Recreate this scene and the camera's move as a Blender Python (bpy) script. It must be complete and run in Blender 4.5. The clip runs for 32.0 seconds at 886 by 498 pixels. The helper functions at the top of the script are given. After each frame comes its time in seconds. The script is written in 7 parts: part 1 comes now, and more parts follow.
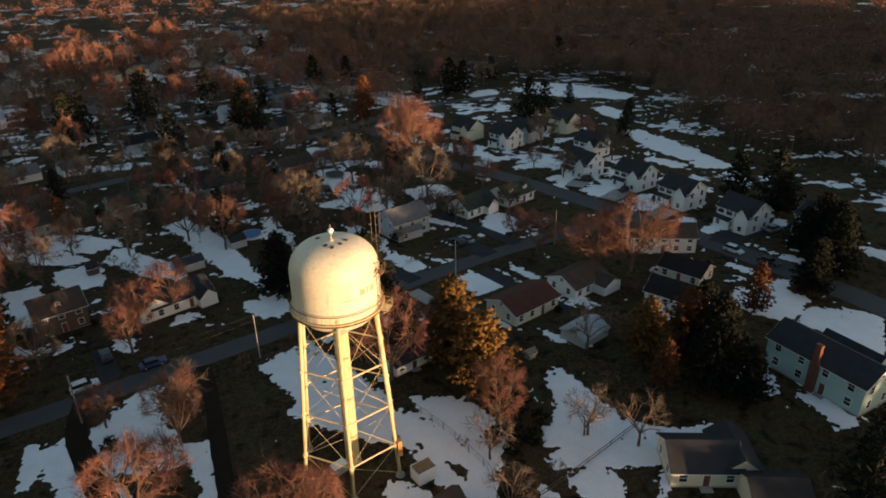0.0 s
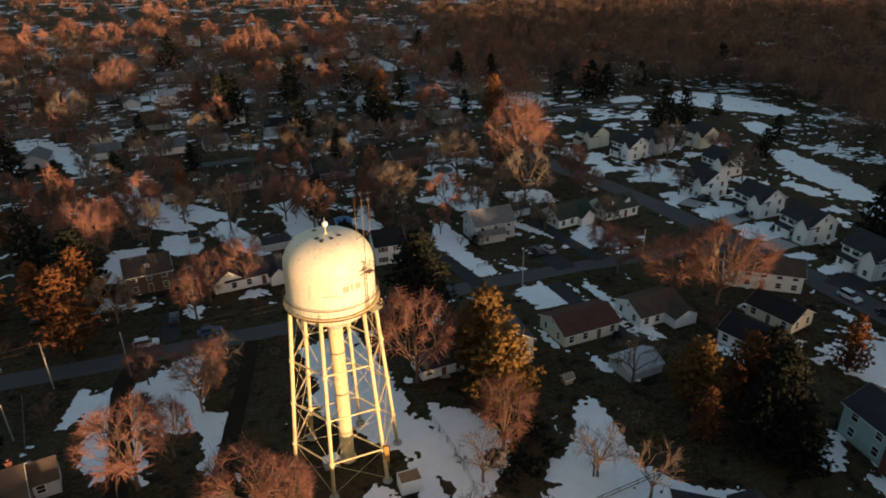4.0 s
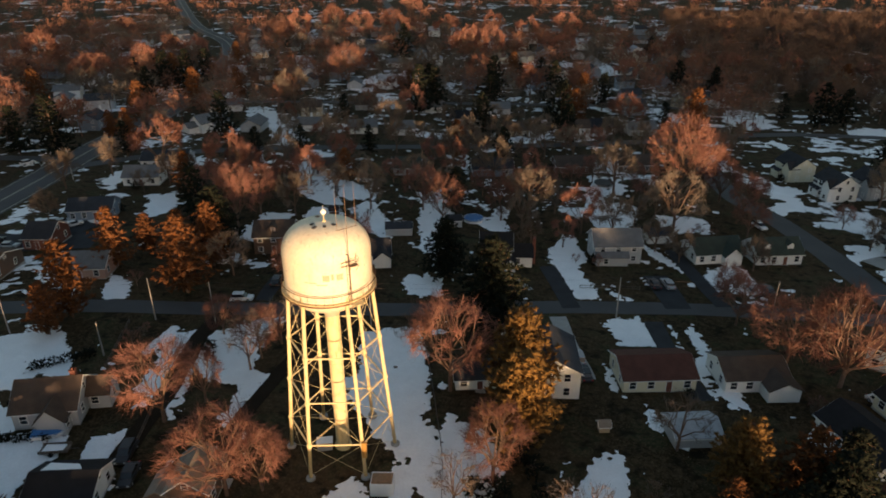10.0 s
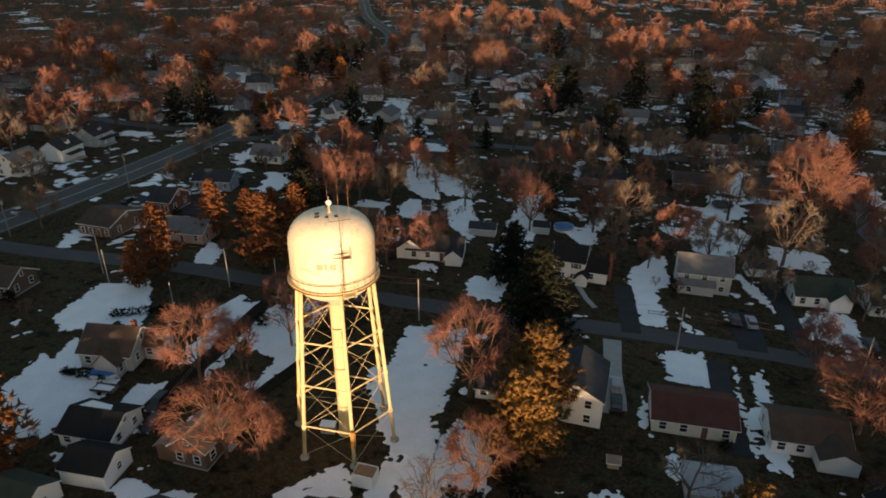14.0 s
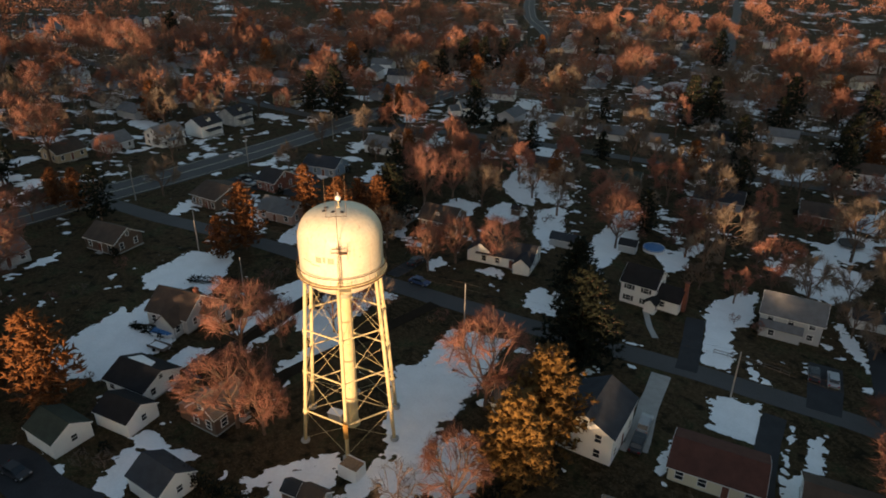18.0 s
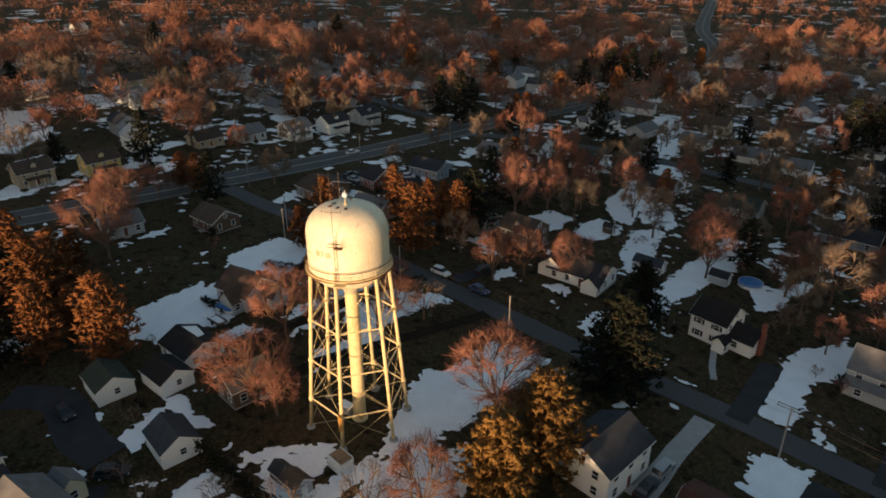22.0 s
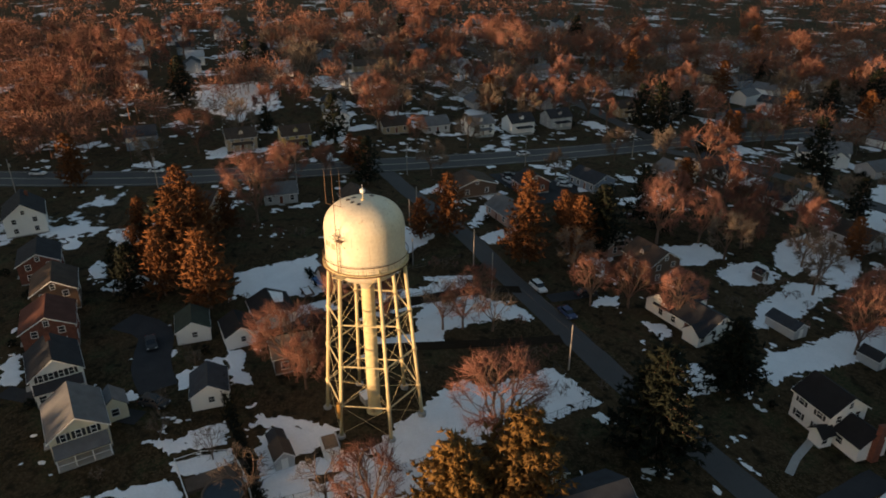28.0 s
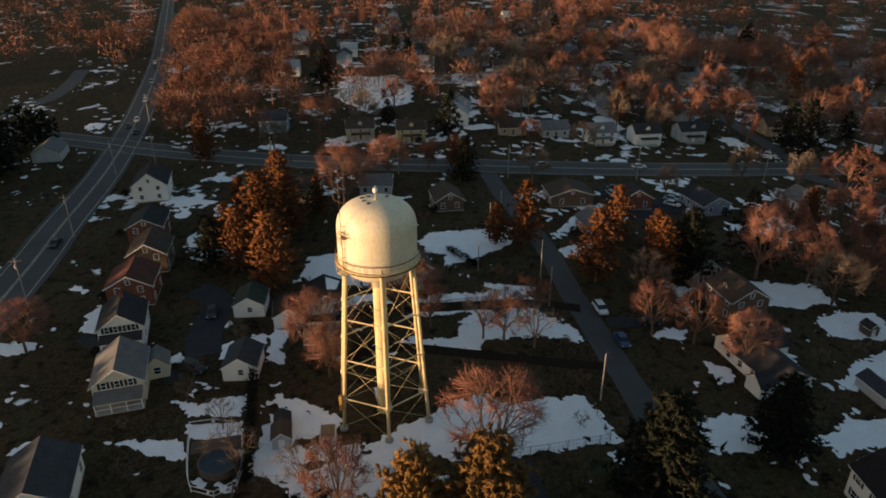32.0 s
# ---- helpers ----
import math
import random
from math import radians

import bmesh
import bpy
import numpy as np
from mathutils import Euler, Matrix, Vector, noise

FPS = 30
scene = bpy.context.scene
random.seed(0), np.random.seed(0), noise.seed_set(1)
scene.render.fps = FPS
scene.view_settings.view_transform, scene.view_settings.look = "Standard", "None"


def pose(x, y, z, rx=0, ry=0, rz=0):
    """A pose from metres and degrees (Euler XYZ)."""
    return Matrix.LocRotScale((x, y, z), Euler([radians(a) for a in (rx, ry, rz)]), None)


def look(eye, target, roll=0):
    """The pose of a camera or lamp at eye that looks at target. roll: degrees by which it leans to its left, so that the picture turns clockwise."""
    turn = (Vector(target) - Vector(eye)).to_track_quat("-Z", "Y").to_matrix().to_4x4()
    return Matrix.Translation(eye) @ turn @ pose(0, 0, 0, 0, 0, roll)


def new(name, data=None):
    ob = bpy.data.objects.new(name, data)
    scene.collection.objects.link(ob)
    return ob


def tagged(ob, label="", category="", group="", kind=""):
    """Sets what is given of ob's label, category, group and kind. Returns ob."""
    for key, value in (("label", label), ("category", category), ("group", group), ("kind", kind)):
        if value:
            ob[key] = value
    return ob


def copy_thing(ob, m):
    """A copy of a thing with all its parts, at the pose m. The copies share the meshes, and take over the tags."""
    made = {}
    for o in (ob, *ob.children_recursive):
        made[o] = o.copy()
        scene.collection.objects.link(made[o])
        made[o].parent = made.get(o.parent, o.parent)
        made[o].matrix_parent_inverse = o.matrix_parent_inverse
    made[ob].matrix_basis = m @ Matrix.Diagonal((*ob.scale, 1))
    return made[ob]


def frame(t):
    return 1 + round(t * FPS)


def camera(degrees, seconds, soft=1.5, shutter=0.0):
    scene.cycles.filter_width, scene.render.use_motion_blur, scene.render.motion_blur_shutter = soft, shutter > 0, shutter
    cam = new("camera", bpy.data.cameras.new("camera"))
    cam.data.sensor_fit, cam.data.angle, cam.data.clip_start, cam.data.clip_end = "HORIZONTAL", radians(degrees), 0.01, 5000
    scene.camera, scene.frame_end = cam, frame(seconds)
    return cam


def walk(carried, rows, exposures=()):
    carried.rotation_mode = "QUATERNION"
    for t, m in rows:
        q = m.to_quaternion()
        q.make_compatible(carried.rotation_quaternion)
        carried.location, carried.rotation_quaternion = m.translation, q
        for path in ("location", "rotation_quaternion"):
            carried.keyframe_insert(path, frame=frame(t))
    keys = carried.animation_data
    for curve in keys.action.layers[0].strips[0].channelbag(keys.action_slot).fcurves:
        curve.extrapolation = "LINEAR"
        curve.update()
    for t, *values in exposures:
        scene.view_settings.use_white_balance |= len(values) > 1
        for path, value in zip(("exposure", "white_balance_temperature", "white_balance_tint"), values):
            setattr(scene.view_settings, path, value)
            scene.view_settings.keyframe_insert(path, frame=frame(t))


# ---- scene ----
cam = camera(66.6, 32.0, soft=1.8)
PATH = [
    (0, (-11.537, -70.985, 66.816), (-10.935, -69.291, 65.939), -1.1),
    (1, (-6.615, -71.663, 66.616), (-6.124, -69.934, 65.739), -1.0),
    (2, (-1.752, -72.047, 66.056), (-1.376, -70.288, 65.183), -1.0),
    (3, (3.061, -72.246, 65.97), (3.321, -70.464, 65.099), -1.0),
    (3.5, (5.276, -71.906, 65.829), (5.481, -70.117, 64.958), -1.0),
    (5.5, (14.467, -70.883, 65.44), (14.453, -69.081, 64.571), -1.0),
    (6, (16.567, -70.452, 65.428), (16.503, -68.652, 64.558), -0.8),
    (7, (21.104, -69.441, 65.264), (20.926, -67.649, 64.393), -0.6),
    (8, (25.599, -68.222, 65.019), (25.308, -66.445, 64.15), -0.5),
    (9, (29.84, -67.021, 64.848), (29.437, -65.264, 63.983), -0.4),
    (10, (34.202, -65.485, 64.82), (33.683, -63.758, 63.956), -0.3),
    (11, (38.488, -63.757, 64.941), (37.86, -62.067, 64.075), -0.3),
    (12, (42.799, -61.681, 64.856), (42.061, -60.037, 63.989), -0.2),
    (13, (47.086, -59.332, 64.802), (46.242, -57.74, 63.935), -0.1),
    (14, (50.825, -56.725, 64.956), (49.883, -55.189, 64.087), 0.1),
    (14.5, (52.655, -55.432, 65.1), (51.667, -53.927, 64.229), 0.1),
    (16.5, (59.696, -49.237, 65.27), (58.525, -47.87, 64.397), 0.2),
    (17, (61.268, -47.679, 65.406), (60.057, -46.348, 64.533), 0.3),
    (18, (64.144, -44.216, 65.517), (62.853, -42.964, 64.642), 0.5),
    (19, (67.256, -40.199, 65.543), (65.884, -39.035, 64.668), 0.4),
    (20, (70.041, -36.105, 65.534), (68.595, -35.032, 64.663), 0.2),
    (21, (72.772, -32.045, 65.275), (71.256, -31.068, 64.411), 0.0),
    (22, (75.28, -27.801, 64.857), (73.699, -26.922, 64.003), -0.2),
    (23, (77.109, -23.526, 64.537), (75.476, -22.744, 63.688), -0.1),
    (24, (78.793, -18.499, 64.473), (77.107, -17.835, 63.626), -0.1),
    (25, (79.987, -13.718, 64.61), (78.263, -13.166, 63.761), -0.1),
    (25.5, (80.395, -11.202, 64.716), (78.654, -10.709, 63.864), -0.1),
    (27.5, (81.576, -1.374, 64.905), (79.787, -1.114, 64.051), -0.2),
    (28, (81.613, 1.121, 64.959), (79.816, 1.324, 64.105), -0.1),
    (29, (81.52, 5.78, 65.018), (79.714, 5.871, 64.164), -0.1),
    (30, (81.174, 10.766, 65.014), (79.366, 10.738, 64.16), -0.1),
    (31, (80.37, 15.635, 65.192), (78.569, 15.49, 64.335), -0.0),
    (32, (79.326, 20.454, 65.333), (77.539, 20.192, 64.475), 0.1),
]
EXPOSURE = ((0, 1.41), (10, 1.45), (19, 1.39), (25, 1.31), (32, 1.23))
walk(cam, [(t, look(eye, target, roll)) for t, eye, target, roll in PATH], EXPOSURE)

# ---- light ----
SUN_AZ, SUN_EL = radians(-57), radians(2.25)
world = bpy.data.worlds.new("world")
scene.world = world
world.use_nodes = True
wn = world.node_tree.nodes
sky = wn.new("ShaderNodeTexSky")
sky.sky_type, sky.sun_disc = "NISHITA", False
sky.sun_elevation, sky.sun_rotation = SUN_EL, math.pi / 2 - SUN_AZ
sky.altitude, sky.air_density, sky.dust_density, sky.ozone_density = 0, 1.0, 1.25, 1.35
wn["Background"].inputs["Strength"].default_value = 0.15
world.node_tree.links.new(sky.outputs[0], wn["Background"].inputs[0])
sun = new("sun", bpy.data.lights.new("sun", "SUN"))
sun.data.energy, sun.data.angle, sun.data.color = 3.5, radians(0.6), (1.0, 0.63, 0.35)
sun.matrix_world = look((math.cos(SUN_AZ) * 300, math.sin(SUN_AZ) * 300, math.tan(SUN_EL) * 300), (0, 0, 0))


# ---- ground shape ----
def gz(x, y):
    """Height of the ground: a gentle fall towards +y."""
    return -0.055 * min(max(y, 0.0), 300.0)


# ---- materials ----
def mat(name, base, rough=0.8, var=0.25, scale=3.0, fine=25.0, bump=0.2, metal=0.0, tint=None, dist=0.02, obvar=0.0, spec=0.3):
    """A surface with variation at two scales and a fine relief."""
    m = bpy.data.materials.new(name)
    m.use_nodes = True
    n, l = m.node_tree.nodes, m.node_tree.links
    b = n["Principled BSDF"]
    b.inputs["Roughness"].default_value, b.inputs["Metallic"].default_value = rough, metal
    b.inputs["Specular IOR Level"].default_value = spec if rough < 0.85 else 0.12
    co = n.new("ShaderNodeTexCoord")
    n1, n2 = n.new("ShaderNodeTexNoise"), n.new("ShaderNodeTexNoise")
    n1.inputs["Scale"].default_value, n1.inputs["Detail"].default_value = scale, 4
    n2.inputs["Scale"].default_value, n2.inputs["Detail"].default_value = fine, 3
    l.new(co.outputs["Object"], n1.inputs["Vector"]), l.new(co.outputs["Object"], n2.inputs["Vector"])
    add = n.new("ShaderNodeMath")
    add.operation = "ADD"
    l.new(n1.outputs["Fac"], add.inputs[0]), l.new(n2.outputs["Fac"], add.inputs[1])
    ramp = n.new("ShaderNodeMapRange")
    ramp.inputs["From Min"].default_value, ramp.inputs["From Max"].default_value = 0.6, 1.4
    l.new(add.outputs[0], ramp.inputs["Value"])
    mix = n.new("ShaderNodeMix")
    mix.data_type = "RGBA"
    dark = [c * (1 - var) for c in base]
    lite = [min(1, c * (1 + var)) for c in (tint or base)]
    mix.inputs[6].default_value, mix.inputs[7].default_value = (*dark, 1), (*lite, 1)
    l.new(ramp.outputs[0], mix.inputs[0])
    out = mix.outputs[2]
    if obvar:
        info, hsv, mr = n.new("ShaderNodeObjectInfo"), n.new("ShaderNodeHueSaturation"), n.new("ShaderNodeMapRange")
        mr.inputs["To Min"].default_value, mr.inputs["To Max"].default_value = 1 - obvar, 1 + obvar
        l.new(info.outputs["Random"], mr.inputs["Value"]), l.new(mr.outputs[0], hsv.inputs["Value"])
        l.new(out, hsv.inputs["Color"])
        out = hsv.outputs[0]
    l.new(out, b.inputs["Base Color"])
    if bump:
        bp = n.new("ShaderNodeBump")
        bp.inputs["Strength"].default_value, bp.inputs["Distance"].default_value = bump, dist
        l.new(n2.outputs["Fac"], bp.inputs["Height"]), l.new(bp.outputs[0], b.inputs["Normal"])
    return m


def banded(m, axis, per, depth=0.35, dark=0.8):
    """Rows along an axis on a material: laps of siding, courses of shingles or bricks."""
    n, l = m.node_tree.nodes, m.node_tree.links
    co, sep, mul, frac = n.new("ShaderNodeTexCoord"), n.new("ShaderNodeSeparateXYZ"), n.new("ShaderNodeMath"), n.new("ShaderNodeMath")
    mul.operation, frac.operation = "MULTIPLY", "FRACT"
    mul.inputs[1].default_value = per
    l.new(co.outputs["Object"], sep.inputs[0]), l.new(sep.outputs[axis], mul.inputs[0]), l.new(mul.outputs[0], frac.inputs[0])
    b = n["Principled BSDF"]
    bp = n.new("ShaderNodeBump")
    bp.inputs["Strength"].default_value, bp.inputs["Distance"].default_value = depth, 0.02
    l.new(frac.outputs[0], bp.inputs["Height"])
    old = b.inputs["Normal"].links[0].from_socket if b.inputs["Normal"].links else None
    if old:
        l.new(old, bp.inputs["Normal"])
    l.new(bp.outputs[0], b.inputs["Normal"])
    return m


def wall_mat(name, c, var=0.08):
    return banded(mat(name, c, 0.6, var, 0.6, 9.0, 0.1), 2, 6.5)


def roof_mat(name, c):
    return banded(mat(name, c, 0.85, 0.3, 0.7, 14.0, 0.5, obvar=0.1), 2, 9.0, 0.5)


M_TANK = mat("tank_paint", (0.65, 0.58, 0.43), 0.45, 0.06, 0.35, 3.0, 0.05, tint=(0.74, 0.68, 0.53))


def streaks(m, colour, lo, hi, sx, sz):
    """Rust and dirt that has run down a painted surface."""
    n, l = m.node_tree.nodes, m.node_tree.links
    co, mp, t, mr, mx = n.new("ShaderNodeTexCoord"), n.new("ShaderNodeMapping"), n.new("ShaderNodeTexNoise"), n.new("ShaderNodeMapRange"), n.new("ShaderNodeMix")
    mp.inputs["Scale"].default_value = (sx, sx, sz)
    t.inputs["Scale"].default_value, t.inputs["Detail"].default_value = 1.0, 6
    mr.inputs["From Min"].default_value, mr.inputs["From Max"].default_value = lo, hi
    mx.data_type = "RGBA"
    b = n["Principled BSDF"]
    l.new(co.outputs["Object"], mp.inputs[0]), l.new(mp.outputs[0], t.inputs["Vector"]), l.new(t.outputs[0], mr.inputs["Value"])
    l.new(mr.outputs[0], mx.inputs[0]), l.new(b.inputs["Base Color"].links[0].from_socket, mx.inputs[6])
    mx.inputs[7].default_value = (*colour, 1)
    l.new(mx.outputs[2], b.inputs["Base Color"])
    return m


streaks(M_TANK, (0.42, 0.33, 0.22), 0.60, 0.80, 2.6, 0.22)
streaks(M_TANK, (0.25, 0.18, 0.12), 0.70, 0.76, 3.0, 2.4)
M_STEEL = mat("steel_paint", (0.66, 0.54, 0.30), 0.5, 0.12, 0.8, 9.0, 0.05)
streaks(M_STEEL, (0.30, 0.15, 0.05), 0.60, 0.78, 1.6, 0.35)
M_RUST = mat("rusty_steel", (0.27, 0.17, 0.10), 0.8, 0.4, 2.0, 12.0, 0.3)
M_RAIL = mat("dark_rusty_rail", (0.11, 0.06, 0.03), 0.8, 0.4, 2.0, 12.0, 0.2)
M_DARKM = mat("dark_metal", (0.06, 0.05, 0.045), 0.6, 0.3, 2.0, 12.0, 0.1)
M_CONC = mat("concrete", (0.36, 0.35, 0.33), 0.85, 0.2, 0.8, 12.0, 0.3)
M_ASPH = mat("asphalt", (0.070, 0.068, 0.068), 0.8, 0.25, 0.12, 5.0, 0.3)
M_DRIVE = mat("driveway_asphalt", (0.040, 0.041, 0.044), 0.85, 0.3, 0.3, 6.0, 0.3)
M_MUD = mat("muddy_track", (0.021, 0.014, 0.008), 0.9, 0.35, 0.5, 6.0, 0.4)
M_LINE = mat("road_paint", (0.45, 0.42, 0.33), 0.7, 0.3, 1.0, 8.0, 0.1)
M_SNOW = mat("snow", (0.90, 0.90, 0.91), 0.55, 0.08, 0.35, 3.0, 0.6, dist=0.06)
M_BARK = mat("bark", (0.15, 0.10, 0.075), 0.95, 0.35, 2.0, 15.0, 0.4, obvar=0.25)
M_TWIG = mat("red_twigs", (0.18, 0.088, 0.07), 0.9, 0.3, 0.4, 5.0, 0.0, tint=(0.222, 0.104, 0.078), obvar=0.35)
M_TWIGD = mat("grey_twigs", (0.155, 0.125, 0.10), 0.9, 0.3, 0.4, 5.0, 0.0, obvar=0.25)
M_TWIGW = mat("brown_twigs", (0.17, 0.095, 0.062), 0.9, 0.3, 0.02, 5.0, 0.0, tint=(0.13, 0.09, 0.07), obvar=0.0)
# broad tone drifts paint lit and unlit masses into the far crowns
M_TWIGF = mat("far_twigs", (0.172, 0.098, 0.072), 0.9, 0.5, 0.035, 0.4, 0.0, tint=(0.207, 0.1, 0.07))
M_PINE = mat("pine_needles", (0.105, 0.056, 0.014), 0.8, 0.4, 0.5, 4.0, 0.0, tint=(0.15, 0.08, 0.018), obvar=0.2)
# near-black needles: the crowns' shade is put into this colour
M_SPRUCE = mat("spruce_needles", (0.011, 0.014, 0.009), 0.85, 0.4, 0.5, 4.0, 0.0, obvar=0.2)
M_FIR = mat("brown_fir_needles", (0.115, 0.047, 0.018), 0.85, 0.4, 0.5, 4.0, 0.0, obvar=0.25)
M_GLASS = mat("window_glass", (0.02, 0.024, 0.03), 0.08, 0.2, 0.5, 3.0, 0.0, spec=0.5)
M_TRIM = mat("white_trim", (0.80, 0.80, 0.78), 0.5, 0.06, 1.0, 9.0, 0.05)
M_BRICK = banded(mat("brick", (0.18, 0.075, 0.055), 0.85, 0.35, 1.5, 12.0, 0.3), 2, 13.0)
M_SHUT = mat("dark_shutter", (0.02, 0.022, 0.025), 0.6, 0.2, 1.0, 9.0, 0.1)
M_WOODF = mat("weathered_wood", (0.13, 0.10, 0.08), 0.9, 0.3, 1.0, 12.0, 0.3, obvar=0.2)
M_POLE = mat("bleached_pole", (0.28, 0.26, 0.24), 0.9, 0.25, 1.0, 12.0, 0.3, obvar=0.15)
M_BLUE = mat("blue_tarp", (0.05, 0.16, 0.38), 0.5, 0.2, 1.0, 6.0, 0.2)
WALLS = {
    "white": wall_mat("white_siding", (0.80, 0.80, 0.78)),
    "cream": wall_mat("cream_siding", (0.70, 0.65, 0.50)),
    "grey": wall_mat("grey_siding", (0.44, 0.45, 0.46)),
    "tan": wall_mat("tan_siding", (0.42, 0.33, 0.22)),
    "teal": wall_mat("pale_teal_siding", (0.42, 0.58, 0.56)),
    "brown": wall_mat("brown_siding", (0.13, 0.085, 0.06)),
    "yellow": wall_mat("yellow_siding", (0.52, 0.42, 0.16)),
    "red": M_BRICK,
    "blue": wall_mat("blue_grey_siding", (0.22, 0.27, 0.33)),
    "pink": wall_mat("pinkish_siding", (0.42, 0.27, 0.22)),
}
ROOFS = {
    "dark": roof_mat("charcoal_shingles", (0.036, 0.037, 0.042)),
    "slate": roof_mat("blue_grey_shingles", (0.042, 0.047, 0.056)),
    "brown": roof_mat("brown_shingles", (0.075, 0.056, 0.045)),
    "grey": roof_mat("weathered_grey_shingles", (0.15, 0.152, 0.158)),
    "red": roof_mat("dark_red_shingles", (0.10, 0.045, 0.035)),
    "green": roof_mat("dark_green_shingles", (0.045, 0.055, 0.045)),
    "black": roof_mat("black_shingles", (0.019, 0.019, 0.021)),
    "frost": roof_mat("frosted_pale_shingles", (0.40, 0.41, 0.43)),
    "tan": roof_mat("tan_shingles", (0.24, 0.20, 0.16)),
}


# ---- mesh helpers ----
def mesh(name, verts, faces, material, smooth=False):
    me = bpy.data.meshes.new(name)
    me.from_pydata([tuple(v) for v in verts], [], [tuple(f) for f in faces])
    me.materials.append(material)
    if smooth:
        me.polygons.foreach_set("use_smooth", [True] * len(me.polygons))
    me.update()
    return me


class Build:
    """Collects boxes, prisms and rods into one mesh."""

    def __init__(self):
        self.v, self.f = [], []

    def add(self, verts, faces):
        o = len(self.v)
        self.v += [tuple(p) for p in verts]
        self.f += [tuple(i + o for i in f) for f in faces]
        return self

    def box(self, x0, y0, z0, x1, y1, z1):
        v = [(x, y, z) for z in (z0, z1) for y in (y0, y1) for x in (x0, x1)]
        return self.add(v, [(0, 2, 3, 1), (4, 5, 7, 6), (0, 1, 5, 4), (2, 6, 7, 3), (0, 4, 6, 2), (1, 3, 7, 5)])

    def rod(self, a, b, r0, r1=None, k=6):
        a, b = Vector(a), Vector(b)
        r1 = r0 if r1 is None else r1
        d = (b - a).normalized()
        u = d.orthogonal().normalized()
        w = d.cross(u)
        ring = [(math.cos(i * math.tau / k), math.sin(i * math.tau / k)) for i in range(k)]
        v = [a + (u * c + w * s) * r0 for c, s in ring] + [b + (u * c + w * s) * r1 for c, s in ring]
        f = [(i, (i + 1) % k, k + (i + 1) % k, k + i) for i in range(k)]
        return self.add(v, f + [tuple(range(k - 1, -1, -1)), tuple(range(k, 2 * k))])

    def lathe(self, prof, k=48, cap=True):
        """A turned shape from pairs of radius and height, bottom first."""
        v = [(r * math.cos(i * math.tau / k), r * math.sin(i * math.tau / k), z) for r, z in prof for i in range(k)]
        f = [(j * k + i, j * k + (i + 1) % k, (j + 1) * k + (i + 1) % k, (j + 1) * k + i) for j in range(len(prof) - 1) for i in range(k)]
        if cap:
            f += [tuple(range(k - 1, -1, -1)), tuple((len(prof) - 1) * k + i for i in range(k))]
        return self.add(v, f)

    def slab(self, a, b, c, d, t):
        """A plate on four corners, with its thickness downwards."""
        a, b, c, d = (Vector(p) for p in (a, b, c, d))
        n = Vector((0, 0, -t))
        return self.add([a, b, c, d, a + n, b + n, c + n, d + n], [(0, 1, 2, 3), (7, 6, 5, 4), (0, 4, 5, 1), (1, 5, 6, 2), (2, 6, 7, 3), (3, 7, 4, 0)])

    def mesh(self, name, material, smooth=False):
        return mesh(name, self.v, self.f, material, smooth)


def part(name, b, material, parent, label="", at=None, smooth=False):
    """One mesh object under a thing or a part. b: a Build or a mesh."""
    me = b.mesh(name, material, smooth) if isinstance(b, Build) else b
    ob = new(name, me)
    ob.parent = parent
    if at is not None:
        ob.matrix_basis = at
    return tagged(ob, label)


def thing(name, m, label, category, group="", kind=""):
    ob = new(name)
    ob.matrix_basis = m
    return tagged(ob, label, category, group, kind)


def near_line(x, y, pts):
    best = 1e9
    for (ax, ay), (bx, by) in zip(pts, pts[1:]):
        dx, dy = bx - ax, by - ay
        t = max(0, min(1, ((x - ax) * dx + (y - ay) * dy) / (dx * dx + dy * dy)))
        best = min(best, math.hypot(x - ax - t * dx, y - ay - t * dy))
    return best


# ---- roads of the plan ----
STREET_A = [(-111, 6), (-93, 12), (-77, 18.5), (-60, 24.5), (-43, 29), (-28, 33.5), (-12, 38.5), (5, 44), (21, 50), (40, 55.5), (58, 60), (85, 64)]
HIGHWAY_B = [(-140, -260), (-126, -150), (-117, -101), (-113, -57), (-115, -16), (-118, 5), (-128, 46), (-140, 85), (-155, 128), (-181, 210), (-265, 385), (-368, 489), (-500, 650), (-900, 1150)]
ROAD_C = [(60, -56), (-26, -82.6), (-53, -92), (-102, -109), (-171, -139), (-284, -194), (-426, -269), (-900, -520)]
STREET_D = [(-143, 100), (-125, 124), (-100, 141), (-75, 152), (-46, 163), (-5, 179), (40, 202), (71, 222), (98, 234), (128, 238)]
STREET_F = [(52, 200), (62, 140), (72, 118), (80, 96), (86, 76), (93, 52), (100, 22), (104, -10), (108, -60)]
STREET_G = [(-181, 214), (-100, 238), (-20, 262), (80, 285)]
STREET_I = [(-148, 108), (-240, 90), (-420, 60)]
STREET_K = [(-112, -184), (-150, -186), (-186, -188), (-240, -212)]
STREET_J = [(-130, 405), (-158, 465), (-190, 535), (-256, 690), (-340, 860)]
ROADS = ((STREET_A, 5.2), (HIGHWAY_B, 13.0), (ROAD_C, 11.0), (STREET_D, 6.0), (STREET_F, 7.0), (STREET_G, 6.0), (STREET_I, 6.0), (STREET_J, 8.0), (STREET_K, 7.0))


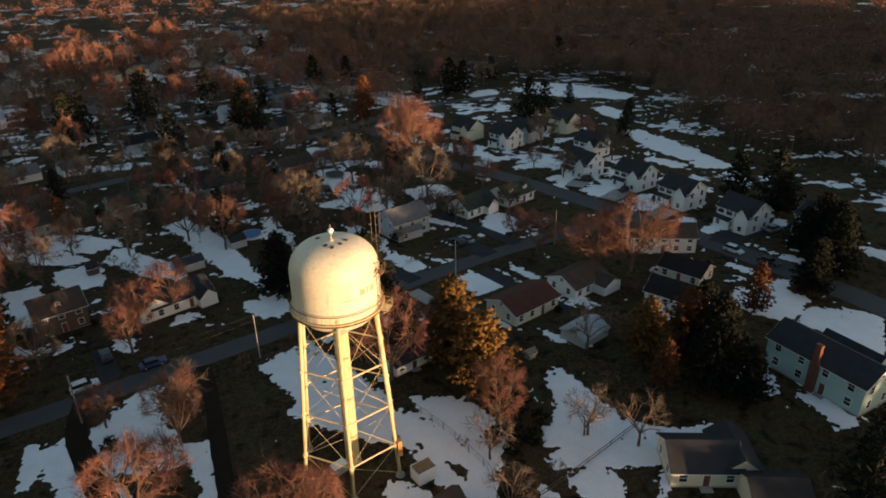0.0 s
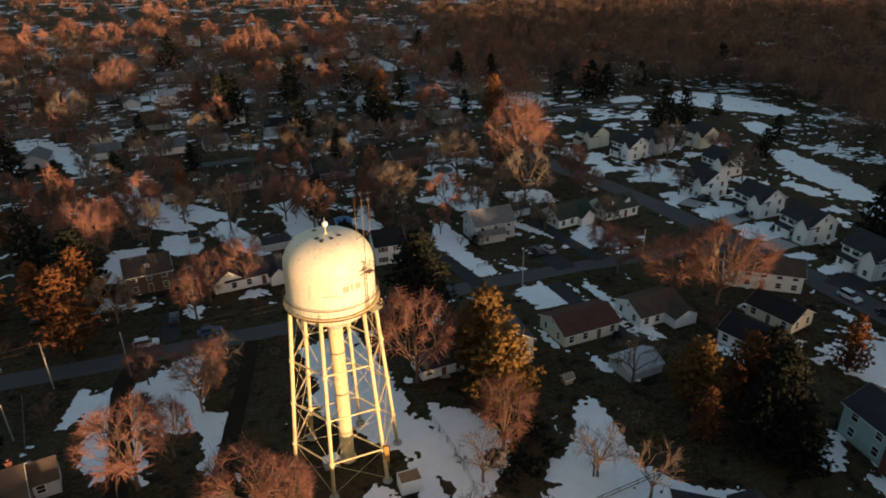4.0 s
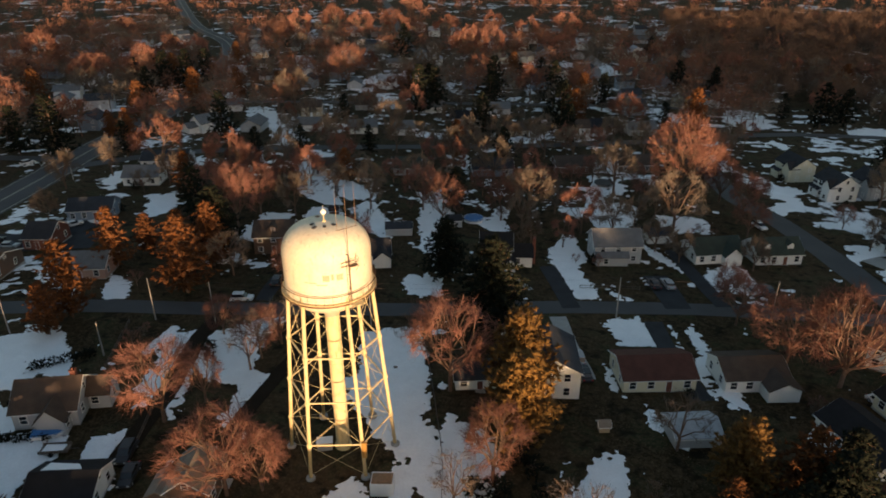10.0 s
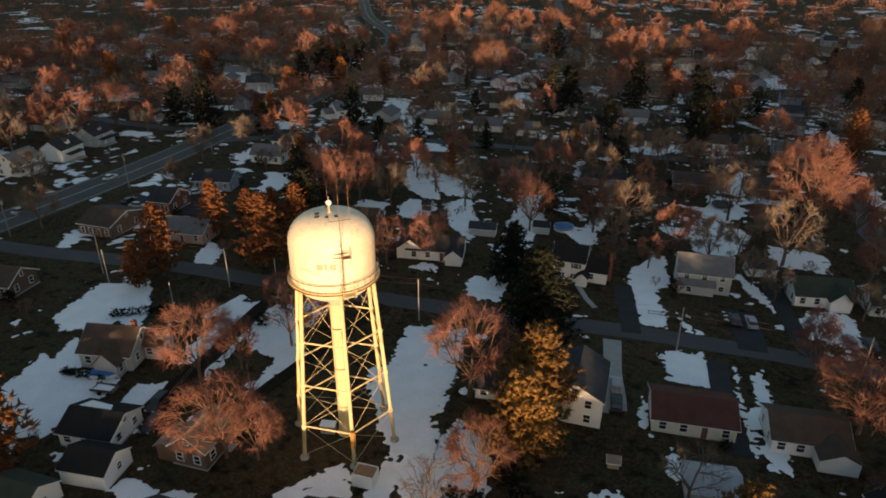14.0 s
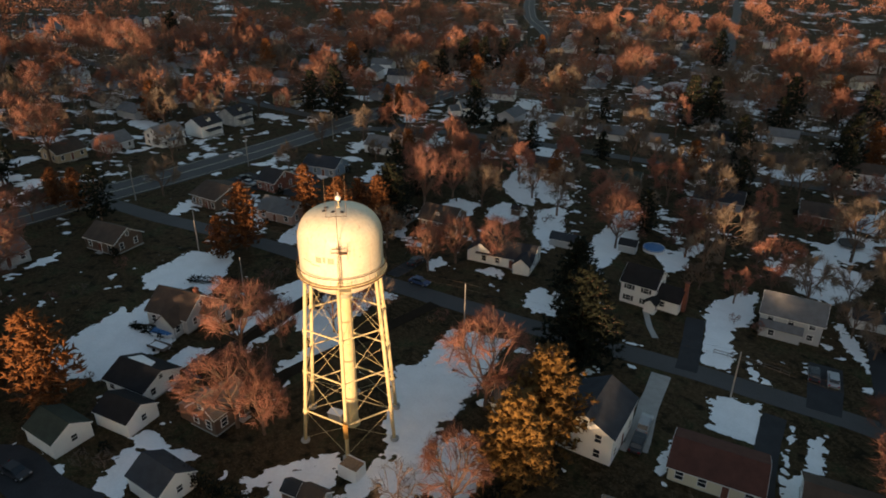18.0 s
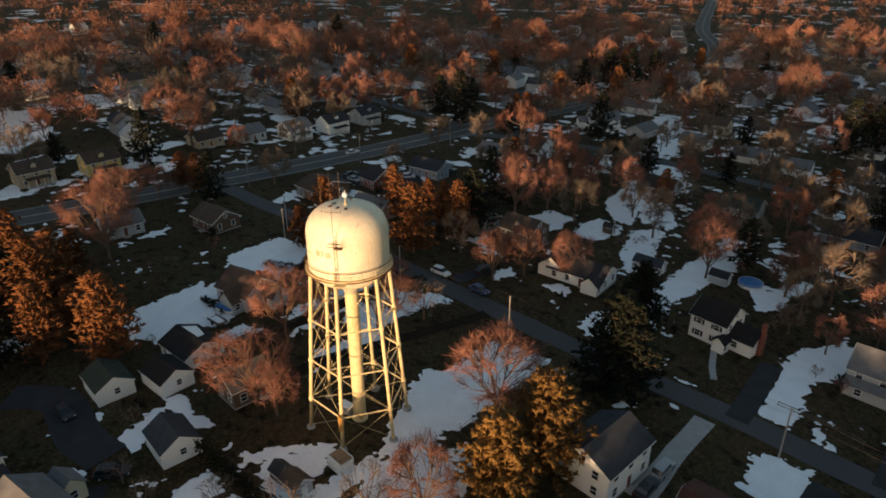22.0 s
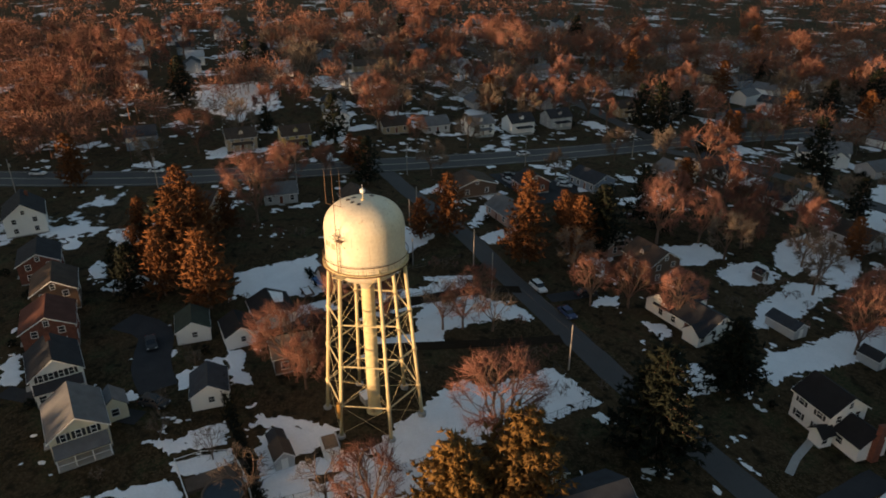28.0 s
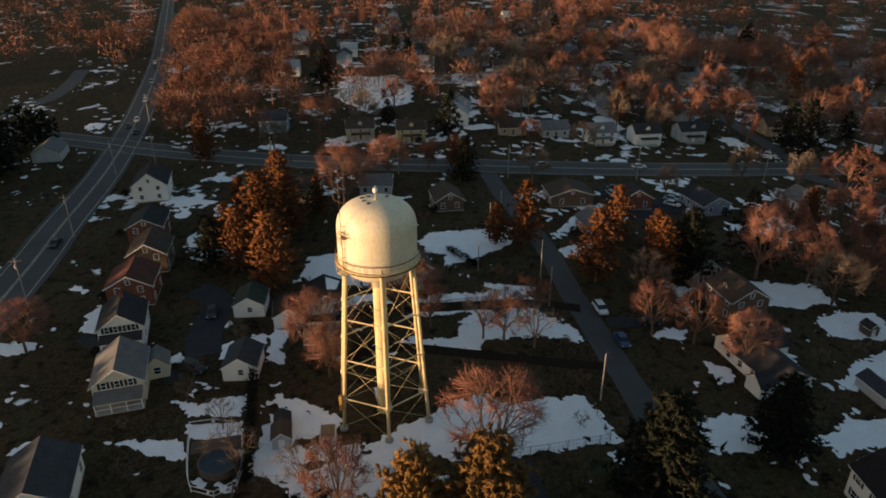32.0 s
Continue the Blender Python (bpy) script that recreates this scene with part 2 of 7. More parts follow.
def smooth_line(pts, step=4.0):
    """A Catmull-Rom line through the points, in even steps."""
    out = []
    for i in range(len(pts) - 1):
        p = [Vector((*pts[max(0, min(len(pts) - 1, j))], 0)) for j in (i - 1, i, i + 1, i + 2)]
        n = max(2, int((p[2] - p[1]).length / step))
        for k in range(n):
            t = k / n
            q = 0.5 * (2 * p[1] + (p[2] - p[0]) * t + (2 * p[0] - 5 * p[1] + 4 * p[2] - p[3]) * t * t + (3 * p[1] - p[0] - 3 * p[2] + p[3]) * t**3)
            out.append((q.x, q.y))
    return out + [tuple(pts[-1])]


def ribbon(line, width, lift, b=None, off=0.0, wob=0.0, thick=0.25):
    """A strip along a line, with a rim that goes into the ground."""
    b = b or Build()
    n = len(line)
    v = []
    for i, (x, y) in enumerate(line):
        ax, ay = line[max(0, i - 1)]
        bx, by = line[min(n - 1, i + 1)]
        l = math.hypot(bx - ax, by - ay) or 1
        nx, ny = -(by - ay) / l, (bx - ax) / l
        for s in (-0.5, 0.5):
            w = width * s + off + (noise.noise((x * 0.21, y * 0.21, s * 9)) * wob)
            px, py = x + nx * w, y + ny * w
            z = gz(px, py) + lift
            v += [(px, py, z), (px, py, z - thick)]
    f = []
    for i in range(n - 1):
        a, c = 4 * i, 4 * i + 4
        f += [(a, c, c + 2, a + 2), (a + 1, a, a + 2, a + 3) if i == 0 else (a, a + 1, c + 1, c), (a + 2, c + 2, c + 3, a + 3)]
        if i == 0:
            f.append((a, a + 1, c + 1, c))
    b.add(v, f)
    return b


# ---- ground ----
def make_ground():
    xs = sorted({*range(-3600, -400, 200), *range(-400, 400, 20), *range(400, 3601, 200)})
    ys = sorted({*range(-3600, -300, 150), *range(-300, 0, 20), *range(0, 300, 12), 300, *range(340, 3601, 160)})
    v = [(x, y, gz(x, y)) for y in ys for x in xs]
    w = len(xs)
    f = [(j * w + i, j * w + i + 1, (j + 1) * w + i + 1, (j + 1) * w + i) for j in range(len(ys) - 1) for i in range(w - 1)]
    m = bpy.data.materials.new("winter_ground")
    m.use_nodes = True
    n, l = m.node_tree.nodes, m.node_tree.links
    b = n["Principled BSDF"]
    b.inputs["Roughness"].default_value, b.inputs["Specular IOR Level"].default_value = 0.95, 0.08
    co = n.new("ShaderNodeTexCoord")

    def tex(scale, detail=4.0):
        t = n.new("ShaderNodeTexNoise")
        t.inputs["Scale"].default_value, t.inputs["Detail"].default_value = scale, detail
        l.new(co.outputs["Object"], t.inputs["Vector"])
        return t

    def step(src, lo, hi):
        r = n.new("ShaderNodeMapRange")
        r.inputs["From Min"].default_value, r.inputs["From Max"].default_value = lo, hi
        l.new(src, r.inputs["Value"])
        return r.outputs[0]

    def mixc(fac, a, c):
        x = n.new("ShaderNodeMix")
        x.data_type = "RGBA"
        l.new(fac, x.inputs[0])
        for s, val in ((6, a), (7, c)):
            if isinstance(val, tuple):
                x.inputs[s].default_value = (*val, 1)
            else:
                l.new(val, x.inputs[s])
        return x.outputs[2]

    grass = mixc(step(tex(0.05).outputs[0], 0.4, 0.6), (0.0265, 0.0192, 0.00887), (0.0547, 0.0363, 0.0183))
    grass = mixc(step(tex(0.17, 5).outputs[0], 0.50, 0.66), grass, (0.0353, 0.0403, 0.0181))
    grass = mixc(step(tex(1.3, 6).outputs[0], 0.45, 0.75), grass, (0.0917, 0.0605, 0.0326))
    grass = mixc(step(tex(3.4, 8).outputs[0], 0.54, 0.66), grass, (0.102, 0.0726, 0.0418))
    grass = mixc(step(tex(0.45, 6).outputs[0], 0.52, 0.68), grass, (0.0159, 0.0131, 0.00783))
    # patchy snow, thicker away from the tower's hill and thin on the slope round it
    geo, sep = n.new("ShaderNodeNewGeometry"), n.new("ShaderNodeVectorMath")
    sep.operation = "DISTANCE"
    sep.inputs[1].default_value = (10, 40, 0)
    l.new(geo.outputs["Position"], sep.inputs[0])
    far = step(sep.outputs["Value"], 45, 110)
    big, small = tex(0.035, 3), tex(0.22, 5)
    s = n.new("ShaderNodeMath")
    s.operation = "MULTIPLY_ADD"
    s.inputs[1].default_value = 0.6
    l.new(small.outputs[0], s.inputs[0]), l.new(big.outputs[0], s.inputs[2])
    s2 = n.new("ShaderNodeMath")
    s2.operation = "MULTIPLY_ADD"
    s2.inputs[1].default_value = 0.24
    l.new(far, s2.inputs[0]), l.new(s.outputs[0], s2.inputs[2])
    s2 = step(s2.outputs[0], 1.175, 1.205)
    col = mixc(s2, grass, (0.84, 0.84, 0.86))
    l.new(col, b.inputs["Base Color"])
    bp = n.new("ShaderNodeBump")
    bp.inputs["Strength"].default_value, bp.inputs["Distance"].default_value = 0.6, 0.12
    l.new(tex(2.6, 8).outputs[0], bp.inputs["Height"]), l.new(bp.outputs[0], b.inputs["Normal"])
    tagged(new("ground", mesh("ground", v, f, m)), "dull brown winter grass with patches of old snow", "ground", kind="structure")


make_ground()
for name, line, width, label in (
    ("road_a", STREET_A, 5.2, "narrow grey asphalt street without kerbs"),
    ("road_b", HIGHWAY_B, 13.0, "wide dark asphalt highway with painted lines"),
    ("road_c", ROAD_C, 11.0, "two-lane asphalt road with painted centre line"),
    ("road_d", STREET_D, 6.0, "grey asphalt side street between houses"),
    ("road_f", STREET_F, 7.0, "grey asphalt street before new houses"),
    ("road_g", STREET_G, 6.0, "grey asphalt side street between houses"),
    ("road_k", STREET_K, 7.0, "grey asphalt lane beside an open lawn"),
    ("road_j", STREET_J, 8.0, "straight grey asphalt road far off between houses"),
    ("road_i", STREET_I, 6.0, "grey asphalt side street off the highway"),
):
    lift = {"road_b": 0.05, "road_c": 0.056}.get(name, 0.042)
    ob = new(name, ribbon(smooth_line(line), width, lift, wob=0.35).mesh(name, M_ASPH))
    tagged(ob, label, "road", kind="structure")
for line, offs in ((HIGHWAY_B, (-5.6, -0.2, 0.2, 5.6)), (ROAD_C, (-4.4, -0.2, 0.2, 4.4))):
    b = Build()
    for o in offs:
        ribbon(smooth_line(line), 0.16, 0.075, b, off=o, thick=0.01)
    tagged(new("trim_road_lines", b.mesh("trim_road_lines", M_LINE)), "worn painted lane lines on the asphalt", "road marking", kind="structure")

# ---- water tower ----
LEG_R, LEG_T, RING = 7.15, 5.1, 25.5
LEVELS = (0.45, 5.2, 11.5, 17.8, RING)


def leg_at(k, z):
    a = radians(18 + 60 * k)
    r = LEG_R + (LEG_T - LEG_R) * z / RING
    return Vector((r * math.cos(a), r * math.sin(a), z))


def make_tower():
    t = thing("water_tower", pose(0, 0, 0), "cream-painted steel water tower on six braced legs", "water tower")
    R = 5.28
    prof = [(0.95, 21.2)] + [(R * math.sin(a), RING + 0.3 - 3.3 * math.cos(a)) for a in [radians(q) for q in range(14, 90, 8)]]
    prof += [(R, RING + 0.3), (R, 26.6), (R, 28.6), (R, 30.2)]
    prof += [(R * math.cos(a) ** 0.66, 30.2 + 3.55 * math.sin(a)) for a in [radians(q) for q in range(5, 90, 6)]] + [(0.25, 33.76)]
    tank = part("tank", Build().lathe(prof, 72), M_TANK, t, "cream tank with weathered paint and domed roof", smooth=True)
    for z in (26.9, 30.2):
        part("weld_seam", Build().lathe([(R + 0.002, z - 0.03), (R + 0.02, z - 0.02), (R + 0.02, z + 0.02), (R + 0.002, z + 0.03)], 72, False), M_TANK, tank)
    # faded lettering that can no longer be read, as bars
    for az, zz, w in ((-66, 28.5, 0.8), (-49, 28.5, 0.8), (-58, 28.6, 0.35), (-86, 28.25, 1.5), (-72, 28.0, 1.3)):
        n = 6
        v = []
        for i in range(n + 1):
            a = radians(az) + (i - n / 2) * w / n / R
            v += [((R + o) * math.cos(a), (R + o) * math.sin(a), z) for o, z in ((0.001, zz), (0.012, zz), (0.012, zz + (0.14 if w > 1 else 0.8)), (0.001, zz + (0.14 if w > 1 else 0.8)))]
        f = [(4 * i + k, 4 * i + 4 + k, 4 * i + 5 + k, 4 * i + 1 + k) for i in range(n) for k in range(3)]
        b = Build().add(v, f + [(3, 2, 1, 0), (4 * n, 4 * n + 1, 4 * n + 2, 4 * n + 3)])
        part("faded_mark", b, mat("faded_paint", (0.40, 0.35, 0.24), 0.6, 0.15, 1.0, 6.0, 0.0), tank, "faded remains of painted lettering")
    part("riser_pipe", Build().lathe([(1.15, -0.4), (1.15, 0.35), (0.92, 0.4), (0.92, 7.0), (0.97, 7.0), (0.97, 7.15), (0.92, 7.15), (0.92, 14.0), (0.97, 14.0), (0.97, 14.15), (0.92, 14.15), (0.92, 21.6)], 28, False), M_STEEL, t, "wide cream riser pipe", smooth=False)
    for k in range(6):
        leg = part("leg", Build().rod(leg_at(k, -0.2), leg_at(k, RING + 0.6), 0.25, 0.25, 10), M_STEEL, t, "tapered tubular steel leg", smooth=True)
        f = leg_at(k, 0)
        part("footing", Build().lathe([(0.62, -0.7), (0.62, 0.28), (0.56, 0.34), (0.3, 0.36)], 12), M_CONC, leg, "concrete footing", at=pose(f.x, f.y, f.z))
        for z in LEVELS[1:4]:
            p = leg_at(k, z)
            part("gusset", Build().lathe([(0.26, -0.3), (0.35, -0.18), (0.35, 0.18), (0.26, 0.3)], 10), M_STEEL, leg, at=pose(p.x, p.y, p.z))
    for z in LEVELS[1:4]:
        for k in range(6):
            part("strut", Build().rod(leg_at(k, z), leg_at((k + 1) % 6, z), 0.105, 0.105, 6), M_STEEL, t, "horizontal steel strut")
    for z0, z1 in zip(LEVELS, LEVELS[1:]):
        for k in range(6):
            for a, c in ((k, k + 1), (k + 1, k)):
                part("brace_rod", Build().rod(leg_at(a % 6, z0 + 0.1), leg_at(c % 6, z1 - 0.1), 0.024, 0.024, 5), M_STEEL, t, "thin diagonal tie rod")
    for k in range(6):
        p = leg_at(k, 5.2)
        part("spoke_rod", Build().rod((0.9 * p.x / p.xy.length, 0.9 * p.y / p.xy.length, 4.6), p, 0.03, 0.03, 5), M_STEEL, t)
    # balcony round the tank
    walk_ = part("balcony", Build().lathe([(R - 0.05, RING - 0.1), (R + 0.38, RING - 0.1), (R + 0.41, RING - 0.22), (R + 0.45, RING - 0.22), (R + 0.45, RING + 0.06), (R + 0.38, RING), (R - 0.05, RING)], 72, False), M_STEEL, t, "steel walkway with a rusty rim")
    for z, r in ((RING + 1.1, 0.055), (RING + 0.55, 0.008)):
        b = Build()
        n = 72
        for i in range(n):
            a0, a1 = i * math.tau / n, (i + 1) * math.tau / n
            b.rod(((R + 0.39) * math.cos(a0), (R + 0.39) * math.sin(a0), z), ((R + 0.39) * math.cos(a1), (R + 0.39) * math.sin(a1), z), r, r, 5)
        part("rail", b, M_RAIL, walk_, "dark rusty handrail")
    for i in range(36):
        a = i * math.tau / 36
        x, y = (R + 0.39) * math.cos(a), (R + 0.39) * math.sin(a)
        part("rail_post", Build().rod((x, y, RING - 0.05), (x, y, RING + 1.08), 0.014, 0.014, 5), M_RAIL, walk_)
    part("rim_band", Build().lathe([(R + 0.455, RING - 0.26), (R + 0.49, RING - 0.24), (R + 0.49, RING - 0.06), (R + 0.455, RING - 0.04)], 72, False), M_RAIL, walk_, "rust-dark rim of the walkway")
    # outside ladder, its cage and the antenna frame
    lad = part("ladder", Build(), M_DARKM, t, "dark access ladder up the tank side")
    a = radians(-38)
    c, s = math.cos(a), math.sin(a)
    side = Vector((-s, c, 0))
    b = Build()
    for e in (-0.22, 0.22):
        o = side * e
        b.rod(Vector((c * (R + 0.2), s * (R + 0.2), RING)) + o, Vector((c * (R + 0.2), s * (R + 0.2), 30.6)) + o, 0.02, 0.02, 5)
        b.rod(Vector((c * (R + 0.2), s * (R + 0.2), 30.6)) + o, Vector((c * 3.3, s * 3.3, 33.1)) + o, 0.022, 0.022, 5)
    for i in range(17):
        z = RING + 0.2 + i * 0.3
        b.rod(Vector((c * (R + 0.2), s * (R + 0.2), z)) - side * 0.22, Vector((c * (R + 0.2), s * (R + 0.2), z)) + side * 0.22, 0.011, 0.011, 4)
    part("ladder_frame", b, M_DARKM, lad)
    for i in range(9):
        u = (i + 0.5) / 9
        q = Vector((c * (R + 0.2), s * (R + 0.2), 30.6)).lerp(Vector((c * 3.3, s * 3.3, 33.1)), u)
        part("rung", Build().rod(q - side * 0.22, q + side * 0.22, 0.014, 0.014, 4), M_DARKM, lad)
    b = Build()
    for z in (30.1, 30.6):
        p = Vector((c * (R + 0.15), s * (R + 0.15), z))
        b.rod(p - side * 0.9, p + side * 0.9, 0.04, 0.04, 5)
    for e in (-0.9, 0.0, 0.9):
        p = Vector((c * (R + 0.15), s * (R + 0.15), 30.1)) + side * e
        b.rod(p, p + Vector((c * 0.4, s * 0.4, 0.5)), 0.022, 0.022, 5)
    part("antenna_bracket", b, M_DARKM, lad, "rusty antenna bracket")
    # mast beside the ladder with a crossbar and three whips on it
    mx, my = c * (R + 0.42), s * (R + 0.42)
    mast = part("antenna_mast", Build().rod((mx, my, RING), (mx, my, 35.3), 0.036, 0.036, 6), M_RAIL, t, "rusty antenna mast on the tank side")
    part("crossbar", Build().rod(Vector((mx, my, 34.9)) - side * 1.25, Vector((mx, my, 34.9)) + side * 1.25, 0.034, 0.034, 5), M_RAIL, mast)
    for e, top in ((-1.15, 39.7), (0.0, 40.05), (1.15, 39.9)):
        p = Vector((mx, my, 34.9)) + side * e
        part("whip_antenna", Build().rod(p, p + Vector((0, 0, 2.6)), 0.025, 0.022, 6).rod(p + Vector((0, 0, 2.6)), (p.x, p.y, top), 0.018, 0.01, 6), M_RUST, mast, "slim rusty whip antenna")
    part("stay", Build().rod((c * (R - 0.3), s * (R - 0.3), 31.4), (mx, my, 31.6), 0.05, 0.05, 5).rod((c * (R - 0.1), s * (R - 0.1), 27.2), (mx, my, 27.2), 0.05, 0.05, 5), M_RAIL, mast)
    # small railed landings on the ladder's way
    for z, out, wide in ((30.2, 0.8, 1.0), (RING - 0.1, 1.35, 1.5)):
        b = Build()
        o = Vector((c * R, s * R, z)) + side * 0.55
        d = Vector((c, s, 0))
        q = [o - side * wide / 2 + d * 0.1, o + side * wide / 2 + d * 0.1, o + side * wide / 2 + d * out, o - side * wide / 2 + d * out]
        steel = M_RUST if z > 26 else M_STEEL
        part("landing", b.slab(*q, 0.06), steel, lad, "small railed steel landing")
        for k in range(4):
            part("landing_post", Build().rod(q[k], q[k] + Vector((0, 0, 1.1)), 0.022, 0.022, 5), steel, lad)
        for h in (0.55, 1.08):
            for k in (1, 2, 3):
                part("landing_rail", Build().rod(q[k] + Vector((0, 0, h)), q[(k + 1) % 4] + Vector((0, 0, h)), 0.02, 0.02, 5), steel, lad)
        for k in (2, 3):
            part("landing_strut", Build().rod(q[k] - Vector((0, 0, 0.05)), q[3 - k] - Vector((0, 0, 1.0)), 0.025, 0.025, 5), steel, lad)
    vent = part("roof_vent", Build().lathe([(0.24, 33.6), (0.24, 33.84), (0.06, 33.9), (0.05, 34.66)], 16), M_STEEL, t)
    part("beacon", Build().lathe([(0.05, 34.6), (0.22, 34.66), (0.34, 34.82), (0.36, 34.98), (0.3, 35.14), (0.16, 35.24), (0.03, 35.27), (0.02, 35.75)], 18), M_TRIM, vent, "round white beacon globe", smooth=True)
    for az, r in ((-130, 1.5), (-100, 1.9), (-62, 1.5), (-20, 1.6), (140, 1.8)):
        x, y = r * math.cos(radians(az)), r * math.sin(radians(az))
        part("roof_hatch", Build().box(-0.26, -0.2, 0, 0.26, 0.2, 0.14), M_DARKM, t, "small dark roof hatch", at=pose(x, y, 33.62, 0, 5, az))
    # control box high on one leg
    p = leg_at(5, 3.0)
    part("control_box", Build().box(-0.28, -0.2, 0, 0.28, 0.2, 2.4), mat("ochre_cover", (0.45, 0.24, 0.06), 0.6, 0.2, 1.0, 6.0, 0.1), t, "ochre pipe cover on a leg", at=pose(p.x * 1.06, p.y * 1.06, 3.6))


make_tower()


def gable_shed(x, y, rot, L, W, eave, rise, wall, roof, label, snow=False, name="shed"):
    t = thing(name, pose(x, y, gz(x, y), 0, 0, rot), label, name.replace("_", " "))
    body(t, L, W, eave, rise, WALLS[wall], ROOFS[roof], 0.18)
    if name == "garage":
        for s in (-1, 1):
            window(t, pose(s * L / 2, 0.2, 1.15, 0, 0, 90 * s), 0.8, 0.95)
        part("garage_door", Build().box(-1.3, -W / 2 - 0.05, 0.05, 1.3, -W / 2 + 0.02, 2.1), M_TRIM, t, "white panelled garage door")
    else:
        part("door", Build().box(L / 2, -0.45, 0.05, L / 2 + 0.05, 0.45, min(1.95, eave - 0.1)), M_TRIM, t)
    if snow:
        part("roof_snow", Build().slab((-L * 0.4, 0.1, eave + rise - 0.0), (L * 0.3, 0.1, eave + rise), (L * 0.25, W * 0.35, eave + rise * 0.36), (-L * 0.42, W * 0.42, eave + rise * 0.22), 0.04), M_SNOW, t, at=pose(0, 0, 0.16))
    return t


# ---- houses ----
WIN = {}


def win_meshes(w, h, n=2):
    """A sash window's frame with its bars, and its pane; flat against a wall that faces -y."""
    key = (round(w, 2), round(h, 2), n)
    if key not in WIN:
        f = 0.1
        xs = [-w / 2 - f, -w / 2, w / 2, w / 2 + f]
        zs = [-f, 0, h / 2 - 0.035, h / 2 + 0.035, h, h + f]
        b = Build()
        v = [(x, y, z) for y in (-0.07, 0.0) for z in zs for x in xs]
        fc = []
        open_ = {(1, 1), (1, 3)}
        for j in range(5):
            for i in range(3):
                a = j * 4 + i
                if (i, j) not in open_:
                    fc.append((a, a + 1, a + 5, a + 4))
                else:
                    fc += [(a, a + 1, a + 25, a + 24), (a + 1, a + 5, a + 29, a + 25), (a + 5, a + 4, a + 28, a + 29), (a + 4, a, a + 24, a + 28)]
        fc += [(i, i + 24, i + 25, i + 1) for i in range(3)] + [(20 + i, 21 + i, 45 + i, 44 + i) for i in range(3)]
        fc += [(4 * j, 4 * j + 4, 4 * j + 28, 4 * j + 24) for j in range(5)] + [(4 * j + 3, 4 * j + 27, 4 * j + 31, 4 * j + 7) for j in range(5)]
        b.add(v, fc)
        WIN[key] = (b.mesh("window", M_TRIM), Build().box(-w / 2, -0.03, 0, w / 2, -0.004, h).mesh("pane", M_GLASS))
    return WIN[key]


SHUTTER = {}


def window(t, m, w=0.95, h=1.35, n=2, shutters=False):
    fr, pn = win_meshes(w, h, n)
    ob = part("window", fr, None, t, at=m)
    part("pane", pn, None, ob, "dark reflecting pane")
    if shutters:
        if h not in SHUTTER:
            SHUTTER[h] = Build().box(-0.2, -0.05, 0, 0.2, 0.0, h).mesh("shutter", M_SHUT)
        for s in (-1, 1):
            part("shutter", SHUTTER[h], None, ob, "dark shutter", at=pose(s * (w / 2 + 0.32), 0, 0))
    return ob


def body(t, L, W, eave, rise, wm, rm, over=0.35, trim=True):
    """Walls with gables, and a ridged roof along x."""
    x, y = L / 2, W / 2
    v = []
    for sx in (-x, x):
        v += [(sx, -y, -0.9), (sx, y, -0.9), (sx, y, eave), (sx, 0, eave + rise), (sx, -y, eave)]
    f = [(0, 4, 3, 2, 1), (5, 6, 7, 8, 9), (0, 1, 6, 5), (1, 2, 7, 6), (2, 3, 8, 7), (3, 4, 9, 8), (4, 0, 5, 9)]
    part("wall", Build().add(v, f), wm, t)
    drop = over * rise / y
    b = Build()
    for s in (-1, 1):
        p = [(-x - over, 0, eave + rise + 0.16), (x + over, 0, eave + rise + 0.16), (x + over, s * (y + over), eave - drop + 0.16), (-x - over, s * (y + over), eave - drop + 0.16)]
        b.slab(*(p if s < 0 else p[::-1]), 0.14)
    roof = part("roof", b, rm, t)
    if trim:
        for sx in (-x - over - 0.05, x + over + 0.01):
            top, low = eave + rise + 0.10, eave - drop + 0.10
            v = [(sx + e, yy, z) for e in (0, 0.04) for yy, z in ((-y - over, low), (0, top), (y + over, low), (y + over, low - 0.2), (0, top - 0.2), (-y - over, low - 0.2))]
            f = [(0, 1, 4, 5), (1, 2, 3, 4), (11, 10, 7, 6), (10, 9, 8, 7)] + [(i, i + 6, (i + 1) % 6 + 6, (i + 1) % 6) for i in range(6)]
            part("rake_board", Build().add(v, f), M_TRIM, roof, "white rake board")
        for s in (-1, 1):
            part("gutter", Build().box(-x - over, s * (y + over) - 0.05, eave - drop - 0.1, x + over, s * (y + over) + 0.05, eave - drop + 0.02), M_TRIM, roof, "white gutter")
    return roof


def chimney(t, x, y, z, h=1.4, w=0.7, m=None):
    part("chimney", Build().box(-w / 2, -w / 2, -2.2, w / 2, w / 2, h).box(-w / 2 - 0.06, -w / 2 - 0.06, h - 0.18, w / 2 + 0.06, w / 2 + 0.06, h).box(-0.15, -0.15, h, 0.15, 0.15, h + 0.25), m or M_BRICK, t, "brick chimney", at=pose(x, y, z))


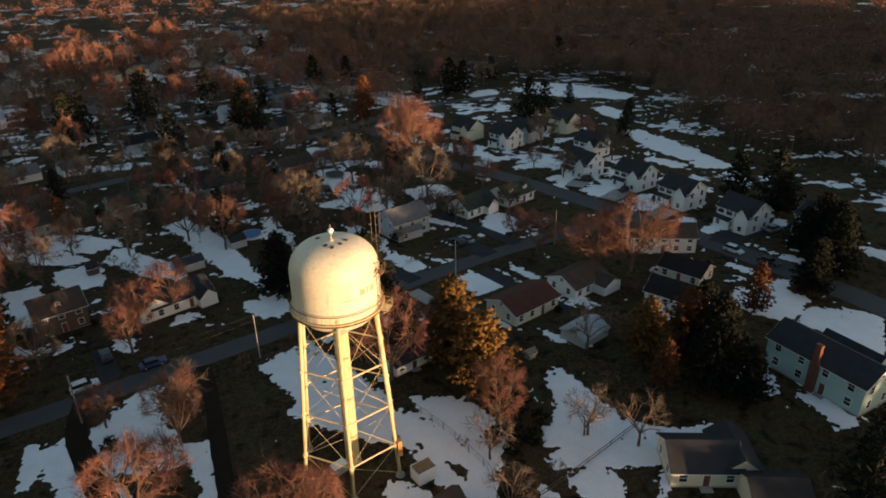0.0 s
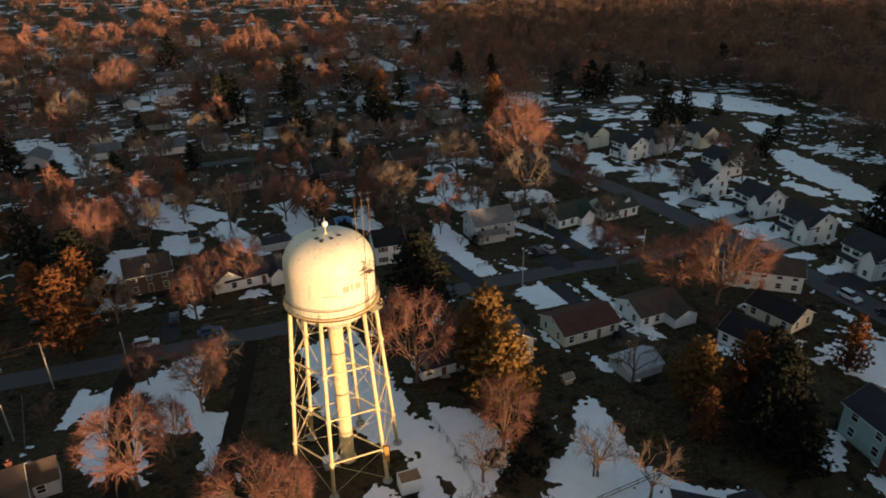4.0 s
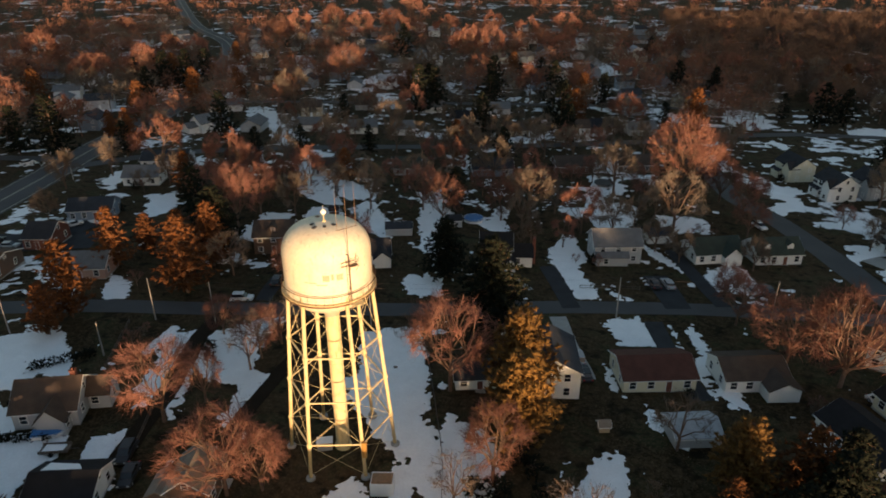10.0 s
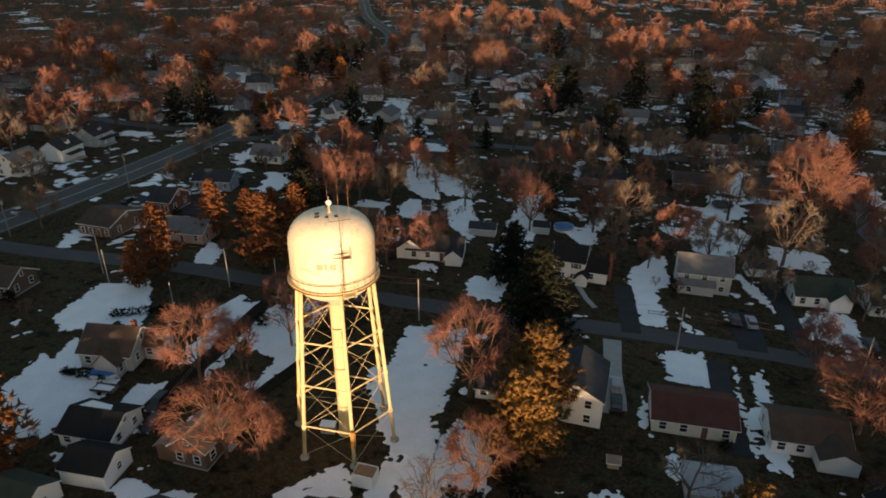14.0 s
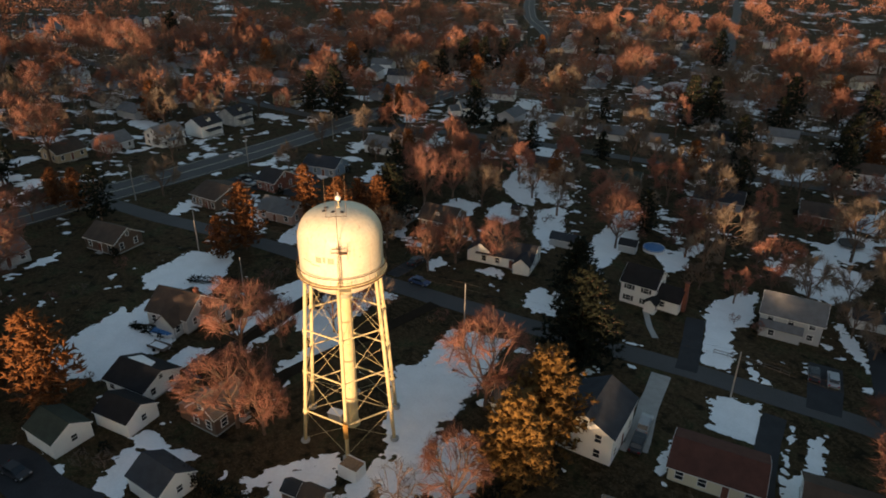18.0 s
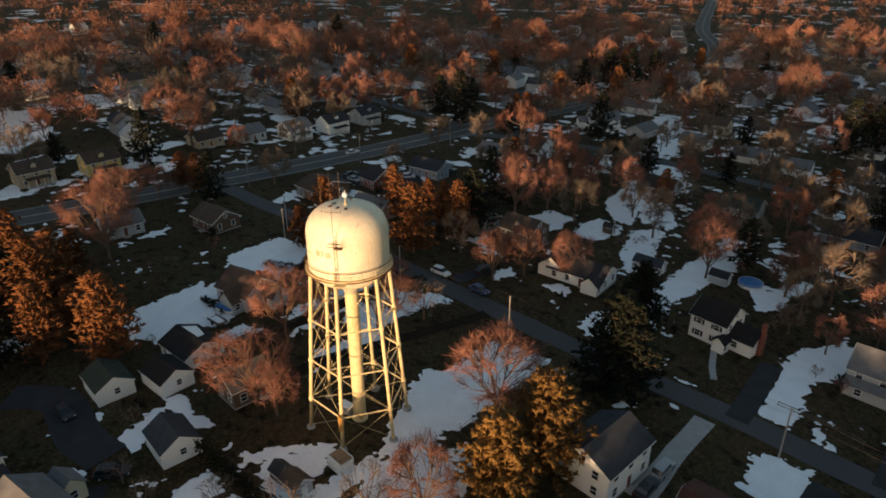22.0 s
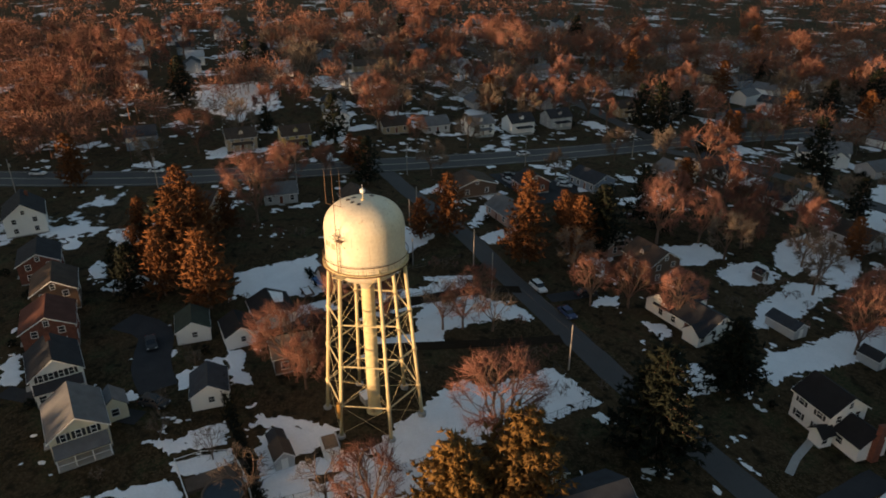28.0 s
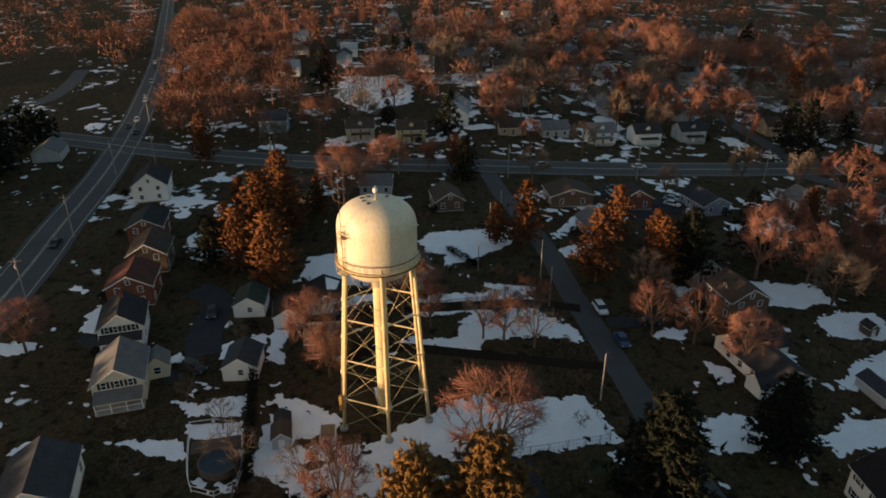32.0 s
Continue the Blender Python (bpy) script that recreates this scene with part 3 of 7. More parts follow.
def house(x, y, rot, L, W, eave=2.9, rise=1.9, wall="white", roof="dark", label="", storeys=1, cols=4, chim=None, shutters=False, gable_win=True,
          porch=None, dormers=0, wing=None, front_gable=None, snow=False, name="house", group="", dz=0.0, blind=False, end_porch=None, stack=None, win=1.0):
    """A gabled house, its ridge along its own x. front: -y. wing: (x, y, rot, L, W, eave, rise). porch: (x, width, depth)."""
    t = thing(name, pose(x, y, gz(x, y) + dz, 0, 0, rot), label or f"{wall} {'two-storey' if storeys > 1 else 'single-storey'} house with {roof} shingle roof", name, group)
    wm, rm = WALLS[wall], ROOFS[roof]
    roofo = body(t, L, W, eave, rise, wm, rm)
    part("foundation", Build().box(-L / 2 - 0.04, -W / 2 - 0.04, -0.95, L / 2 + 0.04, W / 2 + 0.04, 0.25), M_CONC, t)
    hw = 1.3 if eave / storeys > 2.5 else 1.1
    door_col = cols // 2 if not blind else -1
    for side in (-1, 1):
        for st in range(storeys):
            z = 0.95 + st * (eave / storeys)
            for c in range(cols):
                px = -L / 2 + L * (c + 0.5) / cols
                if st == 0 and side < 0 and c == door_col:
                    d = part("door", Build().box(px - 0.5, -W / 2 - 0.06, 0.2, px + 0.5, -W / 2 + 0.02, 2.3), M_TRIM, t)
                    part("door_panel", Build().box(px - 0.42, -W / 2 - 0.09, 0.24, px + 0.42, -W / 2 - 0.05, 2.22), M_SHUT if shutters else WALLS["red"], d)
                    part("step", Build().box(px - 0.8, -W / 2 - 1.0, -0.6, px + 0.8, -W / 2 - 0.05, 0.18), M_CONC, t)
                    continue
                if side > 0 and c % 2:
                    continue
                window(t, pose(px, side * W / 2, z, 0, 0, 0 if side < 0 else 180), win, hw + 0.4 * (win - 1), 2, shutters and side < 0)
    for side in (-1, 1):
        if end_porch and side > 0:
            continue
        for st in range(storeys):
            for e in (-0.25, 0.25):
                window(t, pose(side * L / 2, e * W, 0.95 + st * (eave / storeys), 0, 0, 90 * side), 0.9, hw)
        if gable_win and rise > 1.5:
            window(t, pose(side * L / 2, 0, eave + rise * 0.22, 0, 0, 90 * side), 0.7, min(0.95, rise * 0.42))
    if end_porch:
        # shuttered windows under the gable, and a lean-to below them
        n, pd, closed = end_porch
        for i in range(n):
            window(t, pose(L / 2, (i - (n - 1) / 2) * W * 0.78 / n, eave - 0.75, 0, 0, 90), 0.62, 1.15, 2, True)
        y = W / 2 - 0.2
        p = part("porch", Build().slab((L / 2, -y, eave - 0.95), (L / 2 + pd + 0.2, -y, eave - 1.6), (L / 2 + pd + 0.2, y, eave - 1.6), (L / 2, y, eave - 0.95), 0.14), rm, t, "lean-to porch roof")
        part("porch_floor", Build().box(L / 2 + 0.05, -y, -0.9, L / 2 + pd, y, 0.25), M_CONC, p)
        if closed:
            part("porch_wall", Build().box(L / 2 + 0.05, -y + 0.1, 0.2, L / 2 + pd, y - 0.1, eave - 1.7), wm, p)
            for i in range(4):
                window(t, pose(L / 2 + pd, (i - 1.5) * W * 0.22, 0.8, 0, 0, 90), 0.95, 1.1)
        else:
            for i in range(4):
                q = -y + 0.15 + (2 * y - 0.3) * i / 3
                part("porch_post", Build().box(L / 2 + pd - 0.1, q - 0.08, 0.25, L / 2 + pd + 0.06, q + 0.08, eave - 1.7), M_TRIM, p)
            part("porch_rail", Build().box(L / 2 + pd - 0.06, -y + 0.1, 1.0, L / 2 + pd, y - 0.1, 1.1), M_TRIM, p)
    if stack:
        sx, sy, top, w = stack
        part("chimney", Build().box(-w / 2, -0.4, -0.9, w / 2, 0.4, top * 0.62).box(-w * 0.36, -0.34, top * 0.62, w * 0.36, 0.34, top).box(-w * 0.42, -0.4, top - 0.2, w * 0.42, 0.4, top - 0.05), M_BRICK, t, "tall outside brick chimney", at=pose(sx, sy, 0, 0, 0, 90 if abs(sx) > L / 2 else 0))
    if chim:
        chimney(t, chim[0], chim[1], eave + rise * (1 - abs(chim[1]) / (W / 2)) if abs(chim[1]) < W / 2 else eave + rise * 0.6, 1.2)
    for i in range(dormers):
        px = -L / 2 + L * (i + 0.5) / dormers
        d = part("dormer", Build().add([(-0.7, -W * 0.36, 0), (0.7, -W * 0.36, 0), (0.7, -W * 0.36, 1.1), (0, -W * 0.36, 1.7), (-0.7, -W * 0.36, 1.1), (-0.7, 0, 0), (0.7, 0, 0), (0.7, 0, 1.1), (0, 0, 1.7), (-0.7, 0, 1.1)],
                   [(0, 1, 2, 3, 4), (5, 9, 8, 7, 6), (1, 6, 7, 2), (0, 4, 9, 5), (0, 5, 6, 1)]), wm, t, at=pose(px, 0, eave + rise * 0.25))
        b = Build()
        b.slab((0, -W * 0.36 - 0.2, 1.82), (0, 0, 1.82), (-0.9, 0, 1.04), (-0.9, -W * 0.36 - 0.2, 1.04), 0.1)
        b.slab((0, -W * 0.36 - 0.2, 1.82), (0.9, -W * 0.36 - 0.2, 1.04), (0.9, 0, 1.04), (0, 0, 1.82), 0.1)
        part("dormer_roof", b, rm, d)
        part("dormer_window", win_meshes(0.7, 0.85)[0], None, d, at=pose(0, -W * 0.36, 0.15))
    if porch:
        px, pw, pd = porch
        p = part("porch", Build().slab((px - pw / 2, -W / 2, 2.75), (px - pw / 2, -W / 2 - pd, 2.45), (px + pw / 2, -W / 2 - pd, 2.45), (px + pw / 2, -W / 2, 2.75), 0.14), rm, t, "lean-to porch roof")
        part("porch_floor", Build().box(px - pw / 2, -W / 2 - pd, -0.9, px + pw / 2, -W / 2 - 0.05, 0.2), M_CONC, p)
        for i in range(4):
            qx = px - pw / 2 + 0.15 + (pw - 0.3) * i / 3
            part("porch_post", Build().box(qx - 0.08, -W / 2 - pd + 0.1, 0.2, qx + 0.08, -W / 2 - pd + 0.26, 2.36), M_TRIM, p)
    for w in (wing if isinstance(wing, list) else [wing] if wing else []):
        wx, wy, wr, wl, ww, we, wri = w
        e = new("wing")
        e.parent, e.matrix_basis = t, pose(wx, wy, 0, 0, 0, wr)
        x1, y1 = wl / 2, ww / 2
        v = []
        for sx in (-x1, x1):
            v += [(sx, -y1, -0.9), (sx, y1, -0.9), (sx, y1, we), (sx, 0, we + wri), (sx, -y1, we)]
        part("wing_wall", Build().add(v, [(0, 4, 3, 2, 1), (5, 6, 7, 8, 9), (0, 1, 6, 5), (1, 2, 7, 6), (2, 3, 8, 7), (3, 4, 9, 8), (4, 0, 5, 9)]), wm, e)
        b, o = Build(), 0.3
        dr = o * wri / y1
        for s in (-1, 1):
            p = [(-x1 - o, 0, we + wri + 0.15), (x1 + o, 0, we + wri + 0.15), (x1 + o, s * (y1 + o), we - dr + 0.15), (-x1 - o, s * (y1 + o), we - dr + 0.15)]
            b.slab(*(p if s < 0 else p[::-1]), 0.13)
        part("wing_roof", b, rm, e)
        part("wing_window", win_meshes(1.0, 1.15)[0], None, e, at=pose(-wl * 0.2, -y1, 0.95))
        part("wing_pane", win_meshes(1.0, 1.15)[1], None, e, at=pose(-wl * 0.2, -y1, 0.95))
        part("wing_window", win_meshes(1.0, 1.15)[0], None, e, at=pose(x1, 0, 0.95, 0, 0, 90))
        part("wing_pane", win_meshes(1.0, 1.15)[1], None, e, at=pose(x1, 0, 0.95, 0, 0, 90))
    if snow:
        k = rise / (W / 2)
        p = [(-L * 0.38, 0.3, rise - 0.3 * k), (L * 0.25, 0.3, rise - 0.3 * k), (L * 0.1, W * 0.3, rise - W * 0.3 * k), (-L * 0.4, W * 0.42, rise - W * 0.42 * k)]
        part("roof_snow", Build().slab(*p[::-1], 0.05), M_SNOW, t, "patch of old snow on the roof", at=pose(0, 0, eave + 0.24))
    return t


# north side of the street by the tower
house(24.9, 24.6, 104.5, 10.0, 8.0, 5.1, 2.2, "white", "slate", "white two-storey house with slate-grey roof beside a pine", 2, 3)
house(6.4, 68.4, 12, 6.8, 7.0, 5.0, 2.4, "white", "black", "white colonial house with black roof and dark shutters", 2, 2, shutters=True, blind=True, wing=[(5.7, 0.4, 0, 4.6, 5.4, 2.7, 1.9), (3.2, -4.1, 90, 2.2, 2.2, 2.4, 0.9)], stack=(8.4, 0.4, 6.2, 1.3))
house(31.6, 79.6, 17, 10.5, 7.6, 4.6, 2.6, "grey", "grey", "grey gambrel-style house with snow on its roof", 2, 3, snow=True, wing=(-1.5, -4.0, 0, 7.0, 2.6, 2.5, 0.7))
house(53.2, 86.5, 24, 11.0, 7.5, 2.8, 2.4, "white", "green", "small white house with dark green roof", 1, 4, wing=(2.5, -3.2, 90, 4.5, 4.0, 2.7, 1.8))
house(66.5, 90.0, 20, 10.5, 7.4, 2.9, 2.5, "white", "green", "white cape house with dark green roof", 1, 4, dormers=2)
house(-23.0, 61.0, 24, 12.5, 7.6, 2.7, 2.1, "white", "dark", "white bungalow with dark roof and white front gable", 1, 4, wing=[(4.4, -4.2, 90, 3.4, 3.6, 2.5, 1.5), (-5.6, 1.5, 90, 10.5, 6.0, 2.8, 2.2)])
house(-44.5, 61.0, 20, 9.0, 8.0, 4.6, 2.4, "brown", "brown", "dark brown house with white dormer window", 2, 3, dormers=1)
house(-58, 56, 22, 9.5, 7.8, 2.8, 2.2, "pink", "tan", "house with pale roof among red trees", 1, 3)
# south side of the street, east of the tower
house(40.6, 30.3, 19, 11.5, 8.0, 2.7, 1.7, "cream", "red", "cream bungalow with dark red roof", 1, 4)
house(55.3, 34.6, 19, 10.0, 7.6, 2.7, 1.7, "white", "brown", "white bungalow with brown roof", 1, 4, wing=(3.0, -4.6, 90, 4.0, 5.0, 2.5, 1.2))
house(69.2, 20.2, -58, 11.0, 7.4, 2.9, 1.9, "white", "black", "white house with black roof along the street", 1, 4)
house(78.0, 29.5, -62, 9.0, 6.6, 2.7, 1.8, "cream", "black", "cream garage house with black roof", 1, 3)
house(73.9, -9.4, -80, 16.0, 7.6, 5.2, 2.2, "teal", "dark", "long pale teal two-storey house with brick chimney", 2, 4, stack=(0.4, -4.25, 8.6, 1.3), wing=(1.0, 4.6, 0, 9.0, 4.0, 4.6, 1.6))
house(83.0, 45.0, -24, 14.5, 7.2, 4.2, 2.0, "white", "brown", "long white house with brown roof behind red trees", 2, 5)
house(43.0, -17.8, -22, 9.0, 7.0, 2.7, 2.0, "cream", "dark", "cream bungalow with charcoal roof", 1, 3, wing=[(4.5, 0.5, 90, 7.5, 5.0, 2.7, 1.8), (7.5, -6, 0, 7.0, 5.5, 2.6, 1.6)])
# west of the tower, along the lane
house(-44.0, -4.9, 24, 8.8, 8.0, 3.0, 2.8, "grey", "brown", "grey cape house with brown roof and white front gable", 1, 3, wing=[(1.5, -4.5, 90, 3.4, 3.8, 2.6, 1.9), (6.2, 1.6, 0, 3.0, 4.0, 2.6, 1.8)], chim=(3.2, 0.6))
house(-29.1, -18.2, 20, 8.0, 7.0, 2.5, 1.6, "white", "black", "small white house with black roof and snow", 1, 3, snow=True)
gable_shed(-22.8, -23.2, 20, 6.5, 5.4, 2.4, 1.5, "white", "black", "white garage with black roof", name="garage")
gable_shed(-25.3, -31.5, 14, 6.6, 5.6, 2.5, 1.6, "white", "green", "white garage with dark green roof", name="garage")
house(-14.0, -13.2, 105, 6.4, 5.2, 3.4, 2.0, "brown", "tan", "small brown house with pale tan roof", 1, 2, wing=(-1.0, 3.8, 0, 4.0, 2.6, 2.4, 0.8))
gable_shed(-6.5, -25.0, 12, 6.4, 5.4, 2.5, 1.7, "white", "slate", "white garage with slate-grey roof", name="garage")
house(0.8, -41.7, 26, 9.0, 7.2, 3.9, 2.5, "cream", "grey", "cream house with grey roof and dark shutters on its gable", 1, 3, wing=(-2.4, 5.0, 0, 3.4, 3.4, 2.6, 1.5), end_porch=(3, 2.2, False))
house(-13.2, -49.9, 26, 8.6, 7.2, 4.0, 2.6, "white", "dark", "white house with ochre-lit roof and porch", 1, 3, chim=(-2, 0), end_porch=(4, 1.8, True))
house(-26.5, -55.8, 20, 8.8, 8.2, 4.4, 2.2, "red", "red", "dark red brick house with white windows", 2, 3)
house(-40.0, -60.0, 20, 9.0, 7.6, 4.4, 2.3, "brown", "brown", "brown house with steep brown roof", 2, 3)
house(-53, -68, 20, 9.0, 7.6, 4.4, 2.0, "red", "dark", "dark brick house behind a hedge", 2, 3)
house(-79.2, -82.0, 23, 11.5, 8.6, 4.6, 3.2, "white", "dark", "white house with tall gable and dark roof", 2, 3, chim=(-3, 1.2))
house(24, -38.5, 26, 9.6, 8.0, 3.6, 2.5, "white", "slate", "white house with slate roof by a pool", 1, 3, wing=(5.4, 1.0, 0, 4.0, 5.4, 2.6, 1.6))
# houses by the highway, west end of the street
house(-83.5, -42.0, 75, 9.5, 7.5, 4.2, 2.0, "tan", "brown", "tan two-storey house with brown hipped roof", 2, 3)
house(-91, -23, 100, 8.5, 7.2, 2.9, 2.0, "grey", "grey", "grey house with pale roof by the highway", 1, 3)
house(-83.5, -2.5, 20, 9.0, 7.4, 2.9, 2.2, "brown", "brown", "brown bungalow under bare trees", 1, 3)
house(-95.5, 29, 15, 9.0, 11.5, 3.2, 1.8, "brown", "brown", "low brown shop with hipped roof and snow kerbs", 1, 4)
house(-97.0, 46.5, 16, 6.5, 8.5, 3.2, 2.4, "red", "dark", "brick store with red and white gable", 1, 3)
house(-101, 66, 25, 11, 8.0, 3.0, 2.0, "blue", "slate", "blue-grey house with slate roof", 1, 4)
house(-76, 36, 20, 10.5, 7.5, 2.8, 2.2, "pink", "grey", "house with pale snow-dusted roof", 1, 3)
house(-108.5, 95, 20, 10.5, 8, 3.0, 2.4, "white", "grey", "white house with grey roof by the highway", 1, 3)
house(-114, 113, 18, 15, 8, 3.0, 2.2, "white", "slate", "long white house with slate roof", 1, 5)
house(-132, 163, 62, 12, 9, 4.2, 2.6, "white", "grey", "white farmhouse with several gables on a green lawn", 2, 3, wing=[(2, -6, 90, 7, 6, 3.6, 2.0), (-7, 1, 0, 6, 6, 2.8, 1.6)])
house(-149, 200, 30, 14, 8, 3.2, 2.0, "white", "grey", "white garage house with grey roof", 1, 4)
# far side of the highway
for (x, y, w_, r_, st, lab) in (
    (-142, -41, "tan", "brown", 2, "tan house with brown roof beyond the highway"),
    (-143, -23.5, "yellow", "brown", 2, "yellow house with brown roof beyond the highway"),
    (-158, 10, "tan", "brown", 1, "tan bungalow with brown roof beyond the highway"),
    (-160, 25, "grey", "grey", 1, "grey bungalow with pale roof beyond the highway"),
    (-157.5, 41, "white", "grey", 2, "white cape house with dormer beyond the highway"),
    (-162, 57, "white", "dark", 2, "white house with dark roof and porch beyond the highway"),
    (-171, 74, "grey", "dark", 2, "grey house with dark roof and porch beyond the highway"),
    (-191, 109, "tan", "brown", 2, "stone-tan house with dormers beyond the highway"),
):
    house(x, y, 107, 9.5, 8.0, 4.2 if st > 1 else 2.9, 2.4, w_, r_, lab, st, 3, dormers=1 if st > 1 else 0, porch=(0, 6.5, 2.0) if st > 1 else None, group="houses along the highway")
# new houses along the eastern street
for i, (x, y, r) in enumerate(((97.5, 103, 68), (104.5, 86, 66), (106.5, 67.5, 70), (109, 47.5, 72), (121, 35, 74), (83, 164, 60), (91, 146, 62), (102, 151, 60), (121, 157, 60), (112, 122, 64))):
    house(x, y, -(r + 6), 9.4, 7.8, 5.1, 2.7, ("white", "white", "white", "white", "white", "cream", "white", "grey", "cream", "white")[i], "dark",
          "tall new house with dark roof and front garage gable", 2, 4, wing=[(2.8, -3.2, -90, 3.4, 3.4, 4.7, 1.9), (-2.3, -4.3, 0, 4.2, 1.6, 2.5, 0.5)], group="new houses in a row", win=1.7)
# houses along the next street north
for (x, y, r, L, w_, r_, st, lab) in (
    (-37, 131, 22, 9, "grey", "green", 1, "small green-grey cottage on the slope"),
    (-10.5, 138.5, 20, 13, "blue", "dark", 1, "blue-grey house with dark roof and snow"),
    (14, 150, 20, 12, "brown", "brown", 1, "brown house with shallow roof"),
    (33, 158, 20, 11, "brown", "brown", 1, "brown house with broad roof"),
    (-73, 180, 24, 11.5, "white", "grey", 1, "white bungalow with pale grey roof"),
    (-57, 183, 24, 9, "white", "grey", 1, "white house with snowy roof"),
    (-36, 203, 15, 12, "grey", "black", 2, "dark-roofed house with white windows"),
    (-14, 196, 18, 10, "tan", "brown", 1, "tan house with brown roof"),
    (10, 200, 18, 9, "white", "brown", 2, "white house with brown roof"),
    (34, 214, 18, 11, "grey", "grey", 1, "grey house with low roof"),
    (-60, 122, 20, 10, "grey", "brown", 1, "grey house behind bare trees"),
    (-88, 118, 20, 10, "white", "dark", 1, "white house with dark roof"),
    (19, 214, 18, 11, "brown", "dark", 1, "dark low house with hipped-looking roof"),
    (-107, 203, 20, 9, "tan", "brown", 2, "tan house with white gable windows"),
    (53, 283, 60, 11, "tan", "dark", 2, "tall tan house with a steep dark roof by the woods"),
    (66, 288, -30, 10, "white", "dark", 2, "tall white house with a steep dark roof by the woods"),
    (14, 412, 60, 10, "cream", "brown", 2, "tall cream townhouse with steep gables"),
    (27, 405, 60, 10, "cream", "brown", 2, "tall cream townhouse with steep gables"),
    (-45, 385, 50, 11, "cream", "tan", 2, "tall cream house with a steep front gable"),
    (-60, 374, 50, 11, "cream", "tan", 2, "tall cream house with a steep front gable"),
    (-237, 200, 30, 12, "white", "grey", 2, "white house with grey roof across the highway"),
    (-221, 180, 120, 11, "white", "grey", 2, "white house with snowy grey roof across the highway"),
    (-325, 186, 30, 13, "grey", "grey", 2, "grey house with pale roof among red trees"),
    (-430, -42, 20, 11, "cream", "brown", 2, "cream house lit by the low sun"),
    (-460, 22, 100, 16, "cream", "tan", 2, "long cream house with many windows"),
    (-395, -92, 20, 11, "white", "grey", 2, "white house with grey roof among bare trees"),
    (-266, 2, 100, 14, "tan", "brown", 2, "tan house with broad brown roof"),
    (-275, 188, 30, 13, "tan", "brown", 2, "tan house with broad roof beyond the highway"),
    (-205, 185, 35, 12, "grey", "slate", 2, "grey house with slate roof by the highway"),
    (-285, 372, 45, 9, "white", "grey", 2, "white terraced house in a stepped row"),
    (-305, 392, 45, 9, "white", "grey", 2, "white terraced house in a stepped row"),
    (-326, 413, 45, 9, "white", "grey", 2, "white terraced house in a stepped row"),
    (-350, 437, 45, 9, "white", "grey", 2, "white terraced house in a stepped row"),
    (-378, 466, 45, 9, "white", "grey", 2, "white terraced house in a stepped row"),
    (-412, 500, 45, 9, "white", "grey", 2, "white terraced house in a stepped row"),
):
    house(x, y, r, L, 8.0, 4.6 if st > 1 else 2.8, 2.3, w_, r_, lab, st, 3, snow=(x in (-10.5, -57)))

# what is too small to tell on houses far off
for t in [o for o in scene.objects if o.parent is None and o.name.split(".")[0] == "house" and math.hypot(o.location.x, o.location.y - 20) > 165]:
    for o in list(t.children_recursive):
        if o.name.split(".")[0] in ("foundation", "step", "gutter", "pane", "porch_post", "rake_board", "door_panel", "wing_pane", "dormer_window"):
            bpy.data.objects.remove(o)


# ---- trees ----
def tubes(segs, k):
    """Open tapered tubes as vertex and face arrays from rows of start, end, first and last radius."""
    s = np.array([(*a, *b, r0, r1) for a, b, r0, r1 in segs], float)
    a, b, r0, r1 = s[:, :3], s[:, 3:6], s[:, 6], s[:, 7]
    d = b - a
    d /= np.linalg.norm(d, axis=1, keepdims=True) + 1e-9
    ref = np.where(np.abs(d[:, 2:3]) > 0.9, np.array([[1.0, 0, 0]]), np.array([[0, 0, 1.0]]))
    u = np.cross(d, ref)
    u /= np.linalg.norm(u, axis=1, keepdims=True) + 1e-9
    w = np.cross(d, u)
    ang = np.arange(k) * math.tau / k
    ring = u[:, None] * np.cos(ang)[None, :, None] + w[:, None] * np.sin(ang)[None, :, None]
    v = np.concatenate([a[:, None] + ring * r0[:, None, None], b[:, None] + ring * r1[:, None, None]], 1).reshape(-1, 3)
    base = (np.arange(len(s)) * 2 * k)[:, None, None]
    i = np.arange(k)
    q = np.stack([i, (i + 1) % k, k + (i + 1) % k, k + i], 1)[None]
    return v, (base + q).reshape(-1, 4)


def spikes(segs):
    """Thin three-sided spikes: start, end, radius at the start."""
    s = np.array([(*a, *b, r) for a, b, r in segs], float)
    a, b, r = s[:, :3], s[:, 3:6], s[:, 6]
    d = b - a
    d /= np.linalg.norm(d, axis=1, keepdims=True) + 1e-9
    ref = np.where(np.abs(d[:, 2:3]) > 0.9, np.array([[1.0, 0, 0]]), np.array([[0, 0, 1.0]]))
    u = np.cross(d, ref)
    u /= np.linalg.norm(u, axis=1, keepdims=True) + 1e-9
    w = np.cross(d, u)
    c = [(1, 0), (-0.5, 0.866), (-0.5, -0.866)]
    v = np.stack([a + (u * x + w * y) * r[:, None] for x, y in c] + [b], 1).reshape(-1, 3)
    f = (np.arange(len(s)) * 4)[:, None, None] + np.array([[0, 1, 3], [1, 2, 3], [2, 0, 3]])[None]
    return v, f.reshape(-1, 3)


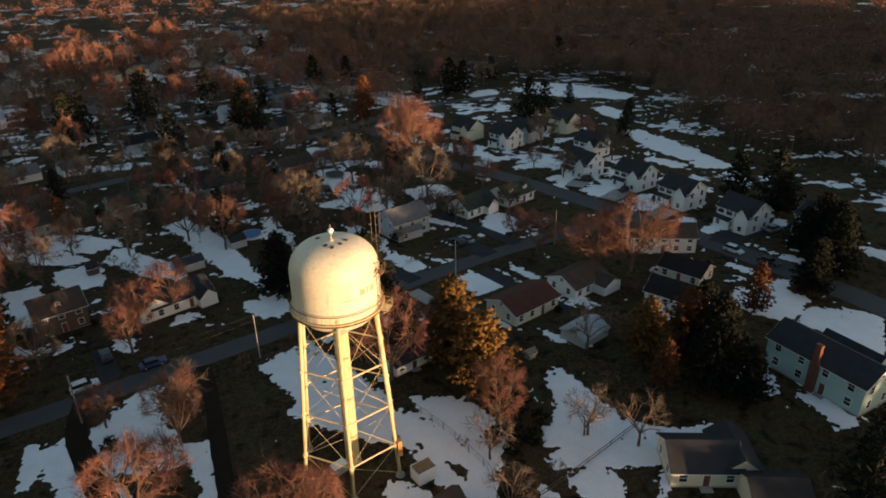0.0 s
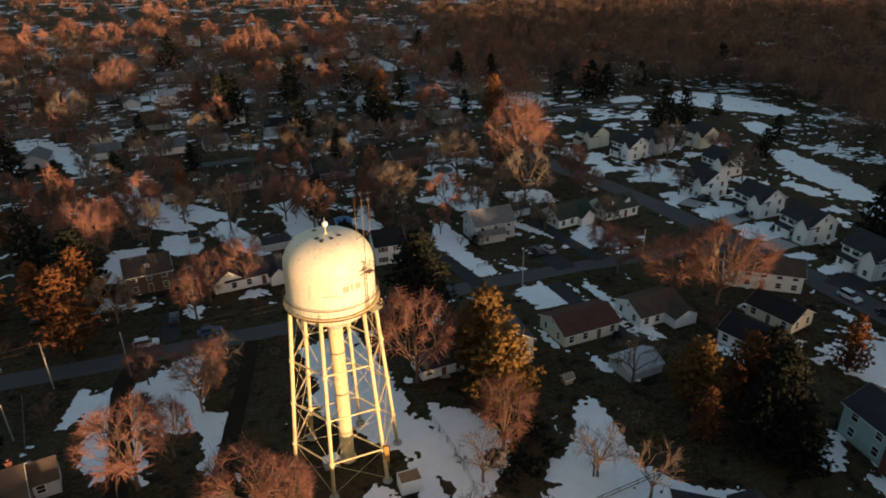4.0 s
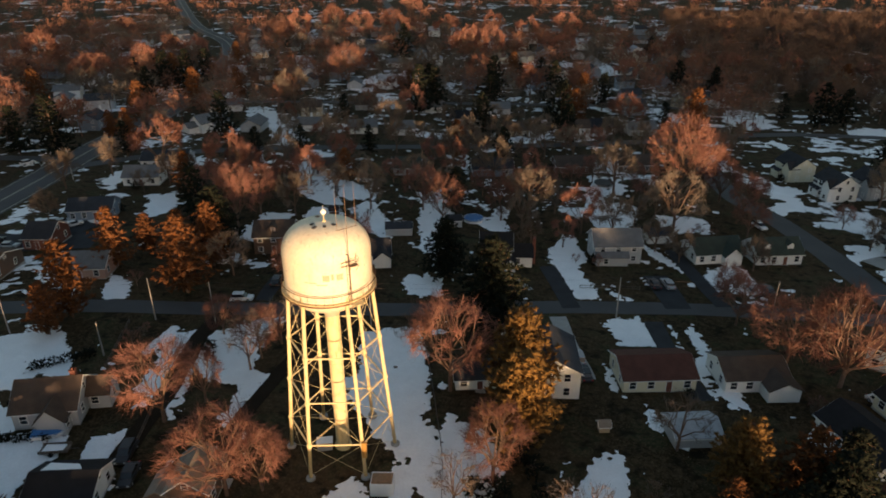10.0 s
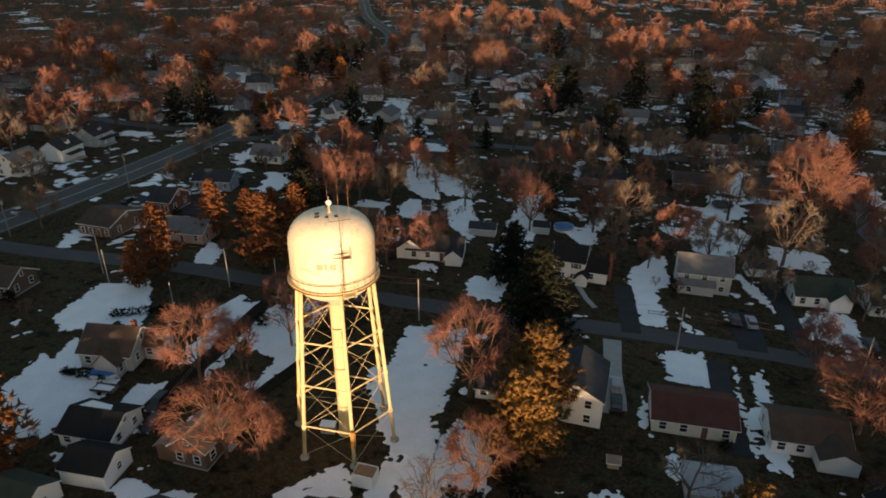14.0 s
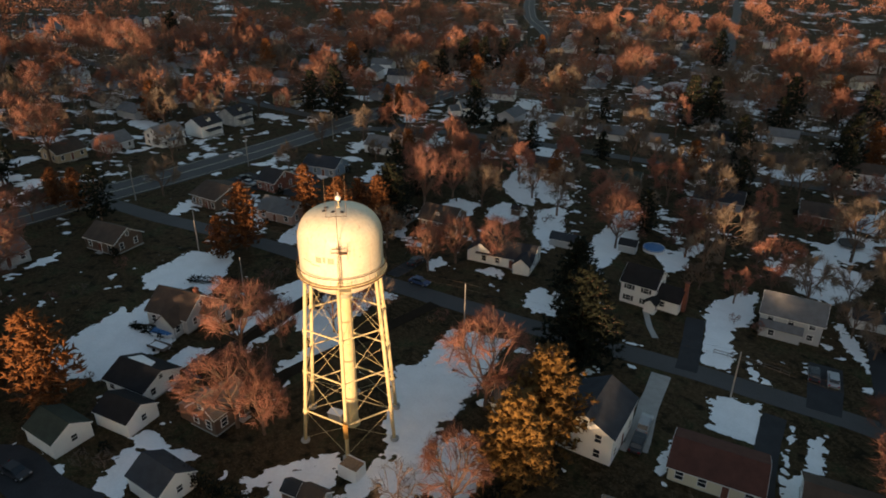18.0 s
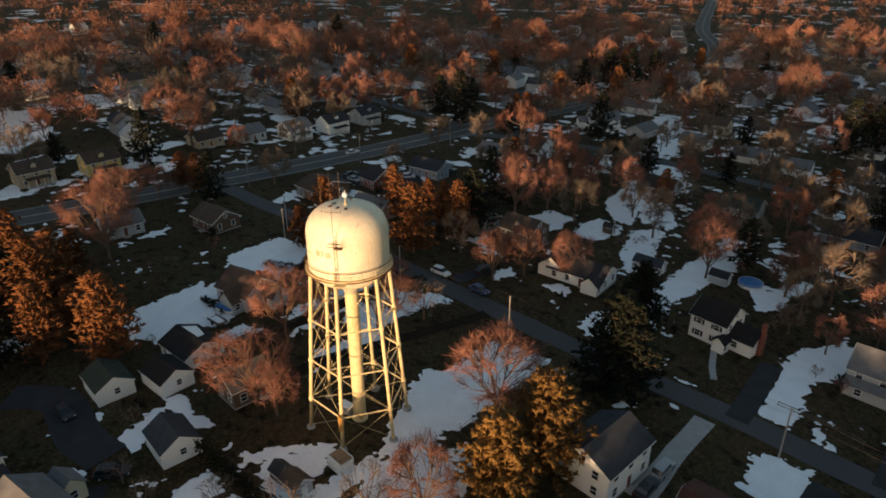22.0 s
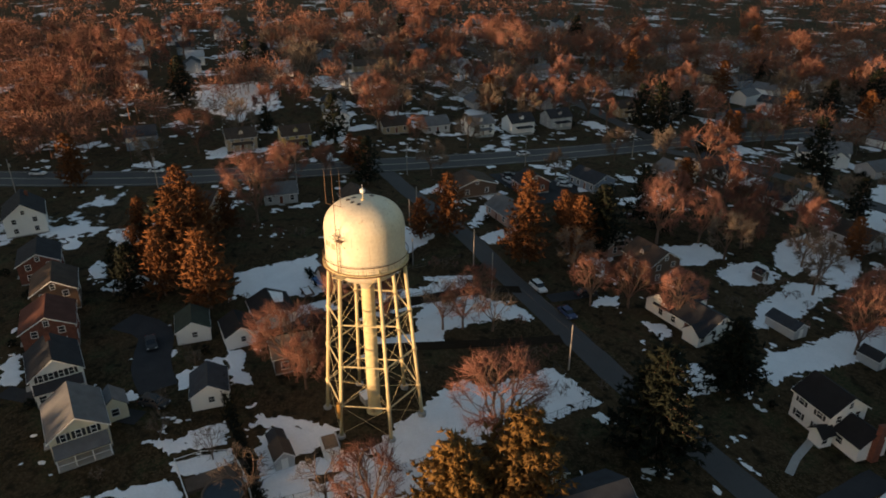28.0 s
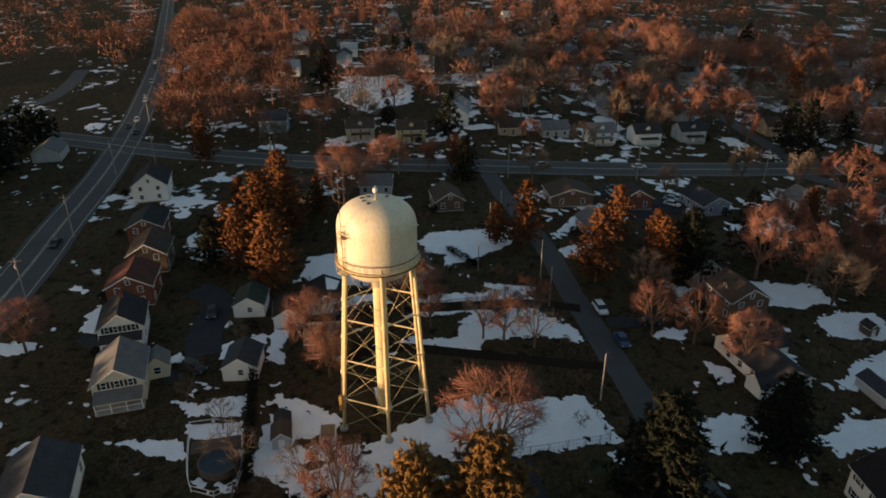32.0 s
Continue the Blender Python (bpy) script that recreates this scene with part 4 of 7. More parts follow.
def blades(segs, seed):
    """Fine twigs seen from far: one slim triangle each."""
    s = np.array([(*a, *b, r) for a, b, r in segs], float)
    a, b, r = s[:, :3], s[:, 3:6], s[:, 6]
    w = np.cross(b - a, np.random.default_rng(seed).normal(size=a.shape))
    w *= (r / (np.linalg.norm(w, axis=1) + 1e-9))[:, None]
    v = np.stack([a - w, a + w, b], 1).reshape(-1, 3)
    return v, np.arange(len(v)).reshape(-1, 3)


def np_mesh(name, v, f, material):
    me = bpy.data.meshes.new(name)
    n, k = f.shape
    me.vertices.add(len(v)), me.loops.add(n * k), me.polygons.add(n)
    me.vertices.foreach_set("co", np.asarray(v, np.float32).ravel())
    me.loops.foreach_set("vertex_index", f.astype(np.int32).ravel())
    me.polygons.foreach_set("loop_start", np.arange(n, dtype=np.int32) * k)
    me.polygons.foreach_set("loop_total", np.full(n, k, np.int32))
    me.materials.append(material)
    me.update(calc_edges=True)
    return me


def bare_segments(seed, h, wide, counts, tw):
    """Limbs and twigs of a leafless tree: limbs rise from a low fork and fan out into an uneven, rounded crown."""
    rnd = random.Random(seed)
    limbs, twigs = [], []
    fork = h * rnd.uniform(0.14, 0.2)
    R, zc, rz = h * wide * 0.5, h * 0.58, h * 0.42
    ph = [rnd.uniform(0, 6.28) for _ in range(4)]

    def rim(d, k):
        """The point of the crown's outline in a direction, drawn in by k."""
        a = math.atan2(d.y, d.x)
        u = 1 + 0.12 * math.sin(3 * a + ph[0]) + 0.10 * math.sin(5 * a + ph[1] + 4 * d.z) + 0.07 * math.sin(9 * d.z + ph[2])
        return Vector((d.x * R * u * k, d.y * R * u * k, zc + d.z * rz * u * k))

    def bend(a, b, r0, r1, out, sag=0.12):
        m = a.lerp(b, 0.5) + Vector((rnd.gauss(0, 1), rnd.gauss(0, 1), rnd.gauss(0.4, 0.6))) * (b - a).length * sag
        out += [(a, m, r0, (r0 + r1) / 2), (m, b, (r0 + r1) / 2, r1)]
        return m

    def around(d, s):
        e = Vector((d.x + rnd.gauss(0, s), d.y + rnd.gauss(0, s), d.z + rnd.gauss(0.05, s)))
        e.z = max(e.z, -0.72)
        return e.normalized()

    base, top = Vector((0, 0, -0.3)), Vector((rnd.uniform(-0.1, 0.1), rnd.uniform(-0.1, 0.1), fork))
    r = h * 0.021
    limbs += [(base, top, r * 1.2, r), (top, top + Vector((0, 0, h * 0.08)), r, r * 0.8)]
    n1, n2, n3 = counts
    for i in range(n1):
        a = (i + rnd.uniform(-0.3, 0.3)) * math.tau / n1 * 2.4
        z = -0.35 + 1.3 * (i + 0.5) / n1
        d = Vector((math.cos(a) * math.sqrt(max(0.05, 1 - z * z)), math.sin(a) * math.sqrt(max(0.05, 1 - z * z)), z)).normalized()
        s = top + Vector((0, 0, h * 0.08 * rnd.random()))
        e = rim(d, 0.62)
        mid = bend(s, e, r * 0.55, r * 0.2, limbs)
        for k in range(n2):
            d2 = around(d, 0.38)
            t = rnd.uniform(0.15, 1.0)
            s2 = mid.lerp(e, t) if rnd.random() < 0.75 else s.lerp(mid, 0.5 + t / 2)
            e2 = rim(d2, rnd.uniform(0.78, 0.9))
            m2 = bend(s2, e2, r * 0.2, tw * 1.3, limbs)
            for q in range(n3):
                d3 = around(d2, 0.2)
                s3 = m2.lerp(e2, rnd.uniform(0.0, 1.0))
                e3 = rim(d3, rnd.uniform(0.84, 1.06))
                if (e3 - s3).length > h * 0.3:
                    e3 = s3 + (e3 - s3).normalized() * h * 0.3
                twigs.append((s3, e3, tw))
                if q % 2:
                    f3 = s3.lerp(e3, 0.45)
                    twigs.append((f3, f3 + (e3 - s3).normalized() * h * 0.06 + Vector((rnd.gauss(0, 1), rnd.gauss(0, 1), rnd.gauss(0.5, 0.7))) * h * 0.035, tw * 0.8))
    return limbs, twigs


def bare_tree(name, seed, h, wide, counts, tw, material, label, far=False):
    t = tagged(new(name), label, "tree")
    limbs, twigs = bare_segments(seed, h, wide, counts, tw)
    v, f = tubes(limbs[:2], 8)
    v2, f2 = tubes(limbs[2:], 4)
    part("trunk", np_mesh("trunk", np.concatenate([v, v2]), np.concatenate([f, f2 + len(v)]), M_BARK), None, t, "grey-brown trunk and limbs")
    v, f = blades(twigs, seed) if far else spikes(twigs)
    part("crown", np_mesh("crown", v, f, material), None, t, "fuzzy crown of bare twigs")
    return t


def conifer_clumps(seed, h, r, shape, dens, size, per):
    """Needle spikes of a conifer, bough by bough; shape gives the crown's radius by height."""
    rnd = random.Random(seed)
    limbs, sp = [], []
    z = h * 0.10
    while z < h * 0.98:
        u = z / h
        n = max(3, int(6 * dens))
        a0 = rnd.random() * 6.28
        for i in range(n):
            a = a0 + i * math.tau / n + rnd.uniform(-0.3, 0.3)
            L = r * shape(u) * rnd.uniform(0.65, 1.12)
            d = Vector((math.cos(a), math.sin(a), rnd.uniform(-0.05, 0.3)))
            p0, p1 = Vector((0, 0, z)), Vector((0, 0, z)) + d * L
            limbs.append((p0, p1, 0.05, 0.015))
            m = max(2, int(L / (size * 0.62)))
            for j in range(m):
                c = p0.lerp(p1, (j + 0.9) / m) + Vector((rnd.uniform(-1, 1), rnd.uniform(-1, 1), rnd.uniform(-0.3, 0.5))) * size * 0.5
                for _ in range(per):
                    e = Vector((rnd.gauss(0, 1), rnd.gauss(0, 1), rnd.gauss(0.35, 0.7))).normalized() + d * 0.5
                    sp.append((c, c + e.normalized() * size * rnd.uniform(0.55, 1.05), size * 0.2))
        z += h * 0.055 / dens * rnd.uniform(0.8, 1.2)
    return limbs, sp


def conifer(name, seed, h, r, shape, dens, size, per, material, label):
    t = tagged(new(name), label, "tree")
    limbs, sp = conifer_clumps(seed, h, r, shape, dens, size, per)
    v, f = tubes([(Vector((0, 0, -0.3)), Vector((0, 0, h * 0.5)), h * 0.02, h * 0.013), (Vector((0, 0, h * 0.5)), Vector((0, 0, h * 0.97)), h * 0.013, 0.02)], 7)
    v2, f2 = tubes(limbs, 4)
    part("trunk", np_mesh("trunk", np.concatenate([v.reshape(-1, 3), v2]), np.concatenate([f, f2 + len(v)]), M_BARK), None, t)
    v, f = spikes(sp)
    part("crown", np_mesh("crown", v, f, material), None, t, "ragged crown of needle clumps")
    return t


def pine_shape(u):
    return max(0.2, (1 - u) ** 0.5 * (0.82 + 0.18 * math.sin(u * 21)) * min(1, 0.55 + u * 2.2))


def cone_shape(u):
    return max(0.08, (1 - u) ** 0.7) * (0.9 + 0.1 * math.sin(u * 40))


def spruce_shape(u):
    return max(0.06, min(1, 0.75 + u * 1.2) * (1 - u) ** 0.62) * (0.93 + 0.07 * math.sin(u * 34))


def fir_shape(u):
    return max(0.12, min(1, 0.5 + 2.2 * u) * (1 - u) ** 0.55) * (0.88 + 0.12 * math.sin(u * 33))


def blob_shape(u):
    return max(0.1, math.sin(min(1, u * 1.05) * math.pi * 0.9 + 0.28) ** 0.6)


KIND = {
    "M": [bare_tree("maple_tree", 11 + i, 11.5, (0.95, 0.8, 1.05, 0.9)[i], (9, 9, 16), 0.028, M_TWIG, "leafless maple with a reddish crown of fine twigs") for i in range(4)],
    "O": [bare_tree("oak_tree", 31 + i, 15.5, 1.08, (11, 10, 14), 0.036, M_TWIG, "large leafless tree with spreading reddish crown") for i in range(2)],
    "B": [bare_tree("bare_tree", 51 + i, 8.5, 0.95, (7, 6, 7), 0.026, M_TWIGD, "dark bare crooked tree in snow") for i in range(2)],
    "P": [conifer("fir_tree", 61 + i, 13.5, 5.8, fir_shape, 1.15, 0.95, 5, M_FIR, "brownish evergreen tree with dense crown") for i in range(2)],
    "G": [conifer("pine_tree", 71, 16.5, 8.2, pine_shape, 1.4, 0.95, 9, M_PINE, "tall golden-green pine with layered boughs")],
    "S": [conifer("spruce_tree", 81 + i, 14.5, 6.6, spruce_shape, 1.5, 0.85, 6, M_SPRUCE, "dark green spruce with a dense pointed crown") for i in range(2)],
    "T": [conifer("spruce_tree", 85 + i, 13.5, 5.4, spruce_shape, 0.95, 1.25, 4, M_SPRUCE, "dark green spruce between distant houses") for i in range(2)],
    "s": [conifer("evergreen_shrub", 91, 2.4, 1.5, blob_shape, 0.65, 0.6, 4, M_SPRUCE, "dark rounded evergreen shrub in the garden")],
    "m": [bare_tree("small_tree", 101 + i, 12.0, (0.95, 0.8, 1.05)[i], (6, 6, 28), 0.068, M_TWIG, "leafless reddish tree between distant houses", True) for i in range(3)],
    "d": [bare_tree("grey_tree", 111 + i, 11.5, 0.9, (6, 6, 26), 0.062, M_TWIGD, "leafless grey-brown tree between distant houses", True) for i in range(2)],
}
PLACED = []
first_use = set()


def plant(kind, x, y, s=1.0, seed=None):
    rnd = random.Random(int(x * 131 + y * 977) if seed is None else seed)
    src = rnd.choice(KIND[kind])
    m = pose(x, y, gz(x, y), 0, 0, rnd.uniform(0, 360))
    PLACED.append((x, y))
    if src.name not in first_use:
        first_use.add(src.name)
        src.matrix_basis = m
        src.scale = (s, s, s)
        return src
    ob = copy_thing(src, m)
    ob.scale = (s, s, s * (rnd.uniform(0.94, 1.08) if kind in "PTSGs" else rnd.uniform(1.0, 1.2)))
    return ob


for x, y in ((-21.7, 21.9), (-22.3, 12.8), (16.1, -16.3), (17.7, -6.4), (32.7, -7), (38.1, -11.5), (44.3, 12.6),):
    plant("B", x, y, random.uniform(0.85, 1.15))
for x, y, s in ((-29.6, 50.6, 1), (1.8, 95.4, 0.96), (-59.9, 69.1, 1.34), (-60, 79.8, 1.13), (-30.5, 43.1, 0.93), (-5.7, -63.8, 0.92), (-33, 21.5, 0.69), (54.6, 63.5, 0.64), (-23.5, 57.9, 0.9), (55.6, 53.4, 0.92), (-136.5, -53.6, 1.33), (-111.7, -24.1, 0.78), (-124.9, -12.6, 0.5), (-155.1, 5.2, 1.43), (-141.4, 17.3, 0.86), (-99.9, -21.8, 1.09), (-110.6, -11.7, 0.73), (-77.2, 100.2, 1.12), (-57.3, 89.4, 1.1), (2.5, 105, 0.92), (-7.5, 113.8, 0.75), (9.2, 116.2, 0.9), (38, 117.9, 0.75), (63.4, 120.3, 0.92), (34.4, 136.3, 0.65), (58.2, 130.4, 1.02), (68, 129.7, 0.77), (87.3, 116.9, 0.59), (118, 137.5, 0.77),):
    plant("M", x, y, s)
for x, y, s in ((-194.9, -89.4, 1.31), (-283, -102.7, 1.13), (-187, -26.9, 1.32), (-171.5, -116.5, 1.26), (-204.2, -114.4, 1.61), (-236.1, -135.8, 1.29), (-264.9, -131.1, 1.65), (-299.4, -128.5, 1.9), (-293.6, -110.3, 1.74), (-328.1, -101.1, 1.88), (-386, -96.9, 1.77), (-187.6, 3.8, 1.21), (-404.5, -9, 1.8), (-274.5, -11.7, 1.06), (-301.1, 27.7, 1.43), (-217.5, 90.4, 1.4), (-182.5, 64.8, 1.22), (-182.2, 76.3, 1.24), (-208.7, 142.1, 1.49), (-170.1, 94.3, 0.82), (-369.8, 93.3, 1.9), (-234.6, 51.5, 1.06), (-307.6, 42.8, 1.43), (-252.9, 28.8, 1.22), (-268.1, 14.6, 1.01), (-309.8, 128.9, 1.23), (-347.2, 174.1, 1.9), (-306.5, 159.6, 1.58), (-338.4, 276, 1.53), (-454.7, 313.3, 1.86), (-304.4, 143.7, 1.23), (-250.1, 226.2, 1.24),):
    plant("m", x, y, s)
for x, y, s in ((-419.8, 35.2, 1.9), (-416, 55.4, 1.9), (-356.9, 73.1, 1.63), (-367.4, 35.6, 1.63), (-151, 429.8, 1.9), (-188.9, 574, 1.9), (-75.6, 366.3, 1.9), (-217.5, 464.7, 1.9), (-59.4, 132.9, 0.76), (-30.3, 137.4, 0.82), (22.1, 318.5, 1.29), (-20.2, 267.4, 1.52), (-55.2, 305.9, 1.29), (-235.6, 218.5, 1.46), (-240.1, 258.1, 1.58), (-252.4, 299, 1.55), (-245.5, 315.3, 1.58), (-307.6, 257.4, 1.9), (-221.8, 413.5, 1.9), (-184, 443.5, 1.9), (-65.1, 377.1, 1.69), (-82.9, 372.5, 1.69), (-51.3, 433.9, 1.9), (-90.6, 488.3, 1.68), (-117.5, 451.5, 1.6), (-29.3, 465.1, 1.9),):
    plant("m", x, y, s)
for x, y, s in ((62.2, 40.7, 0.88), (69.6, 36.6, 1.05), (-324.2, 79.2, 1.5), (-184.4, 91.3, 1.16), (-289.9, 83.9, 1.5),):
    plant("O", x, y, s)
for x, y, s in ((8.5, 100.5, 1.27), (-45.5, 44, 0.92), (-119.7, -63.4, 0.89), (-182.5, -101.2, 1.17), (-241.4, -26.2, 1.6), (-108.4, 19.1, 0.95), (-122.3, 96.9, 0.98), (-242.5, 70.3, 1.08), (-48.2, 120.6, 0.69), (-33.9, 93, 1.04), (-27.4, 114.3, 0.98), (8.1, 91.4, 0.83), (45.1, 101.1, 1.44), (-103.9, 225.1, 0.8), (-117.1, 206.5, 1.55), (90, 102.2, 0.76), (101.3, 138.7, 1.09), (113.8, 112, 1.01),):
    plant("d", x, y, s)
for x, y, s in ((-71.9, -33.5, 0.75), (-49.6, 34, 1.27), (-62.6, 12.2, 0.76), (-44.6, -34.8, 0.77), (-52, -48.4, 0.75), (-63.6, 18.6, 1.11), (-52.3, 47.1, 1.03), (-61.6, 48.7, 0.85), (79.4, 11.6, 0.73), (-107.9, -81.2, 1.11), (-116, -4.5, 0.78), (-74.8, -44.1, 1.14), (-66.7, -51.3, 0.79), (-239.9, -83.1, 1.11), (-110.1, -1.4, 0.76), (-243.5, 131.2, 1.36), (-158.5, 138.4, 0.78), (-88.9, 88.8, 0.9), (-384.1, 275.5, 1.5), (-70.5, 49, 0.74), (-71.8, 39.8, 0.97), (2, 234.8, 1.02), (-81.8, 262.7, 1), (-209.5, 306.5, 1.27), (-172.4, 171.9, 1.21), (-148.4, 135.9, 0.92), (-222.7, 167.9, 1.5), (53.7, 209.9, 1.39), (6.5, 255.2, 1.26),):
    plant("P", x, y, s)
for x, y, s in ((-46.2, -50.4, 0.69), (-100, 0.4, 1.02), (-63.1, -42.9, 0.86), (-206.8, -74.1, 1.35), (-156.5, -34.4, 0.77), (-142.7, -10.3, 1.23), (-258, -54.3, 1.24), (-253.1, -45.8, 1.22), (-153.9, 108, 1.55), (-170.2, 107.8, 1.27), (-134.3, 117.8, 0.94), (-385.8, 145.7, 1.55), (-61.8, 218.1, 1.55), (-65.1, 243.5, 1.42), (-36.7, 257.7, 1.55), (-71.9, 69.5, 1.13), (-66.6, 73.1, 0.65), (8.1, 184.3, 1.15), (-57.8, 229.4, 1.4), (-207.3, 234.9, 1.55), (-197, 239.5, 1.55), (-197.1, 256.7, 1.55), (-126.1, 379.2, 1.55), (93.4, 261.3, 0.88), (106.2, 245.7, 1.37), (116.9, 255.2, 1.26), (143.4, 279.3, 1.03), (112.9, 171.7, 1.48), (125.8, 183.3, 1.17), (147.7, 200.3, 0.71), (131.6, 132.9, 0.81), (147.7, 153.4, 0.74),):
    plant("T", x, y, s)
for x, y, s in ((120.7, 63.4, 1.03), (121.8, 51.1, 1.31), (3.3, 200, 1.49), (-7.8, 260, 1.51),):
    plant("T", x, y, s)
for x, y, s in ((-55, 53.1, 1.16),):
    plant("S", x, y, s)
for x, y, s in ((32.2, -6.9, 0.69),):
    plant("B", x, y, s)
# the tallest trees: a broad oak among the eastern gardens, one far off by the highway, two firs west of the tower
for k, x, y, wide, tall in (("O", 46, 123, 1.2, 1.75), ("O", -121.6, 275.6, 1.25, 1.6), ("O", -76, -27, 0.95, 1.2), ("P", -33.8, -30.2, 1.3, 1.22), ("P", -52.5, -39.8, 1.45, 1.3), ("P", -59, -36.5, 1.2, 1.15), ("T", -60, -45, 1.1, 1.0)):
    plant(k, x, y).scale = (wide, wide, tall)
for x, y in ((-31.8, 15.2),):
    plant("s", x, y, 1.0)
for x, y in ((21.2, 17.5),):
    plant("G", x, y, 1.0)
plant("G", 23.0, 9.0, 0.9)
plant("G", 51.5, 6.5, 0.72)
for k, x, y, z in (("M", -10.4, -12.5, 1.15), ("M", -27.1, -2.7, 1.1), ("M", 10.4, 17.0, 1.25), ("M", 21.3, -0.8, 1.0), ("P", -40, -40, 1.0), ("T", -40, -46, 0.9), ("M", -22.5, 16.5, 0.85), ("M", -6.5, -10.5, 0.85), ("M", -24, 3, 0.8),
                 ("B", 8, -22, 0.6), ("B", 3, -30, 0.5), ("B", -3, -32, 0.5), ("S", 12.2, 38.4, 1.3), ("T", 64, -27, 0.8), ("T", 58, -31, 0.9), ("T", 71, -28, 0.9), ("S", -2.0, 57.2, 0.95), ("S", 56, -4.5, 0.85),
                 ("P", 58.5, 5.5, 0.95), ("P", 49.5, -1.5, 0.6), ("S", 61, 0.5, 0.9), ("S", 63, 7, 0.8), ("S", 59, -9, 0.7), ("S", 106, 18, 0.9), ("S", 111, 23, 0.95), ("S", 116, 31, 0.9), ("S", 109, 29, 0.8), ("S", 118, 27, 0.8), ("S", 124, 50, 0.7), ("S", 94.8, 13.4, 0.8)):
    plant(k, x, y, z)


# bare brush and shrubs in the gardens and along the fences
BRUSH = bare_tree("bare_shrub", 131, 3.0, 1.3, (7, 5, 6), 0.022, M_TWIGD, "tangled leafless grey-brown shrub")
KIND["b"] = [BRUSH, bare_tree("bare_shrub", 133, 3.4, 1.1, (7, 5, 6), 0.022, M_TWIG, "tangled leafless reddish shrub")]
HOUSES = [(o.location.x, o.location.y) for o in scene.objects if o.parent is None and o.name.split(".")[0] in ("house", "garage", "shed")]


def free(x, y, road=3.5, house_gap=7.5, gap=4.0):
    if any(near_line(x, y, l) < w / 2 + road for l, w in ROADS):
        return False
    if any((x - a) ** 2 + (y - c) ** 2 < house_gap**2 for a, c in HOUSES):
        return False
    return not any((x - a) ** 2 + (y - c) ** 2 < gap * gap for a, c in PLACED)


DRIVES = (
    ([(23.3, 46.5), (26.6, 37.2), (30.6, 26.5)], 3.2, M_CONC, "pale concrete driveway"),
    ([(40.8, 50), (44.2, 37.8), (48.5, 26)], 3.4, M_DRIVE, "dark asphalt driveway between snow edges"),
    ([(54.1, 60.5), (50.1, 72.0), (44.6, 88)], 3.4, M_DRIVE, "dark asphalt driveway beside a house"),
    ([(25.5, 51), (21.2, 61.7), (17.9, 69.5)], 3.6, M_DRIVE, "dark asphalt driveway beside the white house"),
    ([(45.6, 57), (43.0, 65.2), (41.0, 71.5)], 5.2, M_DRIVE, "wide dark driveway with parked cars"),
    ([(-18.5, 34), (-17.4, 15.9), (-16.4, -1.8), (-12.6, -9.5)], 2.6, M_MUD, "muddy lane through the snow"),
    ([(-37.4, 30.5), (-36.9, 20), (-31.0, 2.4), (-28.9, -7.1), (-27.6, -12.5)], 3.0, M_MUD, "dark muddy driveway through the snow"),
    ([(-31, -45.5), (-26, -38.5), (-16, -36.5), (-9, -33.5)], 6.0, M_DRIVE, "dark paved yard between garages"),
    ([(-11.2, -57.5), (-2.2, -34.3)], 3.0, M_DRIVE, "dark asphalt driveway by a house"),
    ([(-112, 42), (-103, 45), (-88, 52)], 11, M_DRIVE, "asphalt parking lot by the shops"),
    ([(-106, 57), (-95, 56)], 9, M_DRIVE, "asphalt parking lot by the shops"),
    ([(91, 79), (99, 83)], 5.5, M_CONC, "pale driveway before a new house"),
    ([(88.5, 93), (93, 97)], 5.5, M_CONC, "pale driveway before a new house"),
    ([(94, 62), (101, 65)], 5.5, M_CONC, "pale driveway before a new house"),
    ([(97, 41), (104, 43.5), (116, 43)], 6.0, M_DRIVE, "dark driveway with parked cars"),
    ([(-33.6, 35.5), (-36, 46)], 3.2, M_DRIVE, "dark driveway with a parked car"),
)

# ---- snow ----
PATCHES = []


def snow_patch(x, y, l, w, a):
    PATCHES.append((x, y, l, w, radians(a)))


def grain(x, y, seed):
    """Smooth value noise on arrays, from -1 to 1."""
    i, j = np.floor(x).astype(np.int64), np.floor(y).astype(np.int64)
    u, v = x - i, y - j
    u, v = u * u * (3 - 2 * u), v * v * (3 - 2 * v)

    def h(a, b):
        k = (a * 374761393 + b * 668265263 + seed * 974634749) & 0x7FFFFFFF
        k = ((k ^ (k >> 13)) * 1274126177) & 0x7FFFFFFF
        return ((k ^ (k >> 16)) & 0xFFFF) / 32767.5 - 1

    return (h(i, j) * (1 - u) + h(i + 1, j) * u) * (1 - v) + (h(i, j + 1) * (1 - u) + h(i + 1, j + 1) * u) * v


def line_gap(X, Y, pts):
    best = np.full(X.shape, 1e9)
    for (ax, ay), (bx, by) in zip(pts, pts[1:]):
        dx, dy = bx - ax, by - ay
        t = np.clip(((X - ax) * dx + (Y - ay) * dy) / (dx * dx + dy * dy + 1e-9), 0, 1)
        best = np.minimum(best, np.hypot(X - ax - t * dx, Y - ay - t * dy))
    return best


